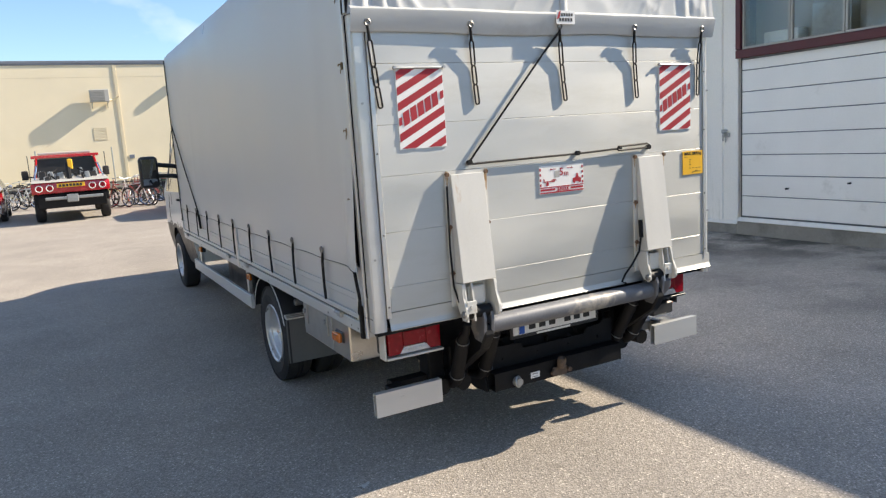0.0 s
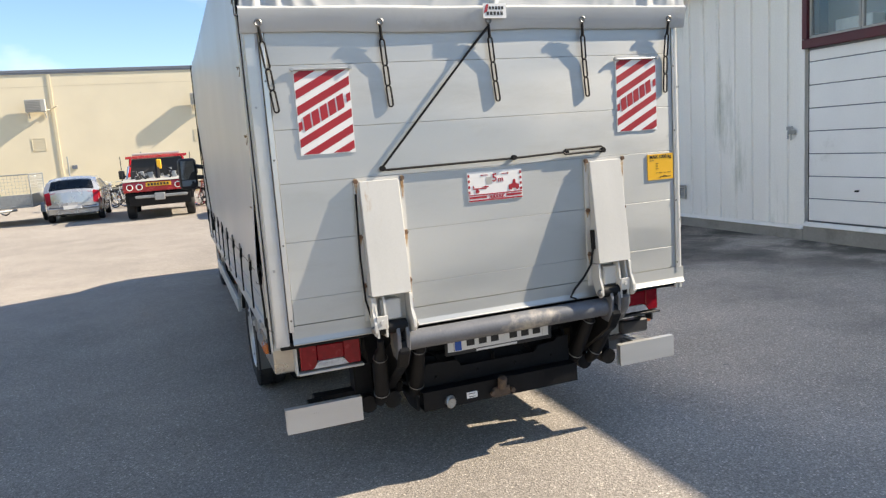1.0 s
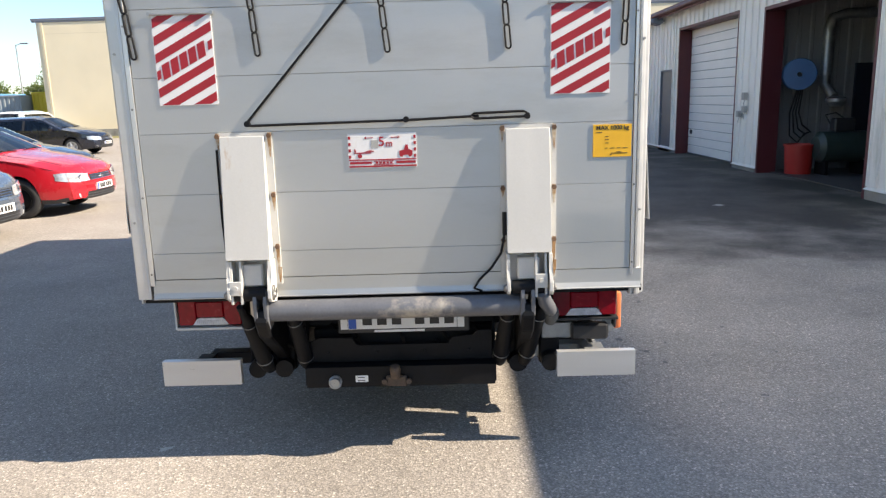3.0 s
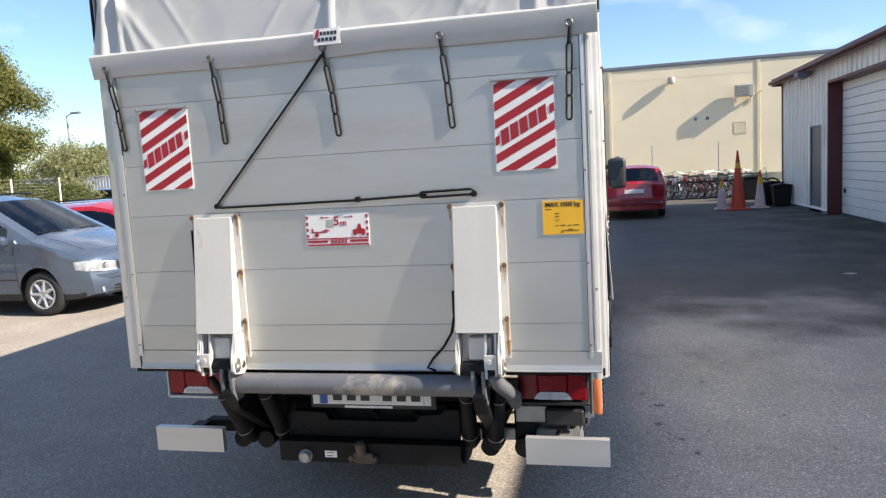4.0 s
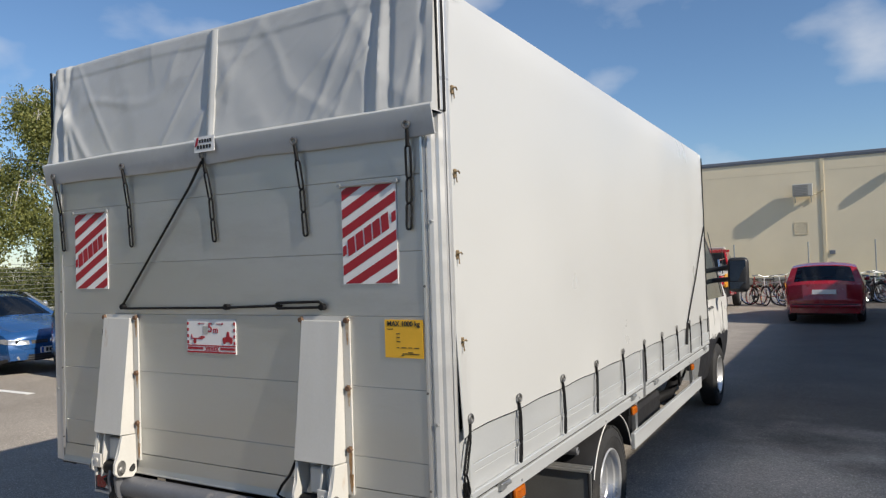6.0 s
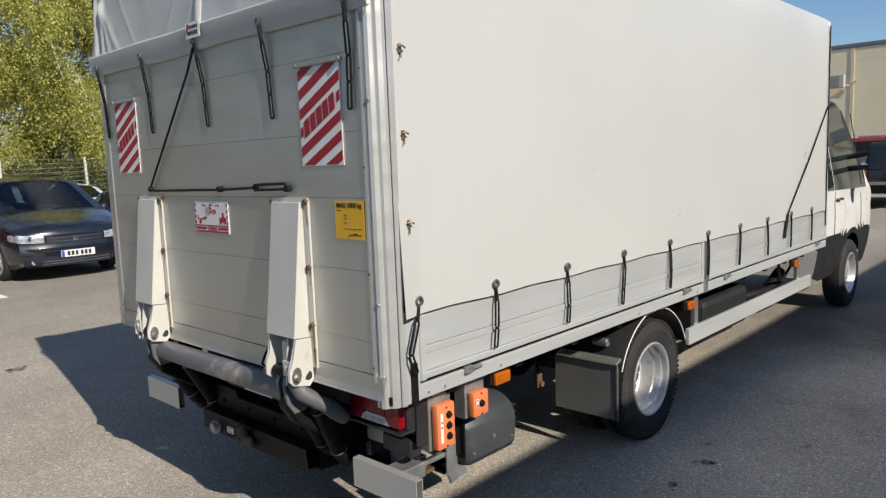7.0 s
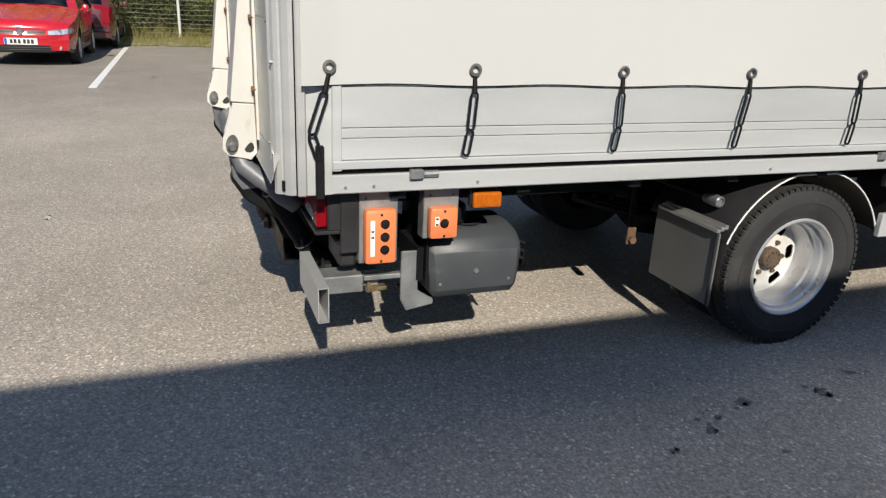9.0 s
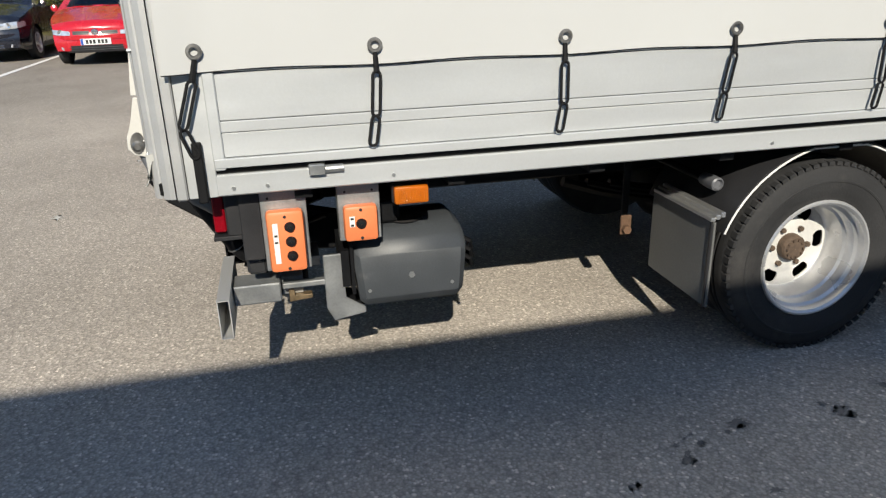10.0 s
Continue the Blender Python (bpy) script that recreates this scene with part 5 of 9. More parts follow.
# grey bent push arm under the right hinge
bm = mesh()
tube(bm, [(3.06, 2.955, 0.845), (3.075, 2.975, 0.80), (3.10, 3.03, 0.755), (3.12, 3.09, 0.715), (3.12, 3.13, 0.685)], [0.030, 0.032, 0.032, 0.030, 0.028], 16)
pa = part("push_arm", bm, GREY_STEEL, truck, "worn grey bent push arm", smooth=True)
bm = mesh()
tube(bm, [(3.115, 3.075, 0.725), (3.122, 3.10, 0.70), (3.122, 3.15, 0.655)], [0.034, 0.036, 0.028], 16)
part("boot", bm, FLAP, pa, "grey rubber boot", smooth=True)

# wiring on the right arm
bm = mesh()
tube(bm, [(2.905, 2.99, 1.19), (2.90, 2.985, 1.10), (2.885, 2.985, 1.02), (2.84, 2.995, 0.95), (2.79, 3.0, 0.90), (2.765, 3.0, 0.86), (2.80, 3.005, 0.845)], 0.006, 6)
tube(bm, [(2.905, 2.99, 1.20), (2.905, 2.985, 1.10)], 0.013, 8)
part("cable", bm, RUBBER, lift, "thin black cable")
bm = mesh()
tube(bm, [(1.672, 3.012, 1.50), (1.668, 3.012, 1.2), (1.675, 3.01, 1.0), (1.69, 2.99, 0.92)], 0.005, 6)
part("cable", bm, RUBBER, lift, "thin black cable")

# chassis
bm = mesh()
box(bm, 1.98, 2.055, 3.35, 10.3, 0.56, 0.76, 0.006)
ch = part("chassis", bm, BLACK_STEEL, truck, "black steel chassis frame")
bm = mesh()
box(bm, 2.72, 2.795, 3.35, 10.3, 0.56, 0.76, 0.006)
part("frame_rail", bm, BLACK_STEEL, ch)
for y in (3.5, 4.4, 6.0, 7.3, 8.6):
    bm = mesh()
    box(bm, 2.056, 2.719, y, y + 0.08, 0.58, 0.72, 0.004)
    part("cross_member", bm, BLACK_STEEL, ch)
for y in np.arange(3.4, 8.4, 0.45):
    bm = mesh()
    box(bm, XL + 0.04, XR - 0.04, y, y + 0.05, 0.765, 0.804)
    part("floor_bearer", bm, BLACK_STEEL, ch)
bm = mesh()
box(bm, 1.72, 3.02, 3.30, 3.40, 0.60, 0.80, 0.01)
box(bm, 1.98, 2.86, 3.28, 3.34, 0.44, 0.60, 0.008)
part("rear_frame", bm, BLACK_STEEL, ch)
bm = mesh()
hollow(bm, 1.96, 2.86, 3.13, 3.21, 0.352, 0.452, 0.006)
hb = part("hitch_beam", bm, BLACK_STEEL, ch)
bm = mesh()
prism(bm, [(1.972, 0.455), (2.85, 0.455), (2.85, 0.60), (2.78, 0.60), (2.76, 0.575), (2.66, 0.57), (2.64, 0.535), (2.20, 0.535), (2.18, 0.575), (2.02, 0.58), (1.972, 0.56)], "y", 3.196, 3.206, 0.002)
for k, x in enumerate((2.06, 2.30, 2.52, 2.74)):
    bolt(bm, (x, 3.196, 0.50), (0, -1, 0), 0.009, 0.008)
part("hitch_plate", bm, BLACK_STEEL, hb, "black steel plate behind the hitch beam")
for x in (1.95, 2.862):
    bm = mesh()
    prism(bm, [(3.19, 0.34), (3.215, 0.47), (3.30, 0.66), (3.44, 0.66), (3.44, 0.36), (3.32, 0.33)], "x", x - 0.008, x + 0.008, 0.002)
    part("side_plate", bm, BLACK_STEEL, hb, "dark hitch side plate")
bm = mesh()
box(bm, 2.34, 2.44, 3.112, 3.129, 0.358, 0.41, 0.006)
lathe(bm, [(0.001, 0.0), (0.022, 0.01), (0.026, 0.05), (0.022, 0.07), (0.001, 0.075)], (2.388, 3.108, 0.40), (0, -0.25, 1), 14)
for x in (2.335, 2.45):
    bolt(bm, (x, 3.112, 0.385), (0, -1, 0), 0.014, 0.014)
part("tow_coupling", bm, HUB, hb, "rusty tow coupling")
bm = mesh()
box(bm, 2.195, 2.255, 3.1265, 3.1295, 0.378, 0.410)
part("type_plate", bm, SIGN_WHITE, hb, "small white type plate")
bm = mesh()
for dz in (0.0, 0.016):
    box(bm, 2.205, 2.240, 3.1255, 3.1264, 0.384 + dz, 0.3875 + dz)
stuff(part("type_plate_writing", bm, INK, hb))
bm = mesh()
ring(bm, (2.10, 3.115, 0.385), (0.5, -1, 0.2), 0.026, 0.008, 16, 6)
lathe(bm, [(0.001, 0.03), (0.022, 0.03), (0.028, 0), (0.028, -0.012)], (2.10, 3.128, 0.385), (0, -1, 0), 14)
part("socket", bm, STEEL, hb, "grey metal trailer socket")
bm = mesh()
random.seed(5)
for k in range(9):
    x = 1.75 + 1.25 * random.random()
    tube(bm, [(x, 3.38, 0.62 + 0.1 * random.random()), (x + 0.08, 3.26, 0.5 + 0.1 * random.random()), (x + 0.16 * random.random(), 3.3, 0.48), (x + 0.2, 3.5, 0.6)], 0.011, 6)
stuff(part("hydraulic_hose", bm, RUBBER, ch, smooth=True))
for x in (2.98, 1.83, 1.70, 3.14):
    bm = mesh()
    cyl(bm, (x, 3.24, 0.41), (x, 3.36, 0.41), 0.045, 16)
    box(bm, x - 0.05, x + 0.05, 3.30, 3.42, 0.38, 0.62, 0.01)
    part("arm_bearing", bm, BLACK_STEEL, ch, smooth=False)

# under-run guards behind
for x0, x1, s in ((1.27, 1.645, -1), (3.158, 3.528, 1)):
    bm = mesh()
    hollow(bm, x0, x1, 3.150, 3.186, 0.372, 0.494, 0.003)
    g = part("underrun_bar", bm, POST_ALU, truck, "short hollow aluminium under-run bar")
    bm = mesh()
    xa, xb = (2.86, 3.34) if s > 0 else (1.44, 1.91)
    box(bm, (x0 + x1) / 2 - 0.06, (x0 + x1) / 2 + 0.02, 3.188, 3.33, 0.40, 0.468, 0.004)
    box(bm, xa, xb, 3.33, 3.40, 0.41, 0.47, 0.004)
    part("bracket", bm, BLACK_STEEL if s < 0 else STEEL, g, "bracket")
bm = mesh()
box(bm, 3.355, 3.385, 3.335, 3.475, 0.448, 0.466, 0.003)
gb = part("guard_bracket", bm, STEEL, truck, "galvanised guard bracket")
bm = mesh()
prism(bm, [(3.352, 0.446), (3.352, 0.392), (3.425, 0.398), (3.425, 0.412), (3.368, 0.410), (3.368, 0.446)], "x", 3.33, 3.36, 0.002)
part("hook", bm, BRASS, gb, "dirty steel hook")
bm = mesh()
box(bm, 3.12, 3.26, 3.42, 3.46, 0.47, 0.50)
part("guard_bracket", bm, STEEL, truck, "galvanised guard bracket")
bm = mesh()
prism(bm, [(3.465, 0.55), (3.465, 0.37), (3.487, 0.325), (3.588, 0.342), (3.588, 0.362), (3.525, 0.398), (3.525, 0.55)], "x", 3.385, 3.397, 0.003)
part("guard_bracket", bm, STEEL, truck, "galvanised guard bracket")
bm = mesh()
box(bm, 3.30, 3.40, 3.188, 3.33, 0.415, 0.478, 0.004)
part("guard_bracket", bm, STEEL, truck, "galvanised guard bracket")
bm = mesh()
box(bm, 3.10, 3.28, 3.28, 3.34, 0.52, 0.60, 0.004)
part("guard_bracket", bm, STEEL, truck, "galvanised guard bracket")

# tail lamps
DARK_LENS = mat("dark_red_lens", (0.22, 0.003, 0.008), 0.18, vary=0.2, scale=40, fine=240, bump=0.2, coat=0.2, spec=0.4)
for x0, x1, s in ((1.368, 1.664, -1), (3.138, 3.434, 1)):
    bm = mesh()
    box(bm, x0 - 0.010, x1 + 0.010, 3.20, 3.30, 0.655, 0.805, 0.006)
    tl = part("tail_lamp", bm, PLASTIC_BLACK, truck, "red tail lamp with clear reversing lens")
    c = (x0 + x1) / 2
    for a, b, m in ((x0, x0 + 0.082, DARK_LENS if s > 0 else RED_LENS), (x0 + 0.0835, x1 - 0.0835, RED_LENS), (x1 - 0.082, x1, RED_LENS)):
        bm = mesh()
        mid = a > x0 and b < x1
        lo, hi = (0.706, 0.782) if mid else (0.668, 0.800)
        if mid:
            poly = [(a, lo), (b, lo), (b, hi), (a, hi)]
        elif a == x0:
            poly = [(a, lo), (b - 0.022, lo), (b - 0.004, 0.690), (b, 0.705), (b, 0.783), (b - 0.012, hi), (a, hi)]
        else:
            poly = [(a + 0.022, lo), (b, lo), (b, hi), (a + 0.012, hi), (a, 0.783), (a, 0.705), (a + 0.004, 0.690)]
        prism(bm, poly, "y", 3.166, 3.199, 0.004)
        part("red_lens", bm, m, tl, "red lens")
    bm = mesh()
    prism(bm, [(c - 0.086, 0.668), (c - 0.070, 0.692), (c - 0.055, 0.702), (c + 0.055, 0.702), (c + 0.070, 0.692), (c + 0.086, 0.668)], "y", 3.170, 3.199)
    cl = part("clear_lens", bm, CLEAR_LENS, tl, "clear lens")
    bm = mesh()
    for k in range(15):
        xx = c - 0.065 + 0.0093 * k
        box(bm, xx - 0.0022, xx + 0.0022, 3.167, 3.171, 0.672, 0.690)
    stuff(part("lens_ribs", bm, CLEAR_LENS, cl))
    bm = mesh()
    prism(bm, [(c - 0.062, 0.786), (c + 0.062, 0.786), (c + 0.050, 0.800), (c - 0.050, 0.800)], "y", 3.172, 3.199)
    part("clear_lens", bm, CLEAR_LENS, tl, "clear lens")
    bm = mesh()
    box(bm, x0 - 0.012, x1 + 0.012, 3.160, 3.24, 0.646, 0.658, 0.002)
    part("lamp_bracket", bm, WORN_WHITE if s < 0 else PLASTIC_BLACK, tl)
    if s < 0:
        bm = mesh()
        box(bm, x0 - 0.022, x0 - 0.0125, 3.170, 3.24, 0.646, 0.81, 0.002)
        part("lamp_bracket", bm, WORN_WHITE, tl)
bm = mesh()
box(bm, 3.444, 3.455, 3.24, 3.30, 0.58, 0.80, 0.003)
part("side_shield", bm, PLASTIC_BLACK, truck)
bm = mesh()
prism(bm, [(3.24, 0.52), (3.24, 0.60), (3.30, 0.60), (3.30, 0.52)], "x", 3.24, 3.42, 0.01)
part("rear_box", bm, PLASTIC_BLACK, truck)

# number plate, its writing as plain bars
PLATE_BLUE = mat("plate_blue", (0.02, 0.09, 0.42), 0.4, vary=0.05)
bm = mesh()
box(bm, 2.115, 2.745, 3.188, 3.204, 0.600, 0.745, 0.005)
np_ = part("number_plate", bm, PLASTIC_BLACK, truck, "number plate in a black holder")
bm = mesh()
box(bm, 2.165, 2.685, 3.183, 3.187, 0.622, 0.732, 0.0015)
part("plate", bm, SIGN_WHITE, np_)
bm = mesh()
box(bm, 2.168, 2.205, 3.181, 3.1826, 0.625, 0.729)
part("blue_band", bm, PLATE_BLUE, np_)
bm = mesh()
for k, x in enumerate((2.235, 2.305, 2.375, 2.485, 2.555, 2.625)):
    box(bm, x, x + 0.045, 3.181, 3.1826, 0.642, 0.712)
stuff(part("bars", bm, INK, np_))
bm = mesh()
box(bm, 2.29, 2.53, 3.186, 3.1875, 0.605, 0.616)
part("holder_bar", bm, SIGN_WHITE, np_)
bm = mesh()
box(bm, 2.13, 2.163, 3.184, 3.1875, 0.622, 0.732)
part("holder_end", bm, SIGN_WHITE, np_)
bm = mesh()
box(bm, 2.687, 2.72, 3.184, 3.1875, 0.622, 0.732)
part("holder_end", bm, SIGN_WHITE, np_)

# control boxes and side lamps on the right
for y0, y1, z0, buttons in ((3.312, 3.418, 0.548, 3), (3.532, 3.632, 0.620, 1)):
    bm = mesh()
    box(bm, 3.452, 3.458, y0 - 0.012, y1 + 0.012, z0 - 0.006, 0.800, 0.002)
    box(bm, 3.40, 3.451, y0 - 0.012, y0 - 0.006, z0 - 0.006, 0.800)
    br = part("control_box", bm, STEEL, truck, "orange tail lift control box on a galvanised plate")
    bm = mesh()
    box(bm, 3.459, 3.497, y0, y1, z0, 0.735 if buttons == 3 else 0.730, 0.012, 2)
    part("case", bm, ORANGE, br, "orange plastic case", smooth=True)
    n = buttons
    for k in range(n):
        zz = 0.686 - 0.044 * k if n == 3 else 0.676
        bm = mesh()
        lathe(bm, [(0.001, 0.011), (0.011, 0.010), (0.0135, 0.005), (0.0160, 0)], (3.497, (y0 + y1) / 2 + (0.012 if n == 3 else 0.0), zz), (1, 0, 0), 18)
        part("button", bm, RUBBER, br, "black push button", smooth=True)
    bm = mesh()
    box(bm, 3.497, 3.4985, y0 + 0.016, y0 + 0.031, z0 + 0.03 if n == 3 else 0.668, 0.70)
    part("label_strip", bm, SIGN_WHITE, br)
    bm = mesh()
    for k in range(2):
        box(bm, 3.4986, 3.4994, y0 + 0.019, y0 + 0.028, 0.640 + 0.02 * k - (0 if n == 3 else -0.03), 0.646 + 0.02 * k - (0 if n == 3 else -0.03))
    bolt(bm, (3.4965, (y0 + y1) / 2, 0.718), (1, 0, 0), 0.005, 0.002)
    bolt(bm, (3.4965, (y0 + y1) / 2, z0 + 0.012), (1, 0, 0), 0.005, 0.002)
    stuff(part("label_writing", bm, INK, br))
    bm = mesh()
    for yy in (y0 + 0.01, y1 - 0.01):
        for zz in (0.765, 0.788):
            bolt(bm, (3.457, yy, zz), (1, 0, 0), 0.004, 0.003)
    stuff(part("rivets", bm, INK, br))


def side_lamp(x, d, y, z):
    bm = mesh()
    box(bm, min(x, x - d * 0.03), max(x, x - d * 0.03), y - 0.055, y + 0.055, z - 0.03, z + 0.032, 0.006)
    s = part("side_marker_lamp", bm, PLASTIC_BLACK, truck)
    bm = mesh()
    box(bm, min(x, x + d * 0.022), max(x, x + d * 0.022), y - 0.052, y + 0.052, z - 0.027, z + 0.027, 0.008, 2)
    lens = part("lens", bm, AMBER, s, "amber lens", smooth=True)
    bm = mesh()
    for k in range(-4, 5):
        box(bm, min(x + d * 0.0215, x + d * 0.0245), max(x + d * 0.0215, x + d * 0.0245), y + k * 0.0095 - 0.0022, y + k * 0.0095 + 0.0022, z - 0.018, z + 0.018, 0.0008)
    stuff(part("lens_ribs", bm, AMBER, lens))
    bm = mesh()
    for k in range(7):
        box(bm, min(x + d * 0.021, x + d * 0.0235), max(x + d * 0.021, x + d * 0.0235), y - 0.04, y + 0.04, z - 0.020 + 0.006 * k, z - 0.0175 + 0.006 * k)
    stuff(part("ribs", bm, AMBER, s))


side_lamp(3.475, 1, 3.735, 0.748)
side_lamp(3.475, 1, 5.66, 0.735)
side_lamp(3.475, 1, 7.72, 0.735)
side_lamp(1.265, -1, 3.60, 0.70)
side_lamp(1.295, -1, 5.66, 0.735)
side_lamp(1.295, -1, 7.72, 0.735)

# grey tail lift power unit on the right
bm = mesh()
poly = [(3.10, 0.385), (3.10, 0.58), (3.13, 0.606), (3.20, 0.619), (3.33, 0.617), (3.38, 0.600), (3.415, 0.563), (3.428, 0.52), (3.432, 0.42), (3.425, 0.385), (3.40, 0.365), (3.14, 0.362)]
prism(bm, poly, "y", 3.56, 3.915, 0.02)
for v in bm.verts:
    v.co.y = 3.738 + (v.co.y - 3.738) * (0.92 + 0.10 * min(1.0, (v.co.z - 0.36) / 0.18) - 0.05 * max(0.0, (v.co.z - 0.56) / 0.08))
pu = part("power_unit", bm, mat("grey_blue_plastic", (0.056, 0.062, 0.069), 0.46, vary=0.18, scale=5, fine=200, bump=0.12, dirt=((0.17, 0.165, 0.16), 5.0, 0.55, 0.9)), truck, "dark grey plastic tail lift power unit cover", smooth=True)
bm = mesh()
bolt(bm, (3.430, 3.735, 0.47), (1, 0, 0), 0.010, 0.006)
for y in (3.60, 3.865):
    bolt(bm, (3.430, y, 0.43), (1, 0, 0), 0.006, 0.004)
stuff(part("screws", bm, STEEL, pu))
# raised black disc painted as the shade inside a recess
bm = mesh()
lathe(bm, [(0.001, 0.004), (0.052, 0.004), (0.058, 0.0)], (3.30, 3.74, 0.619), (0, 0, 1), 20)
part("hollow", bm, INK, pu, "dark round hollow in the cover")
bm = mesh()
for k in range(3):
    tube(bm, [(3.36, 3.905, 0.50 + 0.03 * k), (3.40, 3.935, 0.49 + 0.03 * k), (3.38, 3.945, 0.46 + 0.03 * k), (3.30, 3.93, 0.47)], 0.008, 6)
part("cable_end", bm, RUBBER, pu, smooth=True)
bm = mesh()
box(bm, 3.15, 3.35, 3.60, 3.72, 0.6195, 0.70, 0.01)
box(bm, 3.12, 3.42, 3.548, 3.558, 0.42, 0.70)
box(bm, 3.18, 3.40, 3.52, 3.545, 0.44, 0.56)
part("mounting", bm, BLACK_STEEL, pu)
bm = mesh()
box(bm, 3.22, 3.34, 3.50, 3.70, 0.345, 0.358)
part("carrier", bm, BLACK_STEEL, pu)
bm = mesh()
box(bm, 3.0, 3.012, 4.66, 4.705, 0.36, 0.44, 0.003)
bolt(bm, (3.012, 4.68, 0.385), (1, 0, 0), 0.018, 0.02)
rb = part("rusty_bracket", bm, RUST, truck, "rusty chassis bracket")
bm = mesh()
box(bm, 2.985, 2.999, 4.668, 4.695, 0.40, 0.765, 0.002)
part("hanger", bm, BLACK_STEEL, rb, "black steel hanger strip")

# steel tool box on the left
bm = mesh()
box(bm, 1.275, 1.66, 3.46, 4.24, 0.58, 0.80, 0.008)
tb = part("tool_box", bm, mat("brushed_stainless", (0.55, 0.52, 0.47), 0.30, metal=0.85, vary=0.1, scale=5, bump=0.03), truck, "brushed steel tool box")
bm = mesh()
box(bm, 1.271, 1.2745, 3.72, 4.22, 0.595, 0.79, 0.001)
part("lid", bm, STEEL, tb)
for y in (4.16, 3.80):
    bm = mesh()
    box(bm, 1.262, 1.273, y - 0.025, y + 0.025, 0.66, 0.78, 0.003)
    cyl(bm, (1.25, y, 0.74), (1.27, y, 0.74), 0.016, 10)
    part("latch", bm, STEEL, tb)

# mud guards, flaps, wheels
RY, RZ, WR = 5.21, 0.358, 0.362
for s in (1, -1):
    def mx(x):
        return x if s > 0 else 2 * XM - x
    bm = mesh()
    rows = []
    for a in np.linspace(radians(-2 + 22), radians(180 - 20), 22):
        rr = 0.445
        rows.append([(mx(x), RY + rr * math.cos(a), min(RZ + rr * math.sin(a), 0.785)) for x in (2.98, 3.15, 3.40, 3.462)])
        rows[-1][3] = (mx(3.470), RY + (rr - 0.012) * math.cos(a), min(RZ + (rr - 0.012) * math.sin(a), 0.778))
    thick(bm, rows, (0, 0, 0.006))
    mg = part("mud_guard", bm, PLASTIC_BLACK, truck, "black plastic mud guard", smooth=True)
    bm = mesh()
    tube(bm, [(mx(3.473), RY + 0.430 * math.cos(a), min(RZ + 0.430 * math.sin(a), 0.776)) for a in np.linspace(radians(-2 + 22), radians(160), 26)], 0.0036, 6)
    part("edge_trim", bm, SIGN_WHITE, mg, "white edge trim")
    bm = mesh()
    box(bm, min(mx(3.06), mx(3.47)), max(mx(3.06), mx(3.47)), 4.765, 4.773, 0.235, 0.548, 0.002)
    fl = part("mud_flap", bm, FLAP, truck, "grey rubber mud flap")
    bm = mesh()
    a, b = min(mx(3.08), mx(3.47)), max(mx(3.08), mx(3.47))
    for k in range(3):
        box(bm, a, b, 4.752 + 0.018 * k, 4.769 + 0.018 * k, 0.552 + 0.006 * k, 0.566 + 0.008 * k, 0.002)
    part("flap_bar", bm, ALU, fl, "aluminium flap carrier")
    bm = mesh()
    c0 = mx(3.462)
    box(bm, min(c0, c0 - s * 0.012), max(c0, c0 - s * 0.012), 4.760, 4.780, 0.235, 0.548, 0.002)
    part("flap_edge", bm, PLASTIC_BLACK, fl)
    bm = mesh()
    cyl(bm, (mx(2.8), 4.835, 0.650), (mx(3.30), 4.826, 0.652), 0.014, 12)
    part("stay", bm, BLACK_STEEL, mg, smooth=True)
    bm = mesh()
    lathe(bm, [(0.001, -0.05), (0.022, -0.05), (0.026, 0.0), (0.024, 0.035), (0.018, 0.040), (0.014, 0.030), (0.001, 0.030)], (mx(3.34), 4.825, 0.652), (s, 0, 0), 14)
    part("guard_tube", bm, GREY_STEEL, mg, "grey steel end of the stay", smooth=True)
    # twin rear wheels: deep dished outer rim
    for xc, outer in ((3.355, True), (3.105, False)):
        c = Vector((mx(xc), RY, RZ))
        hw = 0.098
        d = Vector((s, 0, 0))
        bm = mesh()
        lathe(bm, [(0.214, hw * 0.84), (0.226, hw * 0.93), (0.262, hw * 1.03), (0.288, hw * 1.05), (0.290, hw * 1.07), (0.296, hw * 1.07), (0.298, hw * 1.04), (0.328, hw * 0.98), (0.350, hw * 0.86), (WR - 0.004, hw * 0.72), (WR, hw * 0.45), (WR, hw * 0.2), (WR - 0.009, hw * 0.18), (WR - 0.009, hw * 0.08), (WR, hw * 0.06),
                   (WR, -hw * 0.06), (WR - 0.009, -hw * 0.08), (WR - 0.009, -hw * 0.18), (WR, -hw * 0.2), (WR, -hw * 0.45), (WR - 0.004, -hw * 0.72), (0.345, -hw * 0.92), (0.270, -hw * 1.04), (0.214, -hw * 0.84)], c, d, 64)
        w = part("rear_wheel", bm, TYRE, truck, "black dusty truck tyre", smooth=True)
        if outer:
            bm = mesh()
            for k in range(72):
                a = 2 * math.pi * k / 72
                u = Vector((0, math.cos(a), math.sin(a)))
                t = Vector((0, -math.sin(a), math.cos(a)))
                p = c + u * (WR - 0.008) + d * hw * 0.72
                vs = [bm.verts.new(p + u * i * 0.0052 + t * j * 0.0105 + d * l * 0.022) for i in (-1.6, 1) for j in (-1, 1) for l in (-1, 1)]
                for q in ((0, 1, 3, 2), (4, 6, 7, 5), (0, 4, 5, 1), (2, 3, 7, 6), (0, 2, 6, 4), (1, 5, 7, 3)):
                    bm.faces.new([vs[i] for i in q])
            stuff(part("tread", bm, TYRE, w))
        if not outer:
            continue
        bm = mesh()
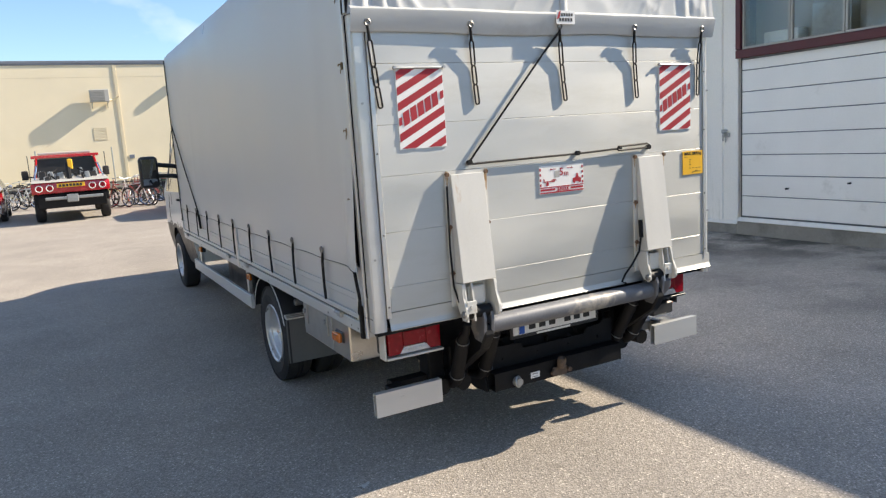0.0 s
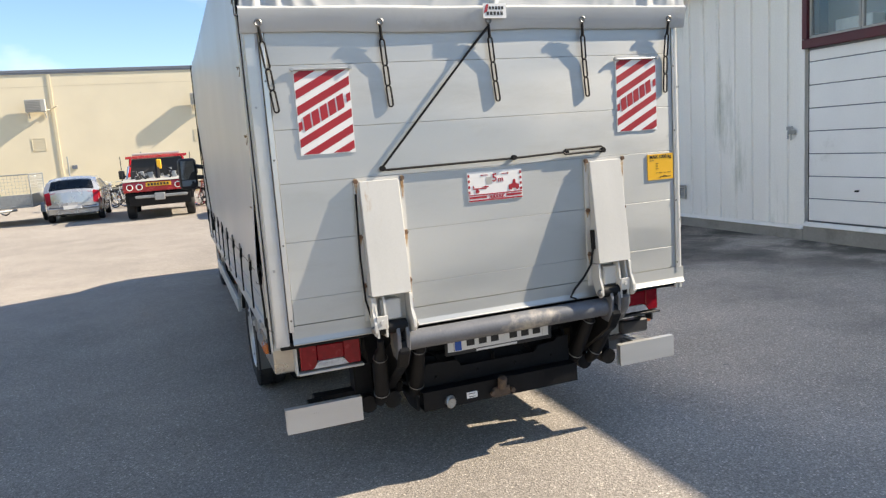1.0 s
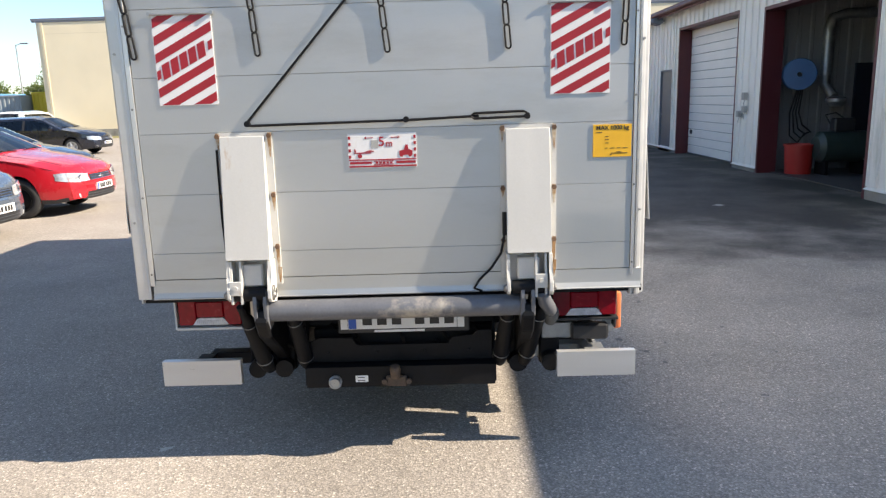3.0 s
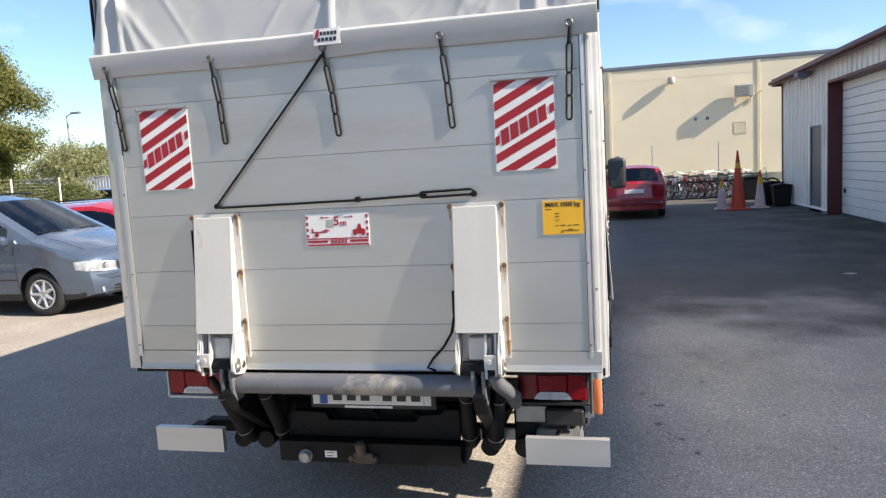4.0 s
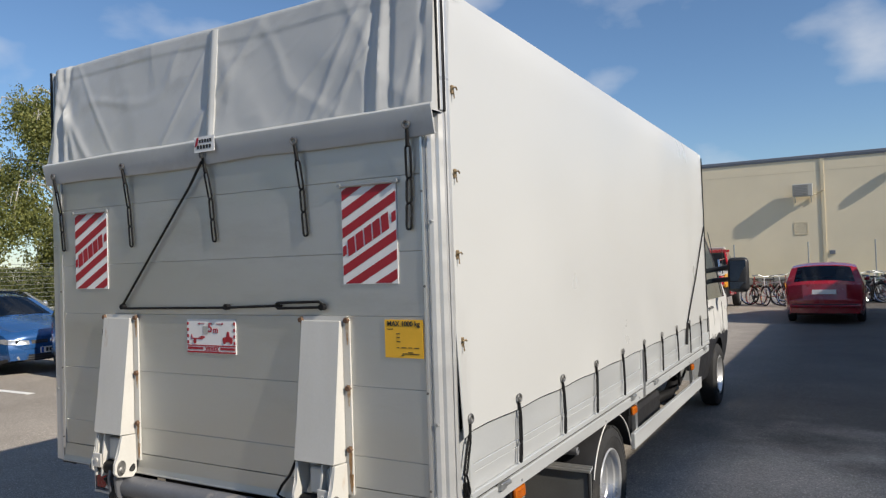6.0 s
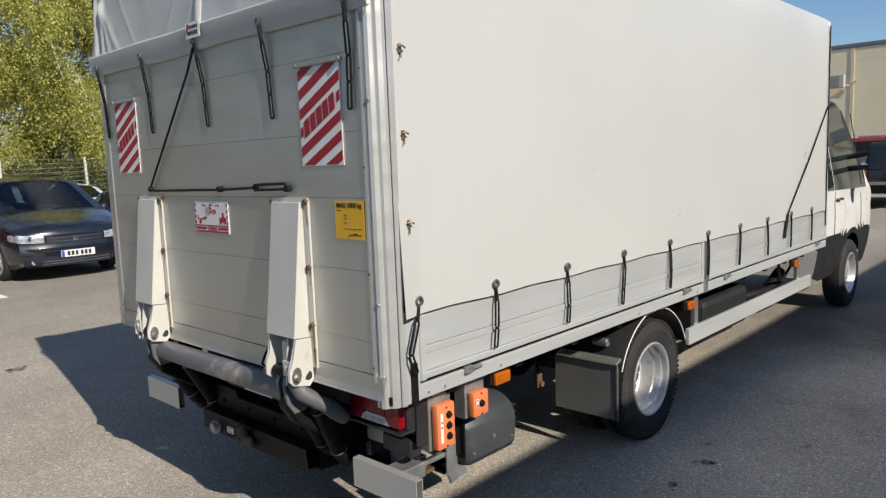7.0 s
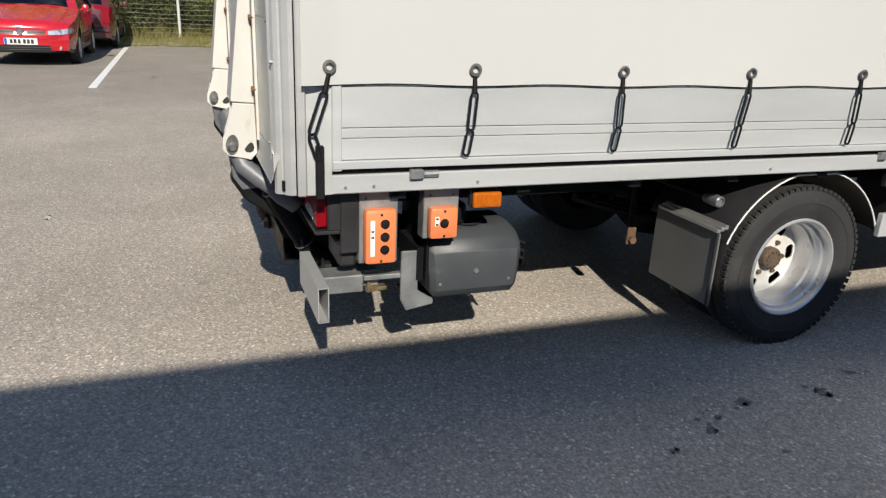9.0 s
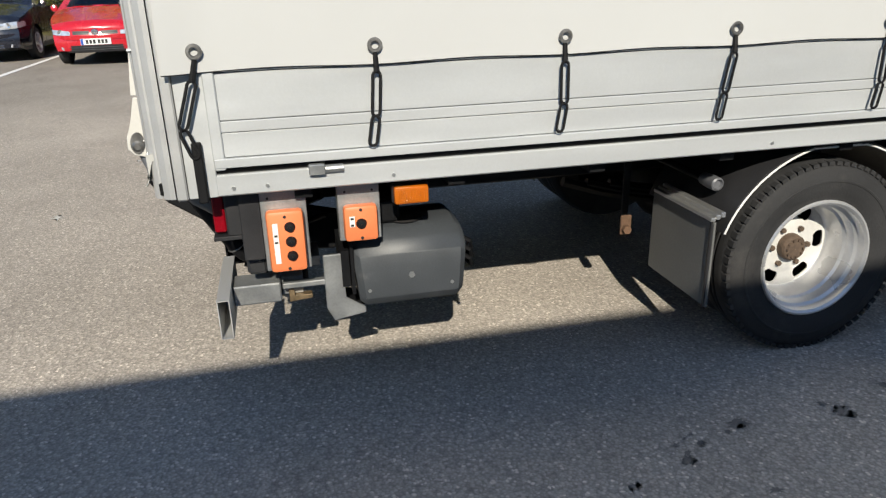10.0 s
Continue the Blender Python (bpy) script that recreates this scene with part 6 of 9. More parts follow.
        lathe(bm, [(0.222, hw * 0.92), (0.218, hw * 0.99), (0.212, hw * 0.99), (0.206, hw * 0.92), (0.204, hw * 0.90), (0.2025, hw * 0.62), (0.2015, hw * 0.60), (0.192, hw * 0.54), (0.1905, hw * 0.52), (0.189, hw * 0.18), (0.188, hw * 0.16), (0.180, hw * 0.10), (0.179, hw * 0.08), (0.176, -hw * 0.60), (0.168, -hw * 0.70)], c, d, 56)
        part("rim", bm, RIM, w, "deep dished silver steel rim", smooth=True)
        bm = mesh()
        NS, SL = 144, 24
        prof = [(0.168, -0.70), (0.166, -0.725), (0.163, -0.72), (0.160, -0.71), (0.157, -0.705), (0.150, -0.695), (0.142, -0.685), (0.133, -0.672), (0.124, -0.66), (0.116, -0.648), (0.110, -0.64), (0.107, -0.635), (0.100, -0.612), (0.088, -0.585), (0.070, -0.56), (0.02, -0.56)]
        reach = {4: 4.0, 5: 5.0, 6: 5.6, 7: 5.8, 8: 5.6, 9: 5.0, 10: 4.0}      # half the slot's width on each ring, in steps
        pos = []
        for i, (r, h) in enumerate(prof):
            line = []
            for j in range(NS):
                k = (j % SL) - 11.5
                near = min(reach, key=lambda q: abs(q - i))
                edge = reach[near] if 3 <= i <= 11 else 5.5
                # crowd the columns so that one pair of them follows the slot's rounded side
                k2 = k / 5.5 * edge if abs(k) <= 5.5 else math.copysign(edge + (abs(k) - 5.5) * (11.5 + 0.5 - edge) / 6.5, k)
                a = 2 * math.pi * ((j // SL) * SL + 11.5 + k2) / NS - s * 0.42
                line.append(bm.verts.new(c + d * hw * h + Vector((0, math.cos(a), math.sin(a))) * r))
            pos.append(line)
        for i in range(len(prof) - 1):
            for j in range(NS):
                k0, k1 = (j % SL) - 11.5, (j % SL) - 10.5
                if 4 <= i < 10 and k0 >= -5.5 and k1 <= 5.5:
                    continue
                bm.faces.new((pos[i][j], pos[i][(j + 1) % NS], pos[i + 1][(j + 1) % NS], pos[i + 1][j]))
        rim_edge = [e for e in bm.edges if e.is_boundary and 0.10 < (e.verts[0].co - c - d * (e.verts[0].co - c).dot(d)).length < 0.162]
        lip = bmesh.ops.extrude_edge_only(bm, edges=rim_edge)["geom"]
        bmesh.ops.translate(bm, verts=[v for v in lip if isinstance(v, bmesh.types.BMVert)], vec=-d * 0.006)
        part("wheel_disc", bm, DISC, w, "white silver wheel disc with slots", smooth=True)
        bm = mesh()
        lathe(bm, [(0.052, -hw * 0.59), (0.050, -hw * 0.29), (0.045, -hw * 0.21), (0.040, -hw * 0.19), (0.028, -hw * 0.18), (0.001, -hw * 0.16)], c, d, 28)
        for k in range(6):
            a = 2 * math.pi * k / 6
            cc = c + Vector((0, math.cos(a), math.sin(a))) * 0.076
            cyl(bm, cc - d * hw * 0.63, cc - d * hw * 0.43, 0.0105, 6)
        for k in range(10):
            a = 2 * math.pi * k / 10
            cc = c + Vector((0, math.cos(a), math.sin(a))) * 0.034
            cyl(bm, cc - d * hw * 0.21, cc - d * hw * 0.13, 0.005, 6)
        part("hub", bm, HUB, w, "rusty wheel hub", smooth=False)
    # front wheels
    road_wheel(truck, (mx(3.315), 9.80, RZ), (s, 0, 0), WR, 0.20, 0.215, 0, name="front_wheel", tyre_n=48)
    # side guard
    x0 = mx(3.475)
    bm = mesh()
    box(bm, min(x0, x0 + s * 0.028), max(x0, x0 + s * 0.028), 5.60, 8.08, 0.487, 0.592, 0.004)
    sg = part("side_guard", bm, ALU_BOARD, truck, "grey aluminium side under-run rail")
    for y in (5.77, 7.82):
        bm = mesh()
        box(bm, min(x0, x0 - s * 0.03), max(x0, x0 - s * 0.03), y - 0.025, y + 0.025, 0.49, 0.80, 0.003)
        part("guard_post", bm, ALU, sg)
bm = mesh()
cyl(bm, (1.5, RY, RZ), (3.3, RY, RZ), 0.055, 16)
lathe(bm, [(0.05, -0.2), (0.15, -0.1), (0.17, 0), (0.15, 0.1), (0.05, 0.2)], (XM, RY, RZ), (1, 0, 0), 20)
part("rear_axle", bm, BLACK_STEEL, truck, smooth=True)
for x in (1.95, 2.76):
    for k in range(3):
        bm = mesh()
        sheet_pts = [(x, RY + 0.7 * t, 0.40 + 0.05 * k * 0.4 + 0.13 * t * t) for t in np.linspace(-1 + 0.15 * k, 1 - 0.15 * k, 9)]
        tube(bm, sheet_pts, 0.022, 6)
        part("spring_leaf", bm, BLACK_STEEL, truck)
bm = mesh()
box(bm, 2.86, 3.36, 6.15, 7.0, 0.36, 0.66, 0.05, 2)
part("fuel_tank", bm, PLASTIC_BLACK, truck, "black fuel tank")
bm = mesh()
box(bm, 1.42, 1.92, 6.2, 7.1, 0.38, 0.70, 0.03)
part("battery_box", bm, PLASTIC_BLACK, truck)
bm = mesh()
tube(bm, [(3.0, 7.1, 0.5), (3.2, 7.3, 0.48), (3.3, 7.55, 0.50), (3.3, 7.9, 0.62)], 0.05, 12)
tube(bm, [(3.42, 7.5, 0.78), (3.40, 7.55, 0.62), (3.36, 7.75, 0.56), (3.40, 7.9, 0.70)], 0.012, 8)
for k in range(12):
    box(bm, 2.9 + 0.035 * k, 2.915 + 0.035 * k, 7.02, 7.14, 0.50, 0.53)
part("air_pipe", bm, RUBBER, truck, smooth=True)

# cab
CF = 11.13


def cab_at(u, v, z):
    return (XM + v, CF - u, z)


def cab_region(where, u, z, v):
    if where == "over":
        if 0.74 < u < 1.32 and abs(v) < 0.95:
            return "windscreen"
        return None
    if where == "upper" and 0.84 < u < 2.42 and z < 2.16 and not 1.99 < u < 2.03:
        if u < 0.86 + (z - 1.28) * 0.74:
            return "pillar|%d" % (v > 0)
        return "side_window|%d" % (v > 0)
    if where == "lower" and z < 0.83:
        return "lower_trim"
    if where == "front" and z < 0.75:
        return "lower_trim"
    return None


regions, cab_half = shell([(0, 0.98), (0.05, 1.06), (0.20, 1.16), (0.70, 1.31), (1.34, 2.10), (1.54, 2.18), (1.90, 2.22), (2.20, 2.20), (2.52, 2.18)], 2.07, 0.40, [(0, 0.9), (0.7, 1.25), (2.52, 1.28)], 0.84,
                          [(1.33, 0.47)], cab_at, cab_region, plan_front=0.7, taper=0.22, plan_rear=0.1, rear_taper=0.0)
cab = part("cab", regions.pop("body"), WHITE_PAINT, truck, "white painted driver's cab", smooth=True)
for name, b in regions.items():
    name = plain(name)
    part(name, b, {"windscreen": GLASS_DARK, "side_window": GLASS_DARK}.get(name, PLASTIC_BLACK), cab, {"lower_trim": "black plastic lower trim", "pillar": "black windscreen pillar"}.get(name, "dark glass"), smooth=True)
for s in (1, -1):
    for u in (1.02, 2.02):
        bm = mesh()
        pts = [cab_at(u, s * (cab_half(u, z) + 0.001), z) for z in np.linspace(0.80 if u > 1.3 else 0.84, 2.05, 14)]
        tube(bm, pts, 0.005, 5)
        part("door_seam", bm, INK, cab)
    bm = mesh()
    zz = 1.18
    tube(bm, [cab_at(1.82, s * (cab_half(1.82, zz) + 0.0), zz), cab_at(1.84, s * (cab_half(1.82, zz) + 0.03), zz), cab_at(1.96, s * (cab_half(1.96, zz) + 0.03), zz), cab_at(1.98, s * cab_half(1.98, zz), zz)], 0.012, 8)
    part("door_handle", bm, PLASTIC_BLACK, cab)
    mxx = XM + s * 1.285
    bm = mesh()
    box(bm, mxx - 0.115, mxx + 0.115, 9.66, 9.78, 1.33, 1.73, 0.055, 4)
    mr = part("wing_mirror", bm, PLASTIC_BLACK, cab, "tall black wing mirror", smooth=True)
    bm = mesh()
    prism(bm, [(9.638, 1.695), (9.660, 1.46), (9.664, 1.46), (9.664, 1.695)], "x", mxx - 0.085, mxx + 0.085)
    bmesh.ops.rotate(bm, verts=bm.verts, cent=(mxx, 9.655, 1.5), matrix=Matrix.Rotation(radians(13 if s > 0 else 9), 3, "Z"))
    part("mirror_glass", bm, MIRROR, mr)
    bm = mesh()
    prism(bm, [(9.644, 1.448), (9.660, 1.37), (9.664, 1.37), (9.664, 1.448)], "x", mxx - 0.085, mxx + 0.085)
    bmesh.ops.rotate(bm, verts=bm.verts, cent=(mxx, 9.655, 1.5), matrix=Matrix.Rotation(radians(13 if s > 0 else 9), 3, "Z"))
    part("mirror_glass", bm, MIRROR, mr)
    bm = mesh()
    xx = XM + s * 0.93
    tube(bm, [(mxx - s * 0.10, 9.72, 1.62), (xx, 9.74, 1.58)], 0.028, 8)
    tube(bm, [(mxx - s * 0.10, 9.72, 1.48), (xx, 9.74, 1.46)], 0.028, 8)
    part("mirror_arm", bm, PLASTIC_BLACK, mr, smooth=True)
bm = mesh()
box(bm, 1.5, 3.27, 8.66, 10.8, 0.62, 1.0)
part("cab_floor", bm, PLASTIC_BLACK, cab)

# ---- rear tarpaulin flap ----
rows, cols = 60, 220
grid = []
for i in range(rows + 1):
    s = i / rows
    z = 0.0
    line = []
    for j in range(cols + 1):
        t = j / cols
        z = 2.30 + (TOP + 0.034 - 0.006 * (1 - (2 * t - 1) ** 2) + 0.006 * noise.noise((t * 5, 0.3, 2.0)) - 2.30) * s
        x = XL - 0.010 + (XR - XL + 0.020) * t + 0.045 * (1 - t) ** 3 * min(1.0, s * 2.2)
        y = YR - 0.016 + 0.038 * s
        y += 0.010 * noise.noise((x * 1.6, z * 2.0, 1.0)) + 0.004 * noise.noise((x * 5 + z * 3, z * 4, 2.0)) - 0.0024 * max(0.0, 1 - 6 * abs(noise.noise((x * 2.1 + z * 1.6, z * 1.9 - x, 6.0)))) - 0.0014 * max(0.0, 1 - 6 * abs(noise.noise((x * 4.3 - z * 3.1, z * 3.9 + x, 9.0))))
        # gathered folds at both corners, slack folds elsewhere
        for x0, amp, lean, wd in ((1.305, 0.016, 0.05, 0.020), (1.355, -0.018, 0.10, 0.018), (1.40, 0.015, -0.04, 0.018), (1.47, 0.010, -0.35, 0.020), (1.56, 0.006, -0.75, 0.022), (2.30, 0.006, 0.9, 0.030), (2.98, 0.005, 0.55, 0.020), (2.78, 0.003, 1.1, 0.014), (3.05, 0.003, 0.9, 0.012), (1.75, 0.003, -0.6, 0.014), (2.12, 0.003, 0.7, 0.012), (3.245, -0.006, 0.06, 0.014), (3.295, 0.012, 0.03, 0.017), (3.345, -0.008, 0.0, 0.014), (3.10, 0.004, 0.45, 0.018), (3.42, 0.005, 0.25, 0.016), (3.475, -0.006, 0.03, 0.012)):
            y -= amp * math.exp(-((x - x0 - lean * (z - 2.35)) / wd) ** 2) * (0.35 + 0.65 * math.sin(math.pi * min(1, s * 0.9 + 0.1)))
        # the roof sheet's hem hangs over the top
        hem = 2.745 + 0.018 * noise.noise((x * 1.7, 0.0, 3.0)) - 0.02 * t
        y -= 0.003 * min(1.0, max(0.0, (z - hem) / 0.010))
        if s > 0.92:
            y += 0.12 * ((s - 0.92) / 0.08) ** 2
        line.append((x, y, z))
    za = line[0][2] - 0.07 * max(0.0, s - 0.88) / 0.12
    line = [(line[0][0] + 0.004, line[0][1] + 0.115, za), (line[0][0] - 0.004, line[0][1] + 0.05, za)] + line + [(line[-1][0] + 0.004, line[-1][1] + 0.05, za), (line[-1][0] - 0.002, line[-1][1] + 0.115, za)]
    grid.append(line)
bm = mesh()
thick(bm, grid, (0, 0.004, 0))
flap = part("rear_flap", bm, CANVAS_GREY, truck, "creased grey tarpaulin rear flap", smooth=True)
grid = []
for i, (dy, z) in enumerate(((0.004, 2.226), (-0.003, 2.220), (-0.007, 2.226), (-0.016, 2.268), (-0.027, 2.310), (-0.027, 2.319), (-0.018, 2.327), (0.004, 2.337))):
    line = []
    for j in range(91):
        t = j / 90
        x = XL - 0.012 + (XR - XL + 0.024) * t
        sag = 0.006 * math.sin(t * 4 * math.pi) * (1 if i < 3 else 0.3) + 0.004 * noise.noise((x * 3, i * 0.4, 7))
        line.append((x, YR - 0.010 + dy - 0.003 * noise.noise((x * 2.5, 0, 5)), z + sag * (0.9 if i < 4 else 0.5)))
    grid.append(line)
bm = mesh()
thick(bm, grid, (0, 0.006, 0))
part("flap_roll", bm, CANVAS_GREY, flap, "rolled lower edge of the flap", smooth=True)
bm = mesh()
thick(bm, [[(x + 0.02 * (z - 2.33), YR - 0.024 + 0.036 * (z - 2.33) / 0.5 - 0.012 * math.sin((x - 2.402) / 0.044 * math.pi) * 0.7, z) for x in np.linspace(2.402, 2.446, 7)] for z in np.linspace(2.33, 2.80, 20)], (0, 0.01, 0))
part("strap", bm, CANVAS_GREY, flap, "grey webbing strap", smooth=True)
for e, d in ((XR + 0.016, 1), (XL - 0.016, -1)):
    for y0, y1, out, m, name in ((YR + 0.012, YR + 0.018, 0.005 if d > 0 else 0.001, RUBBER, "flap_seal"), (YR + 0.020, YR + 0.040, 0.004, POST_ALU, "flap_rail"), (YR + 0.043, YR + 0.058, 0.006, RUBBER, "flap_seal")):
        bm = mesh()
        box(bm, min(e - d * 0.016, e + d * out), max(e - d * 0.016, e + d * out), y0, y1, 2.305, TOP + (0.014 if d > 0 else -0.012), 0.003)
        part(name, bm, m, flap, "dark rubber corner seal" if m is RUBBER else "aluminium corner rail")
# torn printed patch, its mark as plain shapes
bm = mesh()
box(bm, 2.355, 2.475, YR - 0.0445, YR - 0.0425, 2.268, 2.335)
pt = part("patch", bm, SIGN_WHITE, flap, "torn white printed patch")
bm = mesh()
for k, (a, b, c, d) in enumerate(((2.385, 2.465, 2.308, 2.322), (2.372, 2.462, 2.282, 2.298))):
    for q in range(5):
        w = (b - a) / 5
        box(bm, a + q * w, a + q * w + w * 0.7, YR - 0.0460, YR - 0.0450, c, d)
stuff(part("mark", bm, INK, pt))
bm = mesh()
prism(bm, [(2.357, 2.29), (2.372, 2.33), (2.384, 2.333), (2.376, 2.30)], "y", YR - 0.0460, YR - 0.0450)
stuff(part("mark", bm, SIGN_RED, pt))

# rubber straps on the rear
for x, dx in ((1.315, 0.045), (1.85, 0.03), (2.385, 0.04), (2.90, 0.03), (3.425, -0.015)):
    y = YR - 0.029
    rubber_strap(truck, (x, y, 2.248), [(x + dx * 0.2, YR - 0.020, 2.185), (x + dx * 0.55, YR - 0.009, 2.07), (x + dx * 0.75, YR - 0.0085, 1.98), (x + dx, YR - 0.0085, 1.885)], (1, 0, 0), (0, -1, 0), 0.0125)
bm = mesh()
tube(bm, [(2.380, YR - 0.030, 2.230), (2.292, YR - 0.018, 2.135)], 0.0062, 8)
tube(bm, [(2.292, YR - 0.018, 2.135), (1.815, YR - 0.014, 1.615), (1.808, YR - 0.012, 1.602), (1.83, YR - 0.012, 1.598), (2.49, YR - 0.014, 1.603), (2.80, YR - 0.014, 1.612)], 0.0054, 8)
for x in (1.812, 2.49, 3.005):
    tube(bm, [(x, YR + 0.002, 1.606), (x, YR - 0.022, 1.606)], 0.013, 10)
rp = part("rope", bm, RUBBER, truck, "black rubber rope strung over the platform", smooth=True)
bm = mesh()
w = 0.011
tube(bm, [(2.78, YR - 0.016, 1.612 + w), (2.99, YR - 0.016, 1.616 + w), (3.012, YR - 0.016, 1.616), (2.99, YR - 0.016, 1.616 - w), (2.78, YR - 0.016, 1.612 - w), (2.765, YR - 0.016, 1.612)], 0.006, 6, closed=True)
part("loop", bm, RUBBER, rp)


# warning flags with red and white diagonal stripes, the maker's mark as plain slanted blocks
def clip_poly(poly, inside, cut):
    out = []
    for a, b in zip(poly, poly[1:] + poly[:1]):
        ia, ib = inside(a), inside(b)
        if ia:
            out.append(a)
        if ia != ib:
            out.append(cut(a, b))
    return out


def band(x0, x1, z0, z1, slope, lo, hi):
    """The part of a rectangle between two parallel slanted lines."""
    poly = [(x0, z0), (x1, z0), (x1, z1), (x0, z1)]
    f = lambda p: p[1] - slope * (p[0] - x0)
    for sign, lim in ((1, lo), (-1, hi)):
        poly = clip_poly(poly, lambda p: sign * (f(p) - lim) >= 0, lambda a, b: tuple(a[i] + (b[i] - a[i]) * (lim - f(a)) / (f(b) - f(a)) for i in (0, 1)))
        if len(poly) < 3:
            return []
    return poly


def warning_flag(x0, x1, z0, z1):
    bm = mesh()
    rows = [[(x, YR - 0.0035 - 0.0008 * math.sin((x - x0) * 9) * (1 - (z - z0) / (z1 - z0)), z) for x in np.linspace(x0, x1, 9)] for z in np.linspace(z0, z1, 9)]
    thick(bm, rows, (0, 0.003, 0))
    fl = part("warning_flag", bm, SIGN_WHITE, truck, "red and white striped warning flag")
    bm = mesh()
    slope, pitch, w = 0.52, 0.071, x1 - x0
    for k in range(8):
        lo = z1 - 0.053 - pitch * k
        if k == 3:
            continue
        p = band(x0 + 0.003, x1 - 0.003, z0 + 0.003, z1 - 0.003, slope, lo, lo + 0.037)
        if p:
            prism(bm, p, "y", YR - 0.0056, YR - 0.0048)
    mid = z1 - 0.053 - pitch * 3
    for a, b in ((0.0, 0.09), (0.90, 1.0)):
        xs = (x0 + w * a + 0.003, x0 + w * b - 0.003)
        prism(bm, [(xs[0], mid + slope * (xs[0] - x0)), (xs[1], mid + slope * (xs[1] - x0)), (xs[1], mid + slope * (xs[1] - x0) + 0.036), (xs[0], mid + slope * (xs[0] - x0) + 0.036)], "y", YR - 0.0056, YR - 0.0048)
    for k in range(5):
        a = x0 + w * (0.115 + 0.156 * k)
        b = a + w * 0.128
        za, zb = mid - 0.014 + slope * (a - x0), mid - 0.014 + slope * (b - x0)
        prism(bm, [(a, za), (b, zb), (b - 0.004, zb + 0.062), (a - 0.004, za + 0.062)], "y", YR - 0.0056, YR - 0.0048)
    part("stripes", bm, SIGN_RED, fl, "red stripes")
    bm = mesh()
    tube(bm, [(x0 - 0.012, YR - 0.008, z1 + 0.002), (x1 + 0.012, YR - 0.008, z1 + 0.002)], 0.0055, 6)
    for x in (x0 - 0.005, x1 + 0.005):
        bolt(bm, (x, YR - 0.010, z1 + 0.004), (0, -1, 0), 0.008, 0.006)
    part("rod", bm, STEEL, fl)


warning_flag(1.445, 1.695, 1.692, 2.062)
warning_flag(3.105, 3.355, 1.692, 2.062)

# distance sign
bm = mesh()
box(bm, 2.235, 2.53, YR - 0.004, YR - 0.0005, 1.405, 1.552)
ds = part("distance_sign", bm, SIGN_WHITE, truck, "white and red distance sign, 5 m")
bm = mesh()
for x0, x1, z0, z1 in ((2.237, 2.528, 1.407, 1.414), (2.237, 2.528, 1.436, 1.441)):
    box(bm, x0, x1, YR - 0.0055, YR - 0.0042, z0, z1)
for x in (2.237, 2.518):
    for k in range(4):
        box(bm, x, x + 0.010, YR - 0.0055, YR - 0.0042, 1.446 + 0.027 * k, 1.459 + 0.027 * k)
box(bm, 2.345, 2.43, YR - 0.0055, YR - 0.0042, 1.4165, 1.4195)
box(bm, 2.345, 2.43, YR - 0.0055, YR - 0.0042, 1.4305, 1.4335)
for k in range(5):
    box(bm, 2.352 + 0.0155 * k, 2.362 + 0.0155 * k, YR - 0.0055, YR - 0.0042, 1.421, 1.429)
box(bm, 2.24, 2.335, YR - 0.0055, YR - 0.0042, 1.421, 1.431)
box(bm, 2.44, 2.525, YR - 0.0055, YR - 0.0042, 1.421, 1.431)
for x in (2.31, 2.42):
    box(bm, x, x + 0.035, YR - 0.0055, YR - 0.0042, 1.531, 1.534)
prism(bm, [(2.305, 1.5325), (2.315, 1.538), (2.315, 1.527)], "y", YR - 0.0055, YR - 0.0042)
prism(bm, [(2.460, 1.5325), (2.450, 1.538), (2.450, 1.527)], "y", YR - 0.0055, YR - 0.0042)
# little trailer and tractor
box(bm, 2.262, 2.335, YR - 0.0055, YR - 0.0042, 1.466, 1.471)
prism(bm, [(2.262, 1.4725), (2.262, 1.486), (2.266, 1.486), (2.270, 1.4725)], "y", YR - 0.0055, YR - 0.0042)
prism(bm, [(2.305, 1.4725), (2.328, 1.480), (2.346, 1.477), (2.346, 1.4725)], "y", YR - 0.0055, YR - 0.0042)
prism(bm, [(2.455, 1.456), (2.455, 1.474), (2.475, 1.478), (2.482, 1.50), (2.492, 1.50), (2.495, 1.48), (2.512, 1.474), (2.512, 1.456)], "y", YR - 0.0055, YR - 0.0042)
for x, z, r in ((2.285, 1.456, 0.010), (2.465, 1.456, 0.008), (2.502, 1.456, 0.008)):
    prism(bm, [(x + r * math.cos(a), z + r * math.sin(a)) for a in np.linspace(0, 2 * math.pi, 13)[:-1]], "y", YR - 0.0062, YR - 0.0056)
part("print", bm, SIGN_RED, ds)
words("lettering", "5", 0.056, Matrix.Translation((2.380, YR - 0.0052, 1.514)) @ pose(0, 0, 0, 90, 0, 0), SIGN_RED, ds, bold=0.0006)
words("lettering", "m", 0.040, Matrix.Translation((2.413, YR - 0.0052, 1.506)) @ pose(0, 0, 0, 90, 0, 0), SIGN_RED, ds, bold=0.0004)
bm = mesh()
box(bm, 2.335, 2.366, YR - 0.0052, YR - 0.0042, 1.488, 1.522)
part("print", bm, AC_WHITE, ds)
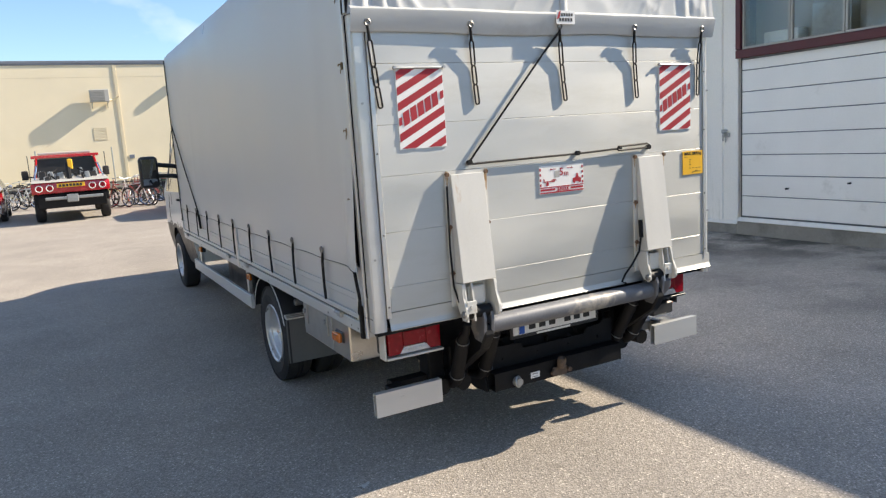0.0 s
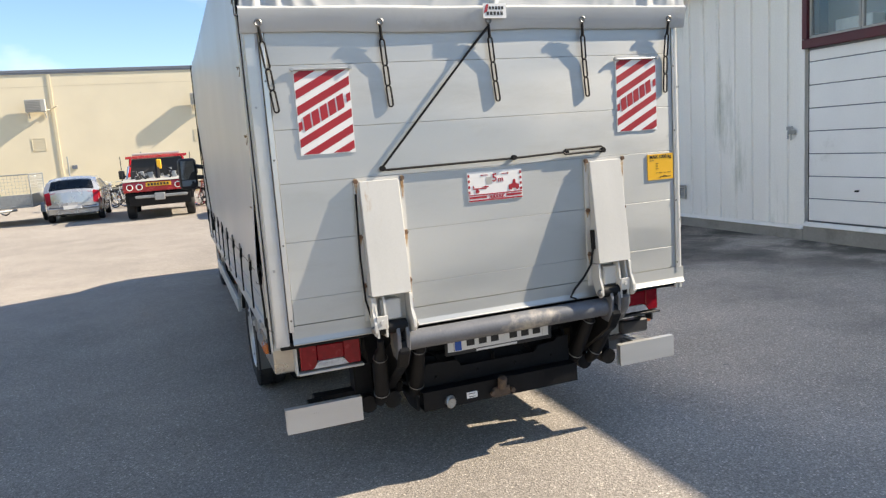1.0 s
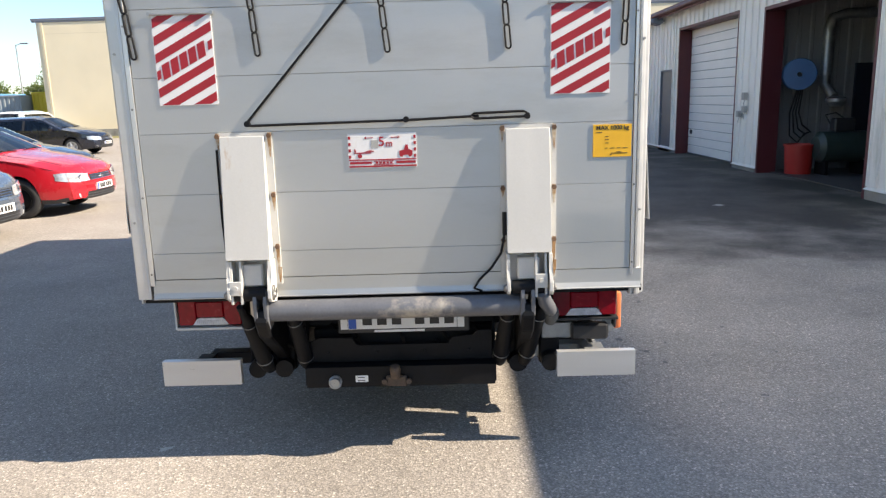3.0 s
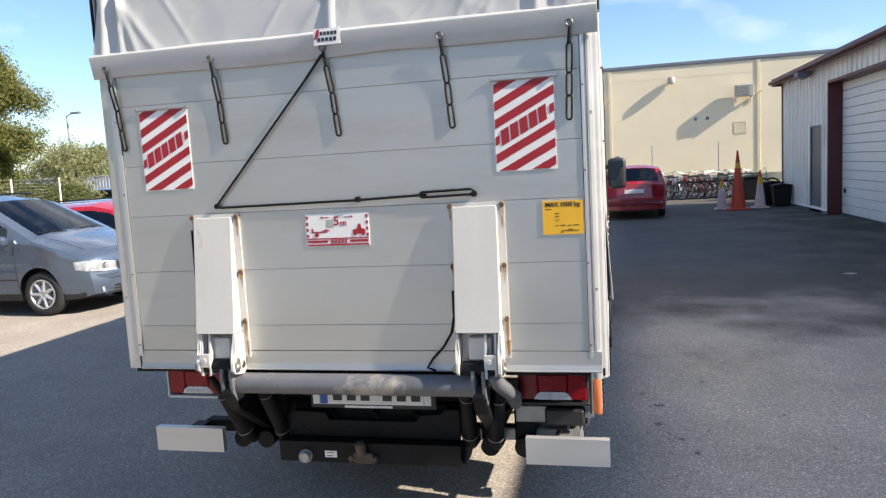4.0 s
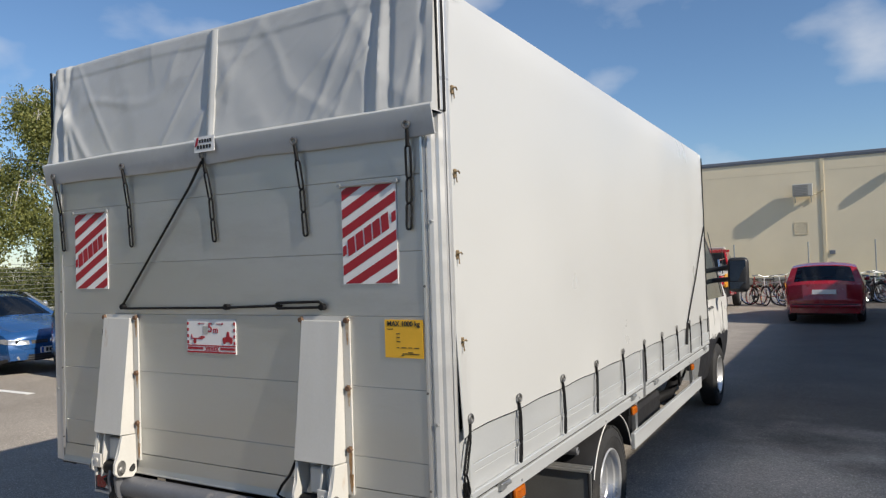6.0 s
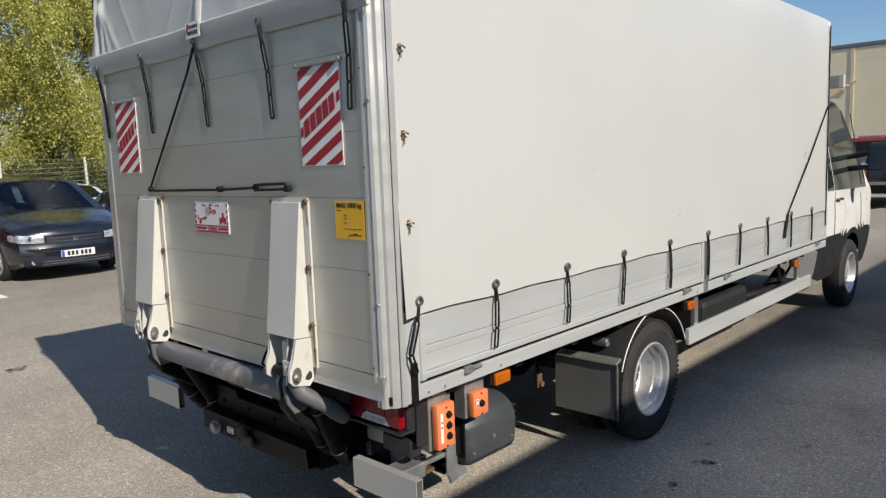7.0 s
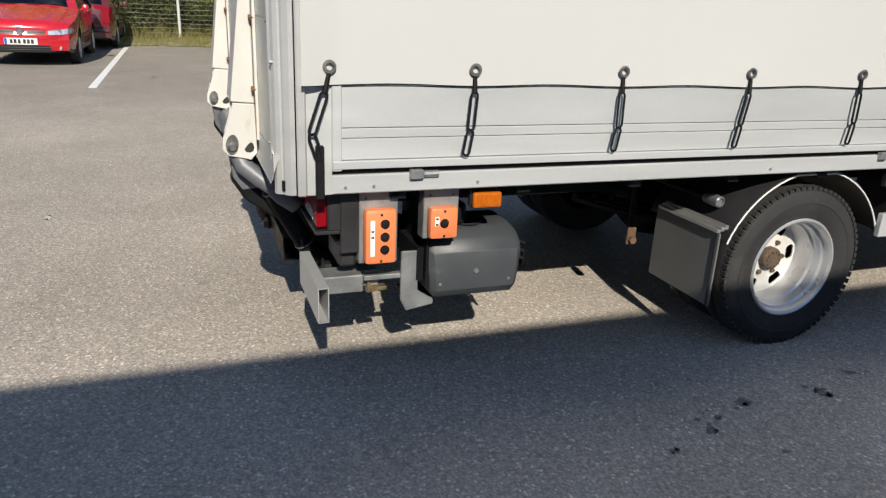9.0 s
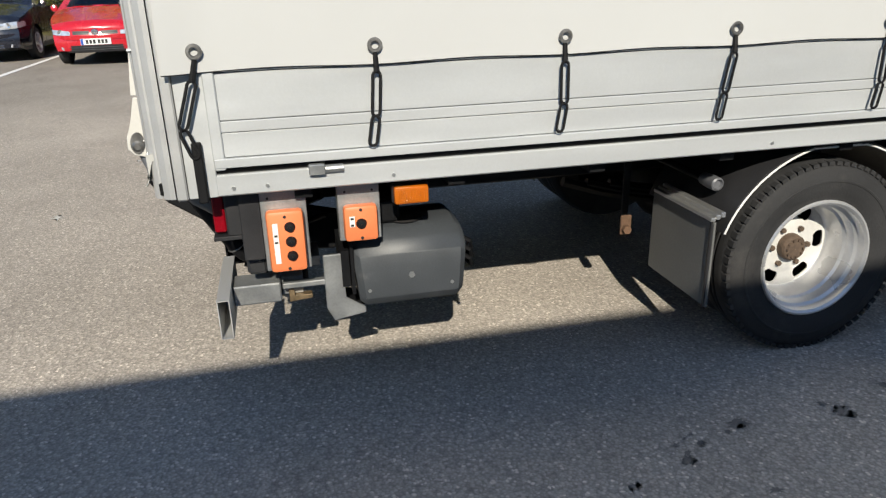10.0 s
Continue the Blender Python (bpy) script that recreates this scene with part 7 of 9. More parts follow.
# load label
bm = mesh()
box(bm, 3.288, 3.452, YR - 0.0045, YR - 0.0005, 1.422, 1.560)
ll = part("load_label", bm, SIGN_YELLOW, truck, "yellow maximum load label, MAX 1000 kg")
words("lettering", "MAX 1000 kg", 0.025, Matrix.Translation((3.370, YR - 0.0052, 1.545)) @ pose(0, 0, 0, 90, 0, 0), INK, ll, bold=0.0004)
bm = mesh()
for z, spans in ((1.525, ((0.01, 0.035),)), (1.508, ((0.05, 0.065),)), (1.495, ((0.05, 0.065),)), (1.480, ((0.05, 0.065),)), (1.458, ((0.05, 0.06), (0.07, 0.09), (0.10, 0.115), (0.125, 0.145))), (1.436, ((0.075, 0.145), (0.10, 0.118))), (1.441, ((0.098, 0.120),)), (1.430, ((0.070, 0.080),))):
    for a, b in spans:
        box(bm, 3.290 + a, 3.290 + b, YR - 0.0056, YR - 0.0047, z, z + 0.0026)
stuff(part("writing", bm, INK, ll))


# ---- parked cars ----
def paint(name, color, metal=0.0):
    return mat(name, color, 0.24, metal=metal, vary=0.04, scale=3, fine=300, bump=0.004, coat=1.0)


KINDS = {
    "hatch": dict(top=[(0, .64), (.03, .71), (.12, .77), (.55, .88), (.95, .97), (1.08, 1.0), (1.80, 1.37), (2.2, 1.43), (3.2, 1.41), (3.7, 1.30), (4.02, 1.02), (4.12, .93), (4.16, .6)],
                  belt=[(0, .70), (1.0, .93), (4.16, 1.0)], ws=(1.12, 1.84), rw=(3.55, 4.02), side=(1.40, 3.55), posts=(2.45,), axles=(.82, 3.36), W=1.72, r=.305, lamp=(0.085, -0.015, 0.50)),
    "wagon": dict(top=[(0, .64), (.03, .71), (.12, .78), (.6, .90), (1.10, .98), (1.24, 1.01), (1.98, 1.38), (2.4, 1.45), (4.0, 1.42), (4.4, 1.30), (4.66, 1.0), (4.70, .92), (4.72, .6)],
                  belt=[(0, .72), (1.1, .94), (4.72, .99)], ws=(1.28, 2.02), rw=(4.10, 4.64), side=(1.58, 4.3), posts=(2.65, 3.65), axles=(.90, 3.60), W=1.78, r=.315),
    "estate": dict(top=[(0, .64), (.03, .71), (.12, .78), (.6, .90), (1.10, .98), (1.24, 1.01), (1.98, 1.40), (2.4, 1.47), (4.0, 1.47), (4.36, 1.41), (4.60, 1.03), (4.67, .96), (4.70, .62), (4.71, .58)],
                   belt=[(0, .72), (1.1, .94), (4.71, 1.0)], ws=(1.28, 2.02), rw=(4.37, 4.595), side=(1.58, 4.25), posts=(2.65, 3.65), axles=(.90, 3.60), W=1.78, r=.315),
    "mpv": dict(top=[(0, .68), (.03, .77), (.12, .85), (.45, .96), (.80, 1.05), (.92, 1.09), (1.85, 1.58), (2.3, 1.67), (3.7, 1.64), (4.08, 1.50), (4.26, 1.1), (4.30, .95), (4.32, .6)],
                belt=[(0, .74), (.9, 1.0), (4.32, 1.06)], ws=(.97, 1.88), rw=(4.0, 4.28), side=(1.34, 4.0), posts=(1.72, 2.55, 3.4), axles=(.85, 3.54), W=1.76, r=.312),
    "van": dict(top=[(0, .72), (.03, .81), (.12, .88), (.5, .98), (.85, 1.06), (.95, 1.09), (1.85, 1.60), (2.3, 1.67), (4.2, 1.65), (4.5, 1.50), (4.6, 1.15), (4.62, .95), (4.64, .6)],
                belt=[(0, .76), (.9, 1.01), (4.64, 1.06)], ws=(.99, 1.88), rw=(4.4, 4.6), side=(1.36, 4.3), posts=(1.75, 2.6, 3.6), axles=(.92, 3.80), W=1.86, r=.325, lamp=(0.085, 0.022, 0.50)),
}


def car(kind, nose, heading, colour, label, group="parked cars", rims=5, rim=None, rails=False):
    K = KINDS[kind]
    yaw = radians(heading)
    ex, ey = Vector((math.cos(yaw), math.sin(yaw), 0)), Vector((-math.sin(yaw), math.cos(yaw), 0))
    W, top = K["W"], K["top"]
    L = top[-1][0]
    o = Vector((*nose, 0.0))

    def at(u, v, z):
        k = min(1.0, abs(v) / (W / 2))
        u = u + 0.20 * k ** 2.6 * max(0.0, 1 - u / 0.75) - 0.12 * k ** 2.6 * max(0.0, 1 - (L - u) / 0.5)
        u -= 0.05 * math.sin(math.pi * min(1.0, max(0.0, (z - 0.2) / 0.42))) * max(0.0, 1 - abs(u) / 0.35)
        return o - ex * u + ey * v + Vector((0, 0, z))

    t = thing("parked_car", tuple(o - ex * (L / 2)), label, "car", group)
    s0, s1 = K["side"]
    zbelt = lambda u: float(np.interp(u, [p[0] for p in K["belt"]], [p[1] for p in K["belt"]]))
    ztop = lambda u: float(np.interp(u, [p[0] for p in top], [p[1] for p in top]))

    roof_z = max(p[1] for p in top)

    def wide(u):
        return W / 2 * (1 - 0.24 * max(0.0, ztop(u) - 0.04 - zbelt(u)) / (roof_z - zbelt(u)))

    def region(where, u, z, v):
        hw = W / 2
        if where == "over":
            if K["ws"][0] < u < K["ws"][1] and abs(v) < wide(u) * 0.82:
                return "windscreen"
            if K["rw"][0] < u < K["rw"][1] and abs(v) < wide(u) * 0.82:
                return "rear_window"
        gap = ztop(u) - 0.04 - zbelt(u)
        if where == "upper" and s0 < u < s1 and gap > 0.09 and (z - zbelt(u)) / gap < 0.84:
            for p in K["posts"]:
                if abs(u - p) < 0.045:
                    return "pillar|%d%d" % (v > 0, K["posts"].index(p))
            return "side_window|%d%d" % (v > 0, sum(u > p for p in K["posts"]))
        if (where in ("lower", "upper") and u > L - 0.16 and 0.66 < z < 0.97) or (where == "over" and u > top[-2][0] - 0.05 and abs(v) > wide(u) * 0.62 and 0.66 < z < 0.97):
            return "tail_lamp|%d" % (v > 0)
        if where in ("lower",) and z < 0.29:
            return "sill|%d%d" % (v > 0, sum(u > a for a in K["axles"]))
        return None

    arches = [(a, K["r"] + 0.055) for a in K["axles"]]
    regs, half = shell(top, W, 0.22, K["belt"], 0.76, arches, at, region, plan_front=0.75, taper=0.13, plan_rear=0.5, rear_taper=0.12, columns=76, extra=(*K["ws"], *K["rw"], s0, s1, *[p + q for p in K["posts"] for q in (-0.045, 0.045)]))
    body = part("body", regs.pop("body"), colour, t, "painted car body", smooth=True)
    look_of = {"windscreen": (GLASS_CAR, "tinted windscreen"), "rear_window": (GLASS_CAR, "tinted rear window"), "side_window": (GLASS_CAR, "tinted side window"), "pillar": (PLASTIC_BLACK, "black pillar"),
               "tail_lamp": (RED_LENS, "red tail lamp"), "sill": (PLASTIC_BLACK, "black sill")}
    for name, b in regs.items():
        name = plain(name)
        part(name, b, look_of[name][0], t, look_of[name][1], smooth=True)
    # seats and dashboard behind the glass
    def slab(u0, u1, v0, v1, z0, z1, lean=0.0, crown=0.8):
        bm = mesh()
        vs = [bm.verts.new(at(u + (lean if z == z1 else 0), (v0 + v1) / 2 + (v - (v0 + v1) / 2) * (crown if z == z1 else 1), z)) for u in (u0, u1) for v in (v0, v1) for z in (z0, z1)]
        for q in ((0, 1, 3, 2), (4, 6, 7, 5), (0, 4, 5, 1), (2, 3, 7, 6), (0, 2, 6, 4), (1, 5, 7, 3)):
            bm.faces.new([vs[i] for i in q])
        bmesh.ops.bevel(bm, geom=bm.edges[:], offset=0.03, segments=2, affect="EDGES")
        return bm

    zb = zbelt(s0 + 0.5)
    part("dashboard", slab(K["ws"][0] + 0.12, K["ws"][0] + 0.55, -W * 0.39, W * 0.39, zb - 0.35, zb - 0.01, 0.05, 0.96), SEAT, t)
    for u0 in (s0 + 0.85, s0 + 1.65):
        for v in (-W * 0.20, W * 0.20):
            part("seat", slab(u0, u0 + 0.14, v - 0.24, v + 0.24, zb - 0.45, zb + 0.16, 0.12), SEAT, t, smooth=True)
            part("headrest", slab(u0 + 0.14, u0 + 0.22, v - 0.12, v + 0.12, zb + 0.18, zb + 0.34, 0.03), SEAT, t, smooth=True)
    bm = mesh()
    ring(bm, at(K["ws"][0] + 0.70, W * 0.20, zb - 0.02), ex * 0.9 + Vector((0, 0, 0.45)), 0.17, 0.014, 18, 6)
    part("steering_wheel", bm, PLASTIC_BLACK, t, smooth=True)
    # seams, handles, mirrors, plates
    bm = mesh()
    seams = [s0 - 0.12] + [p for p in K["posts"] if p > s0 + 0.8][:1] + [K["axles"][1] - K["r"] - 0.02]
    for s in (1, -1):
        for u in seams:
            tube(bm, [at(u, s * (half(u, z) + 0.001), z) for z in np.linspace(0.30, zbelt(u), 8)], 0.004, 4)
        tube(bm, [at(u, s * (half(u, zbelt(u) - .01) + 0.002), zbelt(u) - 0.005) for u in np.linspace(s0 - 0.1, s1, 14)], 0.006, 4)
        tube(bm, [at(u, s * (half(u, 0.52) + 0.003), 0.52) for u in np.linspace(K["axles"][0] + K["r"] + 0.08, K["axles"][1] - K["r"] - 0.08, 10)], 0.012, 5)
    for v in (-1, 1):
        tube(bm, [at(u, v * W * 0.40 * (1 - 0.1 * (1 - u)), ztop(u) + 0.018) for u in np.linspace(0.2, K["ws"][0] - 0.06, 6)], 0.003, 4)
    stuff(part("seams", bm, INK, body))
    for s in (1, -1):
        bm = mesh()
        u = s0 - 0.02
        c = at(u, s * (half(u, zbelt(u)) + 0.09), zbelt(u) + 0.07)
        lathe(bm, [(0.001, -0.08), (0.05, -0.07), (0.075, 0.0), (0.06, 0.05), (0.001, 0.07)], c, ex, 12)
        tube(bm, [c, at(u, s * half(u, zbelt(u)), zbelt(u) + 0.03)], 0.025, 6)
        part("wing_mirror", bm, colour, body, smooth=True)
    for s in (1, -1):
        for u in (seams[1] - 0.14, seams[-1] - 0.02):
            bm = mesh()
            z = zbelt(u) - 0.13
            tube(bm, [at(u - 0.08, s * (half(u, z) + 0.0), z), at(u - 0.07, s * (half(u, z) + 0.03), z), at(u + 0.07, s * (half(u, z) + 0.03), z), at(u + 0.08, s * half(u, z), z)], 0.012, 6)
            part("door_handle", bm, colour, body)
    for u, d, zz in ((-0.012, 1, 0.44), (L + (0.012 if kind != "hatch" else 0.092), -1, 0.80 if kind != "hatch" else 0.49)):
        bm = mesh()
        c = at(u, 0, zz)
        vs = [bm.verts.new(c + ey * a + Vector((0, 0, b)) - ex * e) for a in (-0.26, 0.26) for b in (-0.055, 0.055) for e in (-0.006, 0.03)]
        for q in ((0, 1, 3, 2), (4, 6, 7, 5), (0, 4, 5, 1), (2, 3, 7, 6), (0, 2, 6, 4), (1, 5, 7, 3)):
            bm.faces.new([vs[i] for i in q])
        pl = part("number_plate", bm, SIGN_WHITE, t, "white number plate")
        bm = mesh()
        for k in range(6):
            a0 = -0.17 + 0.062 * k + (0.02 if k > 2 else 0)
            vs = [bm.verts.new(c + ex * d * 0.009 + ey * a + Vector((0, 0, b)) + ex * d * e) for a in (a0, a0 + 0.042) for b in (-0.035, 0.035) for e in (-0.002, 0.002)]
            for q in ((0, 1, 3, 2), (4, 6, 7, 5), (0, 4, 5, 1), (2, 3, 7, 6), (0, 2, 6, 4), (1, 5, 7, 3)):
                bm.faces.new([vs[i] for i in q])
        stuff(part("bars", bm, INK, pl))
        bm = mesh()
        side = ey * d
        vs = [bm.verts.new(c + ex * d * 0.009 + side * a + Vector((0, 0, b)) + ex * d * e) for a in (-0.255, -0.215) for b in (-0.052, 0.052) for e in (-0.002, 0.002)]
        for q in ((0, 1, 3, 2), (4, 6, 7, 5), (0, 4, 5, 1), (2, 3, 7, 6), (0, 2, 6, 4), (1, 5, 7, 3)):
            bm.faces.new([vs[i] for i in q])
        part("blue_band", bm, PLATE_BLUE, pl)
    # front: lamps that wrap round the corners, grille, bumper
    hz = top[0][1]
    nose_u = lambda z: float(np.interp(z, [p[1] for p in top[:5]], [p[0] for p in top[:5]]))

    def patch(points, thickness):
        bm = mesh()
        thick(bm, [[at(*p) for p in row] for row in points], tuple(-ex * thickness))
        return bm

    low, high, start = K.get("lamp", (0.105, 0.022, 0.43))
    for s in (1, -1):
        rows = []
        for i in range(7):
            row = []
            for j in range(13):
                q = j / 12
                lo, hi = hz - low + 0.055 * q * q, hz + high + 0.065 * q - 0.03 * max(0, q - 0.75) * 4
                z = lo + (hi - lo) * i / 6
                u0 = nose_u(z)
                edge = half(u0, z) / (W / 2)
                v = min(start + q * 0.62, edge)
                u = u0 if start + q * 0.62 <= edge else u0 + (start + q * 0.62 - edge) * W / 2 * 1.25
                v = half(u, z) if v >= edge else v * W / 2
                row.append((u - 0.010, s * (v + 0.004), z))
            rows.append(row)
        lamp = part("headlamp", patch(rows, -0.004), HEADLAMP, t, "clear headlamp", smooth=True)
        bm = mesh()
        lathe(bm, [(0.001, 0.004), (0.030, 0.006), (0.046, 0.010), (0.048, 0.0)], at(nose_u(hz - 0.02) - 0.010, s * W * (start * 0.5 + 0.10), hz - 0.5 * low + 0.5 * high + 0.02), ex, 14)
        part("reflector", bm, CHROME, lamp, smooth=True)
    if kind == "hatch":
        for s in (1, -1):
            bm = patch([[(nose_u(z) - 0.006, s * v, z) for v in np.linspace(W * 0.060, W * 0.225, 7)] for z in np.linspace(hz - 0.075, hz - 0.012, 4)], 0.02)
            g = part("grille", bm, PLASTIC_BLACK, t, "black half of the split grille")
            bm = mesh()
            tube(bm, [at(nose_u(hz - 0.043) - 0.012, s * v, hz - 0.043) for v in (W * 0.065, W * 0.22)], 0.004, 5)
            part("grille_bar", bm, PLASTIC_GREY, g)
        bm = mesh()
        lathe(bm, [(0.001, 0.016), (0.050, 0.012), (0.062, 0.0)], at(nose_u(hz - 0.04) - 0.010, 0, hz - 0.04), ex, 18)
        part("badge", bm, CHROME, body, "round chrome badge", smooth=True)
    else:
        gw = 0.235 if kind == "van" else 0.195
        bm = patch([[(nose_u(z) - 0.006, v, z) for v in np.linspace(-W * gw, W * gw, 9)] for z in np.linspace(hz - 0.10, hz + 0.005, 4)], 0.02)
        g = part("grille", bm, PLASTIC_BLACK, t, "black grille")
        for z in ((hz - 0.080, hz - 0.022) if kind == "van" else (hz - 0.085, hz - 0.049, hz - 0.013)):
            bm = mesh()
            tube(bm, [at(nose_u(z) - 0.012, v, z) for v in np.linspace(-W * (gw - 0.01), W * (gw - 0.01), 7)], 0.006, 5)
            part("grille_bar", bm, CHROME, g)
        bm = mesh()
        lathe(bm, [(0.001, 0.012), (0.035, 0.010), (0.042, 0.0)], at(nose_u(hz - 0.045) - 0.012, 0, hz - 0.045), ex, 14)
        part("badge", bm, CHROME, g)
    bend = lambda v: 0.05 * (abs(v) / (W * 0.42)) ** 4
    bm = patch([[(bend(v) - 0.028 + 0.01 * math.cos(q * 3), v, 0.475 + 0.075 * q) for v in np.linspace(-W * 0.42, W * 0.42, 17)] for q in np.linspace(0, 1, 4)], 0.03)
    part("bumper_strip", bm, colour, body, smooth=True)
    bm = patch([[(bend(v * 1.2) - 0.014, v, z) for v in np.linspace(-W * 0.30, W * 0.30, 13)] for z in (0.255, 0.31, 0.375)], 0.03)
    ai = part("air_intake", bm, PLASTIC_BLACK, t, "black lower air intake")
    for z in (0.295, 0.335):
        bm = mesh()
        tube(bm, [at(bend(v * 1.2) - 0.019, v, z) for v in np.linspace(-W * 0.28, W * 0.28, 11)], 0.006, 5)
        part("grille_bar", bm, CHROME if kind == "van" else PLASTIC_GREY, ai)
    bm = mesh()
    tube(bm, [at(L + 0.03 - bend(v) * 0.8, v, 0.46) for v in np.linspace(-W * 0.42, W * 0.42, 13)], 0.055, 8)
    part("rear_bumper", bm, colour, body, smooth=True)
    bm = mesh()
    tube(bm, [at(L + 0.085 - bend(v) * 0.8, v, 0.50) for v in np.linspace(-W * 0.40, W * 0.40, 13)], 0.012, 6)
    part("bumper_trim", bm, PLASTIC_BLACK, body, smooth=True)
    for s in (1, -1):
        bm = mesh()
        lathe(bm, [(0.001, 0.010), (0.035, 0.008), (0.045, 0.0)], at(bend(W * 0.34) - 0.006, s * W * 0.34, 0.33), ex, 12)
        part("fog_lamp", bm, HEADLAMP, t)
        bm = mesh()
        u = K["ws"][0] - 0.03
        tube(bm, [at(u + 0.05 * q, s * W * (0.05 + 0.30 * q) - W * 0.05, ztop(u + 0.05 * q) + 0.035) for q in np.linspace(0, 1, 5)], 0.008, 5)
        part("wiper", bm, RUBBER, t)
    if rails:
        for s in (1, -1):
            bm = mesh()
            tube(bm, [at(u, s * W * 0.34, ztop(u) + 0.05) for u in np.linspace(K["ws"][1] + 0.3, K["rw"][0] - 0.1, 8)], 0.018, 6)
            part("roof_rail", bm, PLASTIC_BLACK, t)
    # dark under-body closes the wheel wells
    bm = mesh()
    A = at(0.25, -W * 0.36, 0.24)
    pts = [at(u, v, z) for u in (0.25, L - 0.25) for v in (-W * 0.36, W * 0.36) for z in (0.22, 0.66)]
    vs = [bm.verts.new(p) for p in pts]
    for q in ((0, 1, 3, 2), (4, 6, 7, 5), (0, 4, 5, 1), (2, 3, 7, 6), (0, 2, 6, 4), (1, 5, 7, 3)):
        bm.faces.new([vs[i] for i in q])
    part("underbody", bm, INK, t)
    for a in K["axles"]:
        for s in (1, -1):
            road_wheel(t, at(a, s * (W / 2 - 0.11), K["r"]), ey * s, K["r"], 0.19, K["r"] * 0.64, rims, rim=rim, tyre_n=32)
    return t


SILVER_BLUE = paint("silver_blue_metallic", (0.13, 0.17, 0.23), 0.55)
SILVER = paint("silver_metallic", (0.50, 0.51, 0.52), 0.6)
RED = paint("red_car_paint", (0.50, 0.012, 0.022))
DARK_RED_PAINT = paint("dark_red_car_paint", (0.12, 0.022, 0.024))
BLUE = paint("blue_car_paint", (0.02, 0.09, 0.26), 0.2)
BLACK = paint("black_car_paint", (0.009, 0.011, 0.020))
NAVY = paint("navy_car_paint", (0.012, 0.018, 0.035))
WHITE = paint("white_car_paint", (0.72, 0.72, 0.70))

mat_red_wagon = paint("wine_red_car_paint", (0.33, 0.012, 0.02))
car("mpv", (-3.25, 9.12), 0, SILVER_BLUE, "silver blue people carrier parked on the asphalt", rims=7, rails=True)
car("wagon", (-3.25, 11.95), 0, RED, "bright red estate car parked beside a people carrier", rims=0, rim=BLACK_STEEL)
car("wagon", (-4.9, 14.7), 0, NAVY, "dark navy estate car with roof rails parked in the row", rails=True)
car("hatch", (-8.15, 8.78), 0, BLUE, "blue small hatchback parked in a painted bay", rims=0)
car("van", (-7.05, 5.75), 0, BLACK, "black people carrier with chrome grille bars parked in a bay", rims=5, rails=True)
car("mpv", (-16.6, 5.85), 180, SILVER, "silver people carrier parked nose to the fence", rims=5)
car("hatch", (-9.25, 0.2), 0, RED, "bright red hatchback parked in a painted bay", rims=5)
car("van", (-10.7, -2.35), 0, BLACK, "black people carrier parked beside a red hatchback", rims=5)
car("wagon", (-18.3, 0.55), 180, DARK_RED_PAINT, "old dark red estate car parked on the grass verge", rims=0)
car("wagon", (-14.6, 9.1), 0, WHITE, "white estate car parked behind a blue hatchback", rims=0)
car("wagon", (-13.8, 12.0), 0, SILVER, "silver estate car parked in the back row", rims=5)
car("estate", (4.25, 25.15), 90, mat_red_wagon, "dark red estate car parked facing the bicycles", rims=5)
car("hatch", (-2.15, 29.4), 90, SILVER, "silver hatchback parked beside a breakdown truck", rims=5)
# farther rows
car("wagon", (-10.5, 27.5), 0, BLACK, "black estate car in the far row of the yard", "cars far off")
car("van", (-24.6, 40.5), 0, BLACK, "dark van in the far row of the yard", "cars far off")
car("van", (-20.8, 42.8), 90, WHITE, "white van in front of stacked containers", "cars far off")


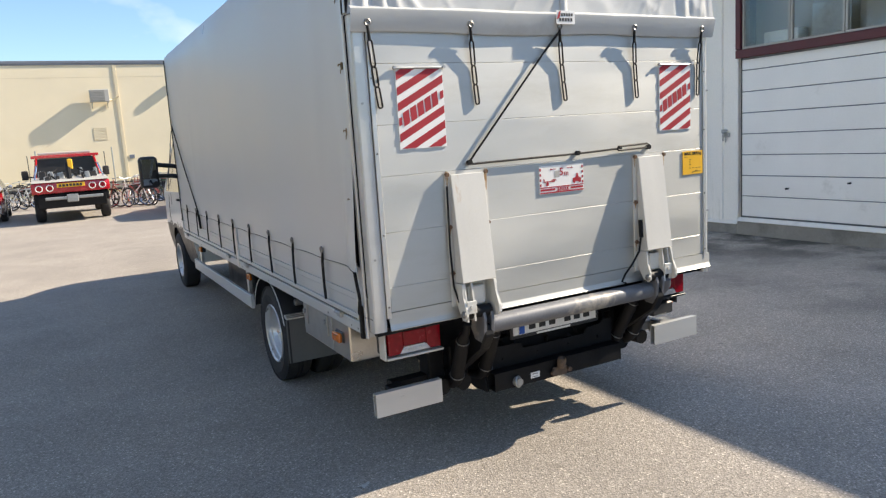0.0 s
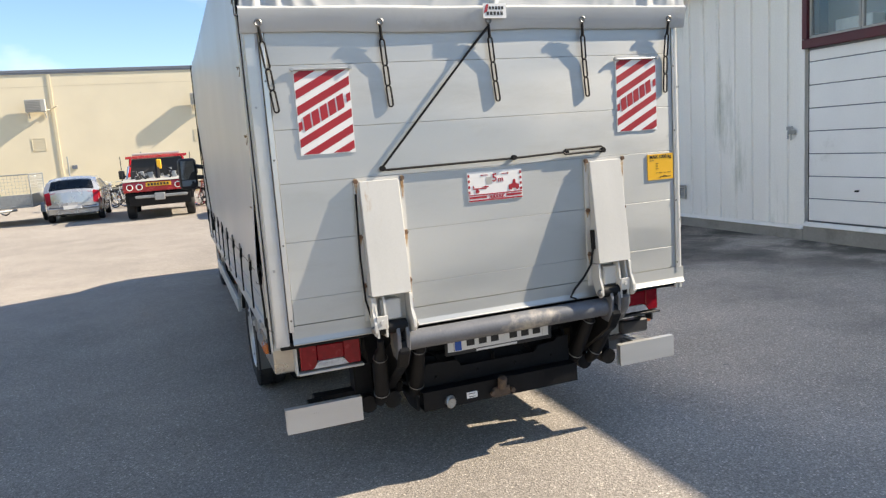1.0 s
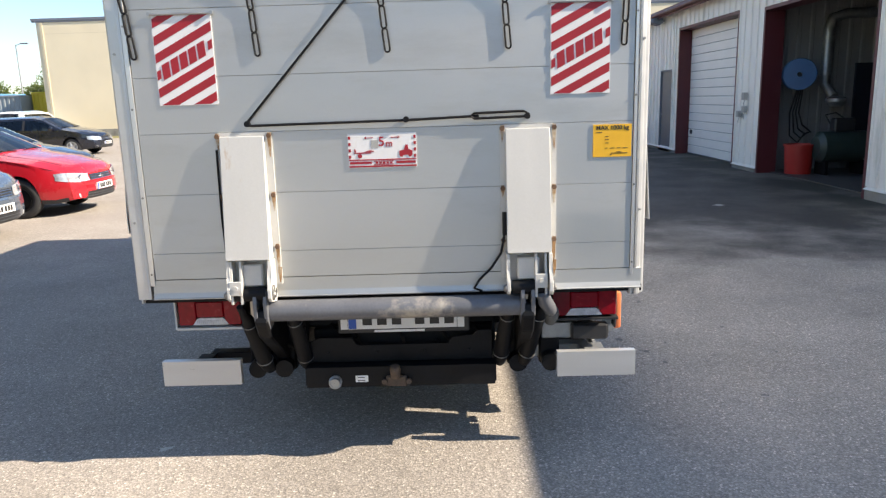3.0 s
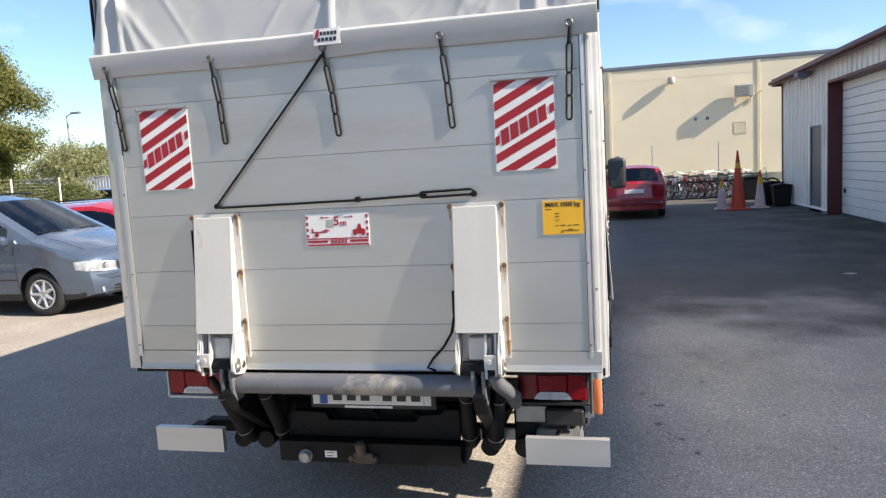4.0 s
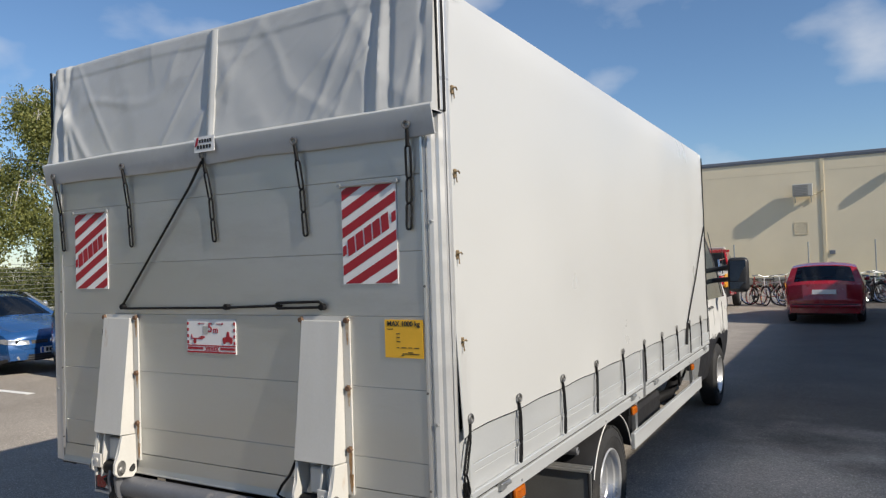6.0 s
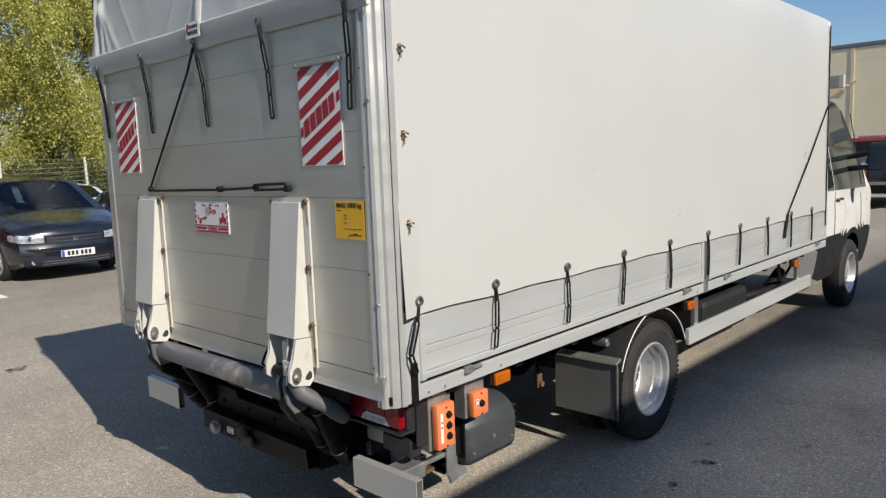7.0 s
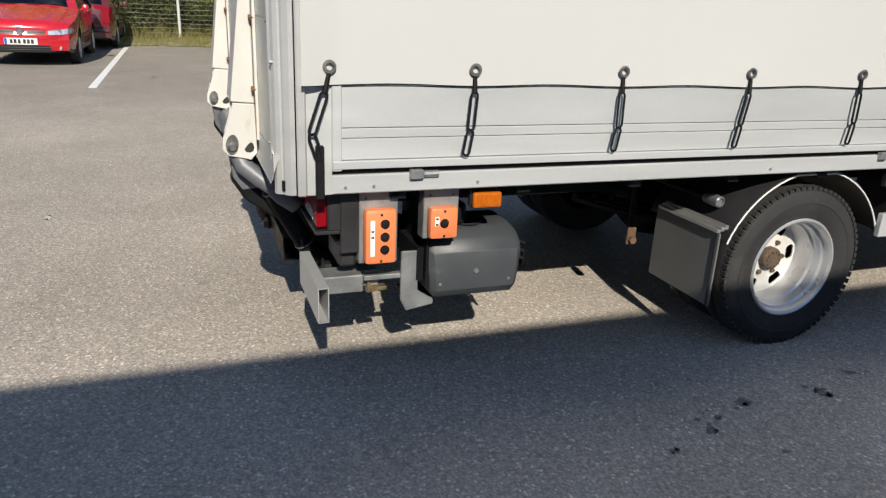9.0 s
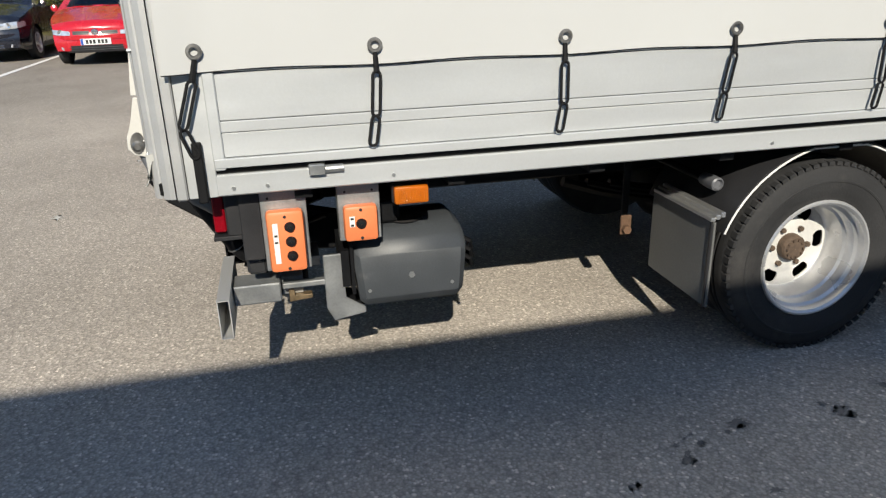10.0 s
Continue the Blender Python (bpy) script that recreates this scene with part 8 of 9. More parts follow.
# ---- red breakdown truck ----
def breakdown_truck(cx, y0):
    """Rear at y0, driving towards +y."""
    t = thing("breakdown_truck", (cx, y0 + 2.5, 0), "red and yellow breakdown truck with crane gear and roof light bar", "truck")
    bm = mesh()
    box(bm, cx - 1.02, cx + 1.02, y0 + 0.10, y0 + 0.9, 0.84, 1.16, 0.05, 2)
    body = part("rear_body", bm, RED, t, "red rear body panel", smooth=True)
    bm = mesh()
    for s in (-1, 1):
        box(bm, cx + s * 0.98 - 0.05, cx + s * 0.98 + 0.05, y0 + 0.9, y0 + 2.5, 0.78, 1.2, 0.02)
    part("bed_side", bm, mat("yellow_panel", (0.72, 0.34, 0.02), 0.35, vary=0.05, coat=0.5), t, "orange yellow bed side")
    bm = mesh()
    prism(bm, [(y0 + 0.06, 1.165), (y0 + 0.10, 1.21), (y0 + 2.5, 1.28), (y0 + 2.5, 1.20), (y0 + 0.9, 1.165)], "x", cx - 1.0, cx + 1.0)
    part("deck", bm, AC_WHITE, t, "pale worn deck")
    for s in (-1, 1):
        for k in (0.55, 0.82):
            bm = mesh()
            ring(bm, (cx + s * k, y0 + 0.095, 1.0), (0, 1, 0), 0.085, 0.014, 20, 6)
            part("lamp_ring", bm, SIGN_WHITE, body)
    for s in (-1, 1):
        for k in (0.55, 0.82):
            bm = mesh()
            lathe(bm, [(0.001, 0.02), (0.07, 0.014), (0.08, 0)], (cx + s * k, y0 + 0.10, 1.0), (0, -1, 0), 18)
            part("tail_lamp", bm, RED_LENS, body, "round red lamp")
    bm = mesh()
    box(bm, cx - 0.36, cx + 0.36, y0 + 0.075, y0 + 0.099, 1.0, 1.12, 0.004)
    yp = part("plate", bm, SIGN_YELLOW, body, "yellow plate with dark bars")
    bm = mesh()
    for k in range(7):
        box(bm, cx - 0.31 + 0.09 * k, cx - 0.25 + 0.09 * k, y0 + 0.069, y0 + 0.074, 1.025, 1.095)
    stuff(part("bars", bm, INK, yp))
    bm = mesh()
    box(bm, cx - 0.98, cx + 0.98, y0 + 0.16, y0 + 0.80, 0.56, 0.836, 0.03)
    part("underbody", bm, BLACK_STEEL, t)
    bm = mesh()
    box(bm, cx - 0.70, cx + 0.80, y0 - 0.06, y0 + 0.02, 0.66, 0.745, 0.02)
    part("bumper", bm, STEEL, t, "worn steel bumper bar")
    # added black panel that hides the pale reflection in the cab's rear window
    bm = mesh()
    box(bm, cx - 0.86, cx + 0.86, y0 + 2.455, y0 + 2.485, 1.2, 1.84, 0.01)
    part("headboard", bm, PLASTIC_BLACK, t, "black headboard behind the cab")
    bm = mesh()
    box(bm, cx - 0.15, cx + 0.15, y0 - 0.12, y0 - 0.062, 0.58, 0.80, 0.02)
    part("tow_head", bm, STEEL, t)
    bm = mesh()
    box(bm, cx - 0.9, cx + 0.9, y0 + 0.15, y0 + 4.8, 0.42, 0.77, 0.02)
    part("chassis", bm, BLACK_STEEL, t)

    def at(u, v, z):
        return (cx + v, y0 + 5.35 - u, z)

    def region(where, u, z, v):
        if where == "over" and 1.2 < u < 1.85:
            return "windscreen"
        if where == "upper" and 1.5 < u < 2.75 and z < 1.78:
            return "side_window"
        if where == "rear" and z > 1.32 and abs(v) < 0.78:
            return "rear_window"
        if where == "lower" and z > 0.85 and u > 0.3:
            return "stripe|" + str(v > 0)
        return None
    regs, _ = shell([(0, .8), (.06, 1.0), (.3, 1.12), (1.15, 1.22), (1.9, 1.80), (2.2, 1.90), (2.85, 1.88)], 1.95, 0.45, [(0, .95), (1.1, 1.18), (2.85, 1.22)], 0.82, [(0.95, 0.46)], at, region, plan_rear=0.05, rear_taper=0)
    cab = part("cab", regs.pop("body"), RED, t, "red cab", smooth=True)
    for n, b in regs.items():
        part(plain(n), b, {"stripe": bpy.data.materials["yellow_panel"]}.get(plain(n), GLASS_DARK), cab, smooth=True)
    bm = mesh()
    box(bm, cx - 0.75, cx + 0.75, y0 + 2.75, y0 + 3.1, 1.96, 2.04, 0.02)
    part("light_bar", bm, AC_WHITE, t, "roof light bar")
    bm = mesh()
    box(bm, cx - 0.95, cx + 0.95, y0 + 2.38, y0 + 2.44, 1.86, 1.95, 0.01)
    for s in (-1, 1):
        tube(bm, [(cx + s * 0.93, y0 + 2.41, 1.2), (cx + s * 0.80, y0 + 2.41, 1.88)], 0.035, 8)
    part("roll_bar", bm, RED, t)
    random.seed(11)
    bm = mesh()
    tube(bm, [(cx, y0 + 0.6, 1.2), (cx, y0 + 1.1, 1.62), (cx, y0 + 2.1, 1.5)], 0.07, 8)
    part("crane_arm", bm, BLACK_STEEL, t, "black crane arm")
    for name, material, count in (("tool_case", PLASTIC_BLACK, 16), ("winch_block", STEEL, 16)):
        for k in range(count):
            x, y = cx + random.uniform(-0.82, 0.82), y0 + random.uniform(0.35, 2.25)
            w, h = random.uniform(0.04, 0.11), random.uniform(0.08, 0.30)
            bm = mesh()
            prism(bm, [(x - w, 1.2), (x - w * 0.9, 1.22 + h), (x + w * 0.6, 1.24 + h), (x + w, 1.2)], "y", y - w, y + w, 0.012)
            part(name, bm, material, t)
    for s in (-1, 1):
        bm = mesh()
        tube(bm, [(cx + s * 0.9, y0 + 0.7, 1.25), (cx + s * 0.82, y0 + 1.0, 1.62), (cx + s * 0.8, y0 + 2.38, 1.66)], 0.028, 8)
        part("side_rail", bm, CHROME, t)
        bm = mesh()
        tube(bm, [(cx + s * 0.35, y0 + 0.35, 1.23), (cx + s * 0.5, y0 + 1.2, 1.36), (cx + s * 0.3, y0 + 2.2, 1.5)], 0.022, 6)
        part("winch_cable", bm, RUBBER, t)
    bm = mesh()
    box(bm, cx + 0.0, cx + 0.14, y0 + 0.95, y0 + 1.1, 1.5, 1.8, 0.02)
    part("hook_block", bm, SIGN_YELLOW, t)
    for s in (-1, 1):
        bm = mesh()
        box(bm, cx + s * 1.2 - 0.1, cx + s * 1.2 + 0.1, y0 + 3.75, y0 + 3.85, 1.2, 1.5, 0.03)
        tube(bm, [(cx + s * 1.1, y0 + 3.8, 1.3), (cx + s * 0.9, y0 + 3.8, 1.25)], 0.03, 6)
        part("wing_mirror", bm, PLASTIC_BLACK, t)
        for yy, w in ((y0 + 0.95, 0.26), (y0 + 4.4, 0.24)):
            road_wheel(t, (cx + s * 0.87, yy, 0.37), (s, 0, 0), 0.37, w, 0.21, 6, tyre_n=32)
        bm = mesh()
        tube(bm, [(cx + s * 1.0, y0 + 0.5, 1.2), (cx + s * 1.0, y0 + 0.5, 1.95)], 0.012, 6)
        part("aerial", bm, INK, t)
    return t


breakdown_truck(0.50, 23.1)

# ---- flat trailer with mesh sides ----
tr = thing("car_trailer", (-4.6, 27.5, 0), "galvanised car trailer with low mesh sides", "trailer")
bm = mesh()
box(bm, -5.7, -3.4, 26.2, 28.9, 0.55, 0.62, 0.01)
for x in (-5.7, -3.44):
    box(bm, x, x + 0.04, 26.2, 28.9, 0.63, 0.98, 0.004)
box(bm, -5.65, -3.45, 26.2, 26.24, 0.63, 0.98, 0.004)
part("bed", bm, STEEL, tr)
bm = mesh()
for x0, x1, y0, y1 in ((-5.68, -3.42, 26.22, 26.22), (-5.68, -5.68, 26.22, 28.88), (-3.42, -3.42, 26.22, 28.88)):
    pts = [(x0, y0, 0.98), (x0, y0, 1.62), (x1, y1, 1.62), (x1, y1, 0.98)]
    tube(bm, pts, 0.022, 6)
    n = 22
    for k in range(1, n):
        x, y = x0 + (x1 - x0) * k / n, y0 + (y1 - y0) * k / n
        tube(bm, [(x, y, 0.98), (x, y, 1.62)], 0.004, 4)
    for k in range(1, 6):
        z = 0.98 + 0.64 * k / 6
        tube(bm, [(x0, y0, z), (x1, y1, z)], 0.004, 4)
part("mesh_side", bm, STEEL, tr)
bm = mesh()
tube(bm, [(-4.55, 26.2, 0.52), (-4.55, 25.0, 0.5)], 0.05, 8)
tube(bm, [(-5.2, 26.2, 0.5), (-4.55, 25.2, 0.5), (-3.9, 26.2, 0.5)], 0.04, 8)
tube(bm, [(-4.55, 25.25, 0.75), (-4.55, 25.25, 0.12)], 0.03, 8)
part("drawbar", bm, STEEL, tr)
for x, d in ((-5.82, -1), (-3.28, 1)):
    road_wheel(tr, (x, 27.6, 0.28), (d, 0, 0), 0.28, 0.17, 0.17, 0, tyre_n=28)
    bm = mesh()
    thick(bm, [[(x - 0.1, 27.6 + 0.36 * math.cos(a), 0.28 + 0.36 * math.sin(a)), (x + 0.1, 27.6 + 0.36 * math.cos(a), 0.28 + 0.36 * math.sin(a))] for a in np.linspace(0.1, 3.04, 12)], (0, 0, 0.01))
    part("mud_guard", bm, STEEL, tr)
road_wheel(tr, (-4.55, 25.25, 0.1), (1, 0, 0), 0.1, 0.06, 0.05, 0, tyre_n=18, name="jockey_wheel")

# ---- traffic cones and bins by the workshop corner ----
CONE = mat("orange_cone_plastic", (0.62, 0.075, 0.03), 0.5, vary=0.12, scale=5, bump=0.05)
REFLECT = mat("pale_pink_reflective_band", (0.66, 0.55, 0.52), 0.4, vary=0.1)
YELLOW = mat("yellow_band", (0.75, 0.42, 0.03), 0.45, vary=0.1)


def cone(x, y, h, bands):
    c = thing("traffic_cone", (x, y, 0), "tall orange traffic cone with pale band" if h > 1.4 else "orange and white traffic cone", "traffic cone", "traffic cones")
    r = h * 0.095 + 0.05
    bm = mesh()
    box(bm, x - r * 1.45, x + r * 1.45, y - r * 1.45, y + r * 1.45, 0, 0.05, 0.012)
    part("base", bm, CONE if h > 1.4 else REFLECT, c)
    zs = [0.05] + [b for b, _ in bands] + [h]
    cols = [CONE] + [m for _, m in bands]
    for z0, z1, m in zip(zs, zs[1:], cols):
        bm = mesh()
        f = lambda z: r * (1 - z / h) * 0.93 + 0.025
        lathe(bm, [(f(z0), z0), (f(z1), z1)] + ([(0.001, h)] if z1 == h else []), (x, y, 0), (0, 0, 1), 20)
        part("cone_section", bm, m, c, smooth=True)


cone(7.33, 22.85, 1.76, ((1.24, YELLOW), (1.40, CONE)))
cone(7.99, 23.1, 1.13, ((0.06, REFLECT), (0.72, YELLOW), (0.95, CONE)))
cone(6.92, 23.2, 0.96, ((0.06, REFLECT), (0.65, YELLOW), (0.85, CONE)))
BINP = mat("dark_bin_plastic", (0.008, 0.008, 0.010), 0.55, spec=0.25, vary=0.2, bump=0.05)
for x, y, w, h in ((8.66, 23.45, 0.26, 0.60), (8.55, 24.2, 0.28, 0.66), (8.55, 27.4, 0.30, 0.8)):
    b = thing("waste_bin", (x, y, 0), "dark plastic waste bin on the asphalt", "bin", "waste bins")
    bm = mesh()
    prism(bm, [(x - w * 0.8, 0.02), (x - w, h), (x + w, h), (x + w * 0.8, 0.02)], "y", y - w * 0.9, y + w * 0.9, 0.02)
    part("tub", bm, BINP, b)
    bm = mesh()
    prism(bm, [(x - w * 1.05, h + 0.002), (x - w * 1.05, h + 0.05), (x, h + 0.11), (x + w * 1.05, h + 0.05), (x + w * 1.05, h + 0.002)], "y", y - w, y + w, 0.01)
    part("lid", bm, BINP if y < 25 else DGREEN, b)


# ---- bicycles along the beige wall ----
def bicycle(frame_paint):
    """One bicycle standing along +y at the origin, leaning a little."""
    b = thing("bicycle", (0, 0, 0), "old bicycle leaning in a crowded rack by the wall", "bicycle", "bicycles by the beige wall")
    for y in (-0.52, 0.52):
        bm = mesh()
        ring(bm, (0, y, 0.34), (1, 0, 0), 0.32, 0.02, 22, 5)
        w = part("wheel", bm, RUBBER, b)
        bm = mesh()
        ring(bm, (0, y, 0.34), (1, 0, 0), 0.295, 0.015, 22, 4)
        for k in range(8):
            a = math.pi * k / 8
            tube(bm, [(0, y - 0.29 * math.cos(a), 0.34 - 0.29 * math.sin(a)), (0, y + 0.29 * math.cos(a), 0.34 + 0.29 * math.sin(a))], 0.003, 3)
        part("rim", bm, CHROME, w)
    bm = mesh()
    for p in (((0, -0.52, 0.34), (0, -0.12, 0.30), (0, 0.36, 0.78)), ((0, -0.12, 0.30), (0, -0.22, 0.86)), ((0, -0.52, 0.34), (0, -0.2, 0.74)), ((0, -0.2, 0.76), (0, 0.36, 0.82)), ((0, 0.52, 0.34), (0, 0.36, 0.78), (0, 0.32, 0.98))):
        tube(bm, p, 0.017, 6)
    part("frame", bm, frame_paint, b)
    bm = mesh()
    tube(bm, [(-0.28, 0.18, 1.02), (-0.2, 0.30, 1.04), (0, 0.33, 1.0), (0.2, 0.30, 1.04), (0.28, 0.18, 1.02)], 0.014, 6)
    part("handlebar", bm, STEEL, b)
    bm = mesh()
    prism(bm, [(-0.08, -0.34), (0.08, -0.34), (0.03, -0.08), (-0.03, -0.08)], "z", 0.86, 0.91, 0.012)
    part("saddle", bm, PLASTIC_BLACK, b)
    bm = mesh()
    for y in (-0.52, 0.52):
        tube(bm, [(0, y + 0.36 * math.cos(a), 0.34 + 0.36 * math.sin(a)) for a in np.linspace(0.5, 2.8, 9)], 0.014, 5)
    tube(bm, [(-0.08, -0.12, 0.30), (0.08, -0.12, 0.30)], 0.05, 8)
    part("mudguard", bm, PLASTIC_BLACK, b)
    return b


protos = [bicycle(mat("bike_black", (0.02, 0.02, 0.022), 0.4)), bicycle(mat("bike_silver", (0.62, 0.64, 0.66), 0.35, metal=0.3)), bicycle(mat("bike_green", (0.04, 0.16, 0.10), 0.4)), bicycle(mat("bike_red", (0.28, 0.03, 0.03), 0.4))]
random.seed(21)
spots = []
for x0, x1, y, step in ((-10.4, -5.9, 33.2, 0.34), (-0.9, -0.35, 31.0, 0.3), (2.0, 3.0, 27.6, 0.26), (3.1, 9.2, 29.4, 0.23), (3.4, 9.0, 30.9, 0.34), (-3.2, -0.4, 33.2, 0.45)):
    x = x0
    while x < x1:
        spots.append((x + random.uniform(-0.05, 0.05), y + random.uniform(-0.25, 0.25)))
        x += step
for i, (x, y) in enumerate(spots):
    m = pose(x, y, 0.0, 0, random.uniform(-9, 9), 52 + random.uniform(-22, 22) + (180 if random.random() < 0.4 else 0))
    if i < 4:
        protos[i].matrix_basis = m
    else:
        copy_thing(protos[random.choice((0, 1, 1, 1, 2, 3))], m)


# ---- fence along the verge ----
FENCE_X = -17.6
POST = mat("pale_fence_post", (0.55, 0.54, 0.50), 0.6, vary=0.1, scale=8, bump=0.1)
fence = thing("wire_fence", (FENCE_X, 5, 0), "tall wire fence on pale posts along the verge", "fence")
for k in range(21):
    y = 0.55 + 2.36 * (k - 10)
    bm = mesh()
    lean = 0.06 * math.sin(k * 1.7)
    tube(bm, [(FENCE_X, y, 0.0), (FENCE_X + lean, y + lean * 0.5, 2.25)], 0.042, 10)
    part("post", bm, POST, fence, smooth=True)
WIRE = mat("galvanised_wire", (0.34, 0.35, 0.34), 0.5, metal=0.5, vary=0.2)
bm = mesh()
for k in range(17):
    z = 0.12 + 0.13 * k
    tube(bm, [(FENCE_X + 0.02, y, z + 0.012 * math.sin(y * 2 + k)) for y in np.arange(-23, 24.2, 0.75)], 0.0055, 4)
tagged(part("wire", bm, WIRE, fence, "thin horizontal fence wires"), kind="stuff")


# ---- trees, hedge, grass ----
BARK = mat("birch_bark", (0.50, 0.48, 0.44), 0.8, vary=0.2, scale=5, fine=30, bump=0.4, dirt=((0.04, 0.035, 0.03), 4.0, 0.52, 0.62))
DARK_BARK = mat("grey_brown_bark", (0.10, 0.08, 0.06), 0.9, vary=0.3, scale=6, fine=40, bump=0.5)
BIRCH = leaf_mat("yellowing_birch_leaves", (0.24, 0.26, 0.065), (0.66, 0.62, 0.17))
WILLOW = leaf_mat("olive_green_leaves", (0.085, 0.11, 0.032), (0.29, 0.285, 0.08))
BIRCH_GREEN = leaf_mat("green_birch_leaves", (0.09, 0.115, 0.032), (0.33, 0.33, 0.10))
PALE = leaf_mat("pale_olive_leaves", (0.16, 0.18, 0.08), (0.40, 0.40, 0.20))
HEDGE = leaf_mat("dark_hedge_leaves", (0.05, 0.075, 0.025), (0.21, 0.215, 0.075))
FAR = leaf_mat("far_tree_leaves", (0.07, 0.11, 0.025), (0.18, 0.21, 0.04))
DRY = leaf_mat("dry_grass_blades", (0.13, 0.13, 0.03), (0.36, 0.31, 0.11))


def leaves(points, size, rng, flat=0.6):
    """Many small folded leaves at the points, as one mesh from arrays."""
    n = len(points)
    P = np.asarray(points)
    d = rng.normal(size=(n, 3))
    d[:, 2] -= flat
    d /= np.linalg.norm(d, axis=1)[:, None]
    s = rng.normal(size=(n, 3))
    s -= d * (s * d).sum(1)[:, None]
    s /= np.linalg.norm(s, axis=1)[:, None]
    L = size * rng.uniform(0.6, 1.35, size=(n, 1))
    W = L * rng.uniform(0.28, 0.5, size=(n, 1))
    v = np.empty((n, 4, 3))
    v[:, 0], v[:, 1], v[:, 2], v[:, 3] = P, P + d * L * 0.5 + s * W, P + d * L, P + d * L * 0.5 - s * W
    me = bpy.data.meshes.new("crown")
    me.vertices.add(4 * n)
    me.vertices.foreach_set("co", v.reshape(-1).astype(np.float32))
    me.loops.add(4 * n)
    me.loops.foreach_set("vertex_index", np.arange(4 * n, dtype=np.int32))
    me.polygons.add(n)
    me.polygons.foreach_set("loop_start", np.arange(0, 4 * n, 4, dtype=np.int32))
    me.update(calc_edges=True)
    me.validate()
    return me


def tree(x, y, height, spread, seed, leaf, bark, count, leaf_size, droop=0.3, low=0.18, label="", clump=0.34, category="tree", limbs=15):
    rng = np.random.default_rng(seed)
    rnd = random.Random(seed)
    t = thing("tree", (x, y, 0), label, category, "trees beyond the fence")
    bm = mesh()
    top = Vector((x + rnd.uniform(-0.4, 0.4), y + rnd.uniform(-0.4, 0.4), height * 0.9))
    trunk = [Vector((x, y, -0.05)).lerp(top, k / 8) + Vector((0.10 * math.sin(k * 1.3 + seed), 0.10 * math.cos(k * 1.1 + seed), 0)) * (k > 0) for k in range(9)]
    r0 = 0.018 * height + 0.03
    tube(bm, trunk, [r0 * (1 - 0.105 * k) for k in range(9)], 9)
    part("trunk", bm, bark, t, smooth=True)
    pts = []
    bm = mesh()
    for k in range(limbs):
        f = low + (0.95 - low) * (k + rnd.random()) / limbs
        i = min(int(f * 8 / 0.98), 7)
        base = trunk[i].lerp(trunk[i + 1], f * 8 - i if f * 8 - i < 1 else 1)
        a = k * 2.4 + rnd.uniform(-0.5, 0.5)
        reach = spread * (0.45 + 0.75 * math.sin(math.pi * min(1, 0.15 + 0.85 * (1 - f)))) * rnd.uniform(0.65, 1.1)
        rise = height * rnd.uniform(0.04, 0.16)
        tip = base + Vector((math.cos(a) * reach, math.sin(a) * reach, rise))
        mid = base.lerp(tip, 0.5) + Vector((0, 0, rise * 0.4))
        end = tip + Vector((math.cos(a) * reach * 0.15, math.sin(a) * reach * 0.15, -droop * reach * 0.6))
        line = [base, mid, tip, end]
        tube(bm, line, [r0 * 0.38 * (1 - f * 0.5), r0 * 0.24, r0 * 0.13, r0 * 0.05], 6)
        for _ in range(5):
            q = rnd.uniform(0.25, 1.0)
            c = mid.lerp(tip, q) if q < 0.8 else tip.lerp(end, rnd.random())
            tw = c + Vector((rnd.uniform(-1, 1), rnd.uniform(-1, 1), rnd.uniform(-0.5, 0.8))) * spread * 0.25
            tube(bm, [c, c.lerp(tw, 0.6) + Vector((0, 0, 0.1)), tw - Vector((0, 0, droop * 0.5))], [r0 * 0.10, r0 * 0.06, r0 * 0.03], 4)
            pts += [c, tw, c.lerp(tw, 0.5)]
        pts += [tip, end, mid.lerp(tip, 0.5)]
    tagged(part("limb", bm, bark, t, smooth=True), kind="stuff")
    C = np.array([tuple(p) for p in pts])
    # small clusters of leaves, each a hanging strand
    m = max(1, count // 14)
    seat = C[rng.integers(0, len(C), m)] + rng.normal(size=(m, 3)) * np.array([clump, clump, clump * 0.75]) * spread * 0.42
    seat[:, 2] -= np.abs(rng.normal(size=m)) * droop * spread * 0.30
    which = rng.integers(0, m, count)
    along = rng.uniform(0, 1, count)
    sway = rng.normal(size=(m, 2)) * 0.10
    P = seat[which]
    P[:, :2] += sway[which] * along[:, None] + rng.normal(size=(count, 2)) * leaf_size * 0.9
    P[:, 2] += rng.normal(size=count) * leaf_size * 0.6 - along * (0.22 + 0.75 * droop) * rng.uniform(0.6, 1.3, m)[which]
    P = P[P[:, 2] > height * 0.08]
    me = leaves(P - np.array([x, y, 0]), leaf_size, rng, flat=0.5 + droop)
    me.materials.append(leaf)
    ob = new("crown", me)
    ob.parent = t
    tagged(ob, "uneven crown of many small leaves", kind="stuff")
    return t


B = "birch with yellowing hanging leaves beyond the wire fence"
G = "olive green broad tree beyond the wire fence"
tree(-22.75, 24.8, 8.2, 1.9, 23, WILLOW, DARK_BARK, 120000, 0.085, 0.35, 0.16, G, clump=0.34, limbs=22)
tree(-24.8, 20.0, 10.7, 2.3, 4, BIRCH_GREEN, BARK, 60000, 0.10, 0.8, 0.14, B, limbs=24)
tree(-29.0, 37.5, 5.2, 2.1, 14, PALE, DARK_BARK, 22000, 0.11, 0.3, 0.12, "pale olive tree beyond the wire fence", clump=0.40)
tree(-20.5, 10.3, 10.0, 1.7, 5, BIRCH, BARK, 95000, 0.065, 0.75, 0.16, B, limbs=20)
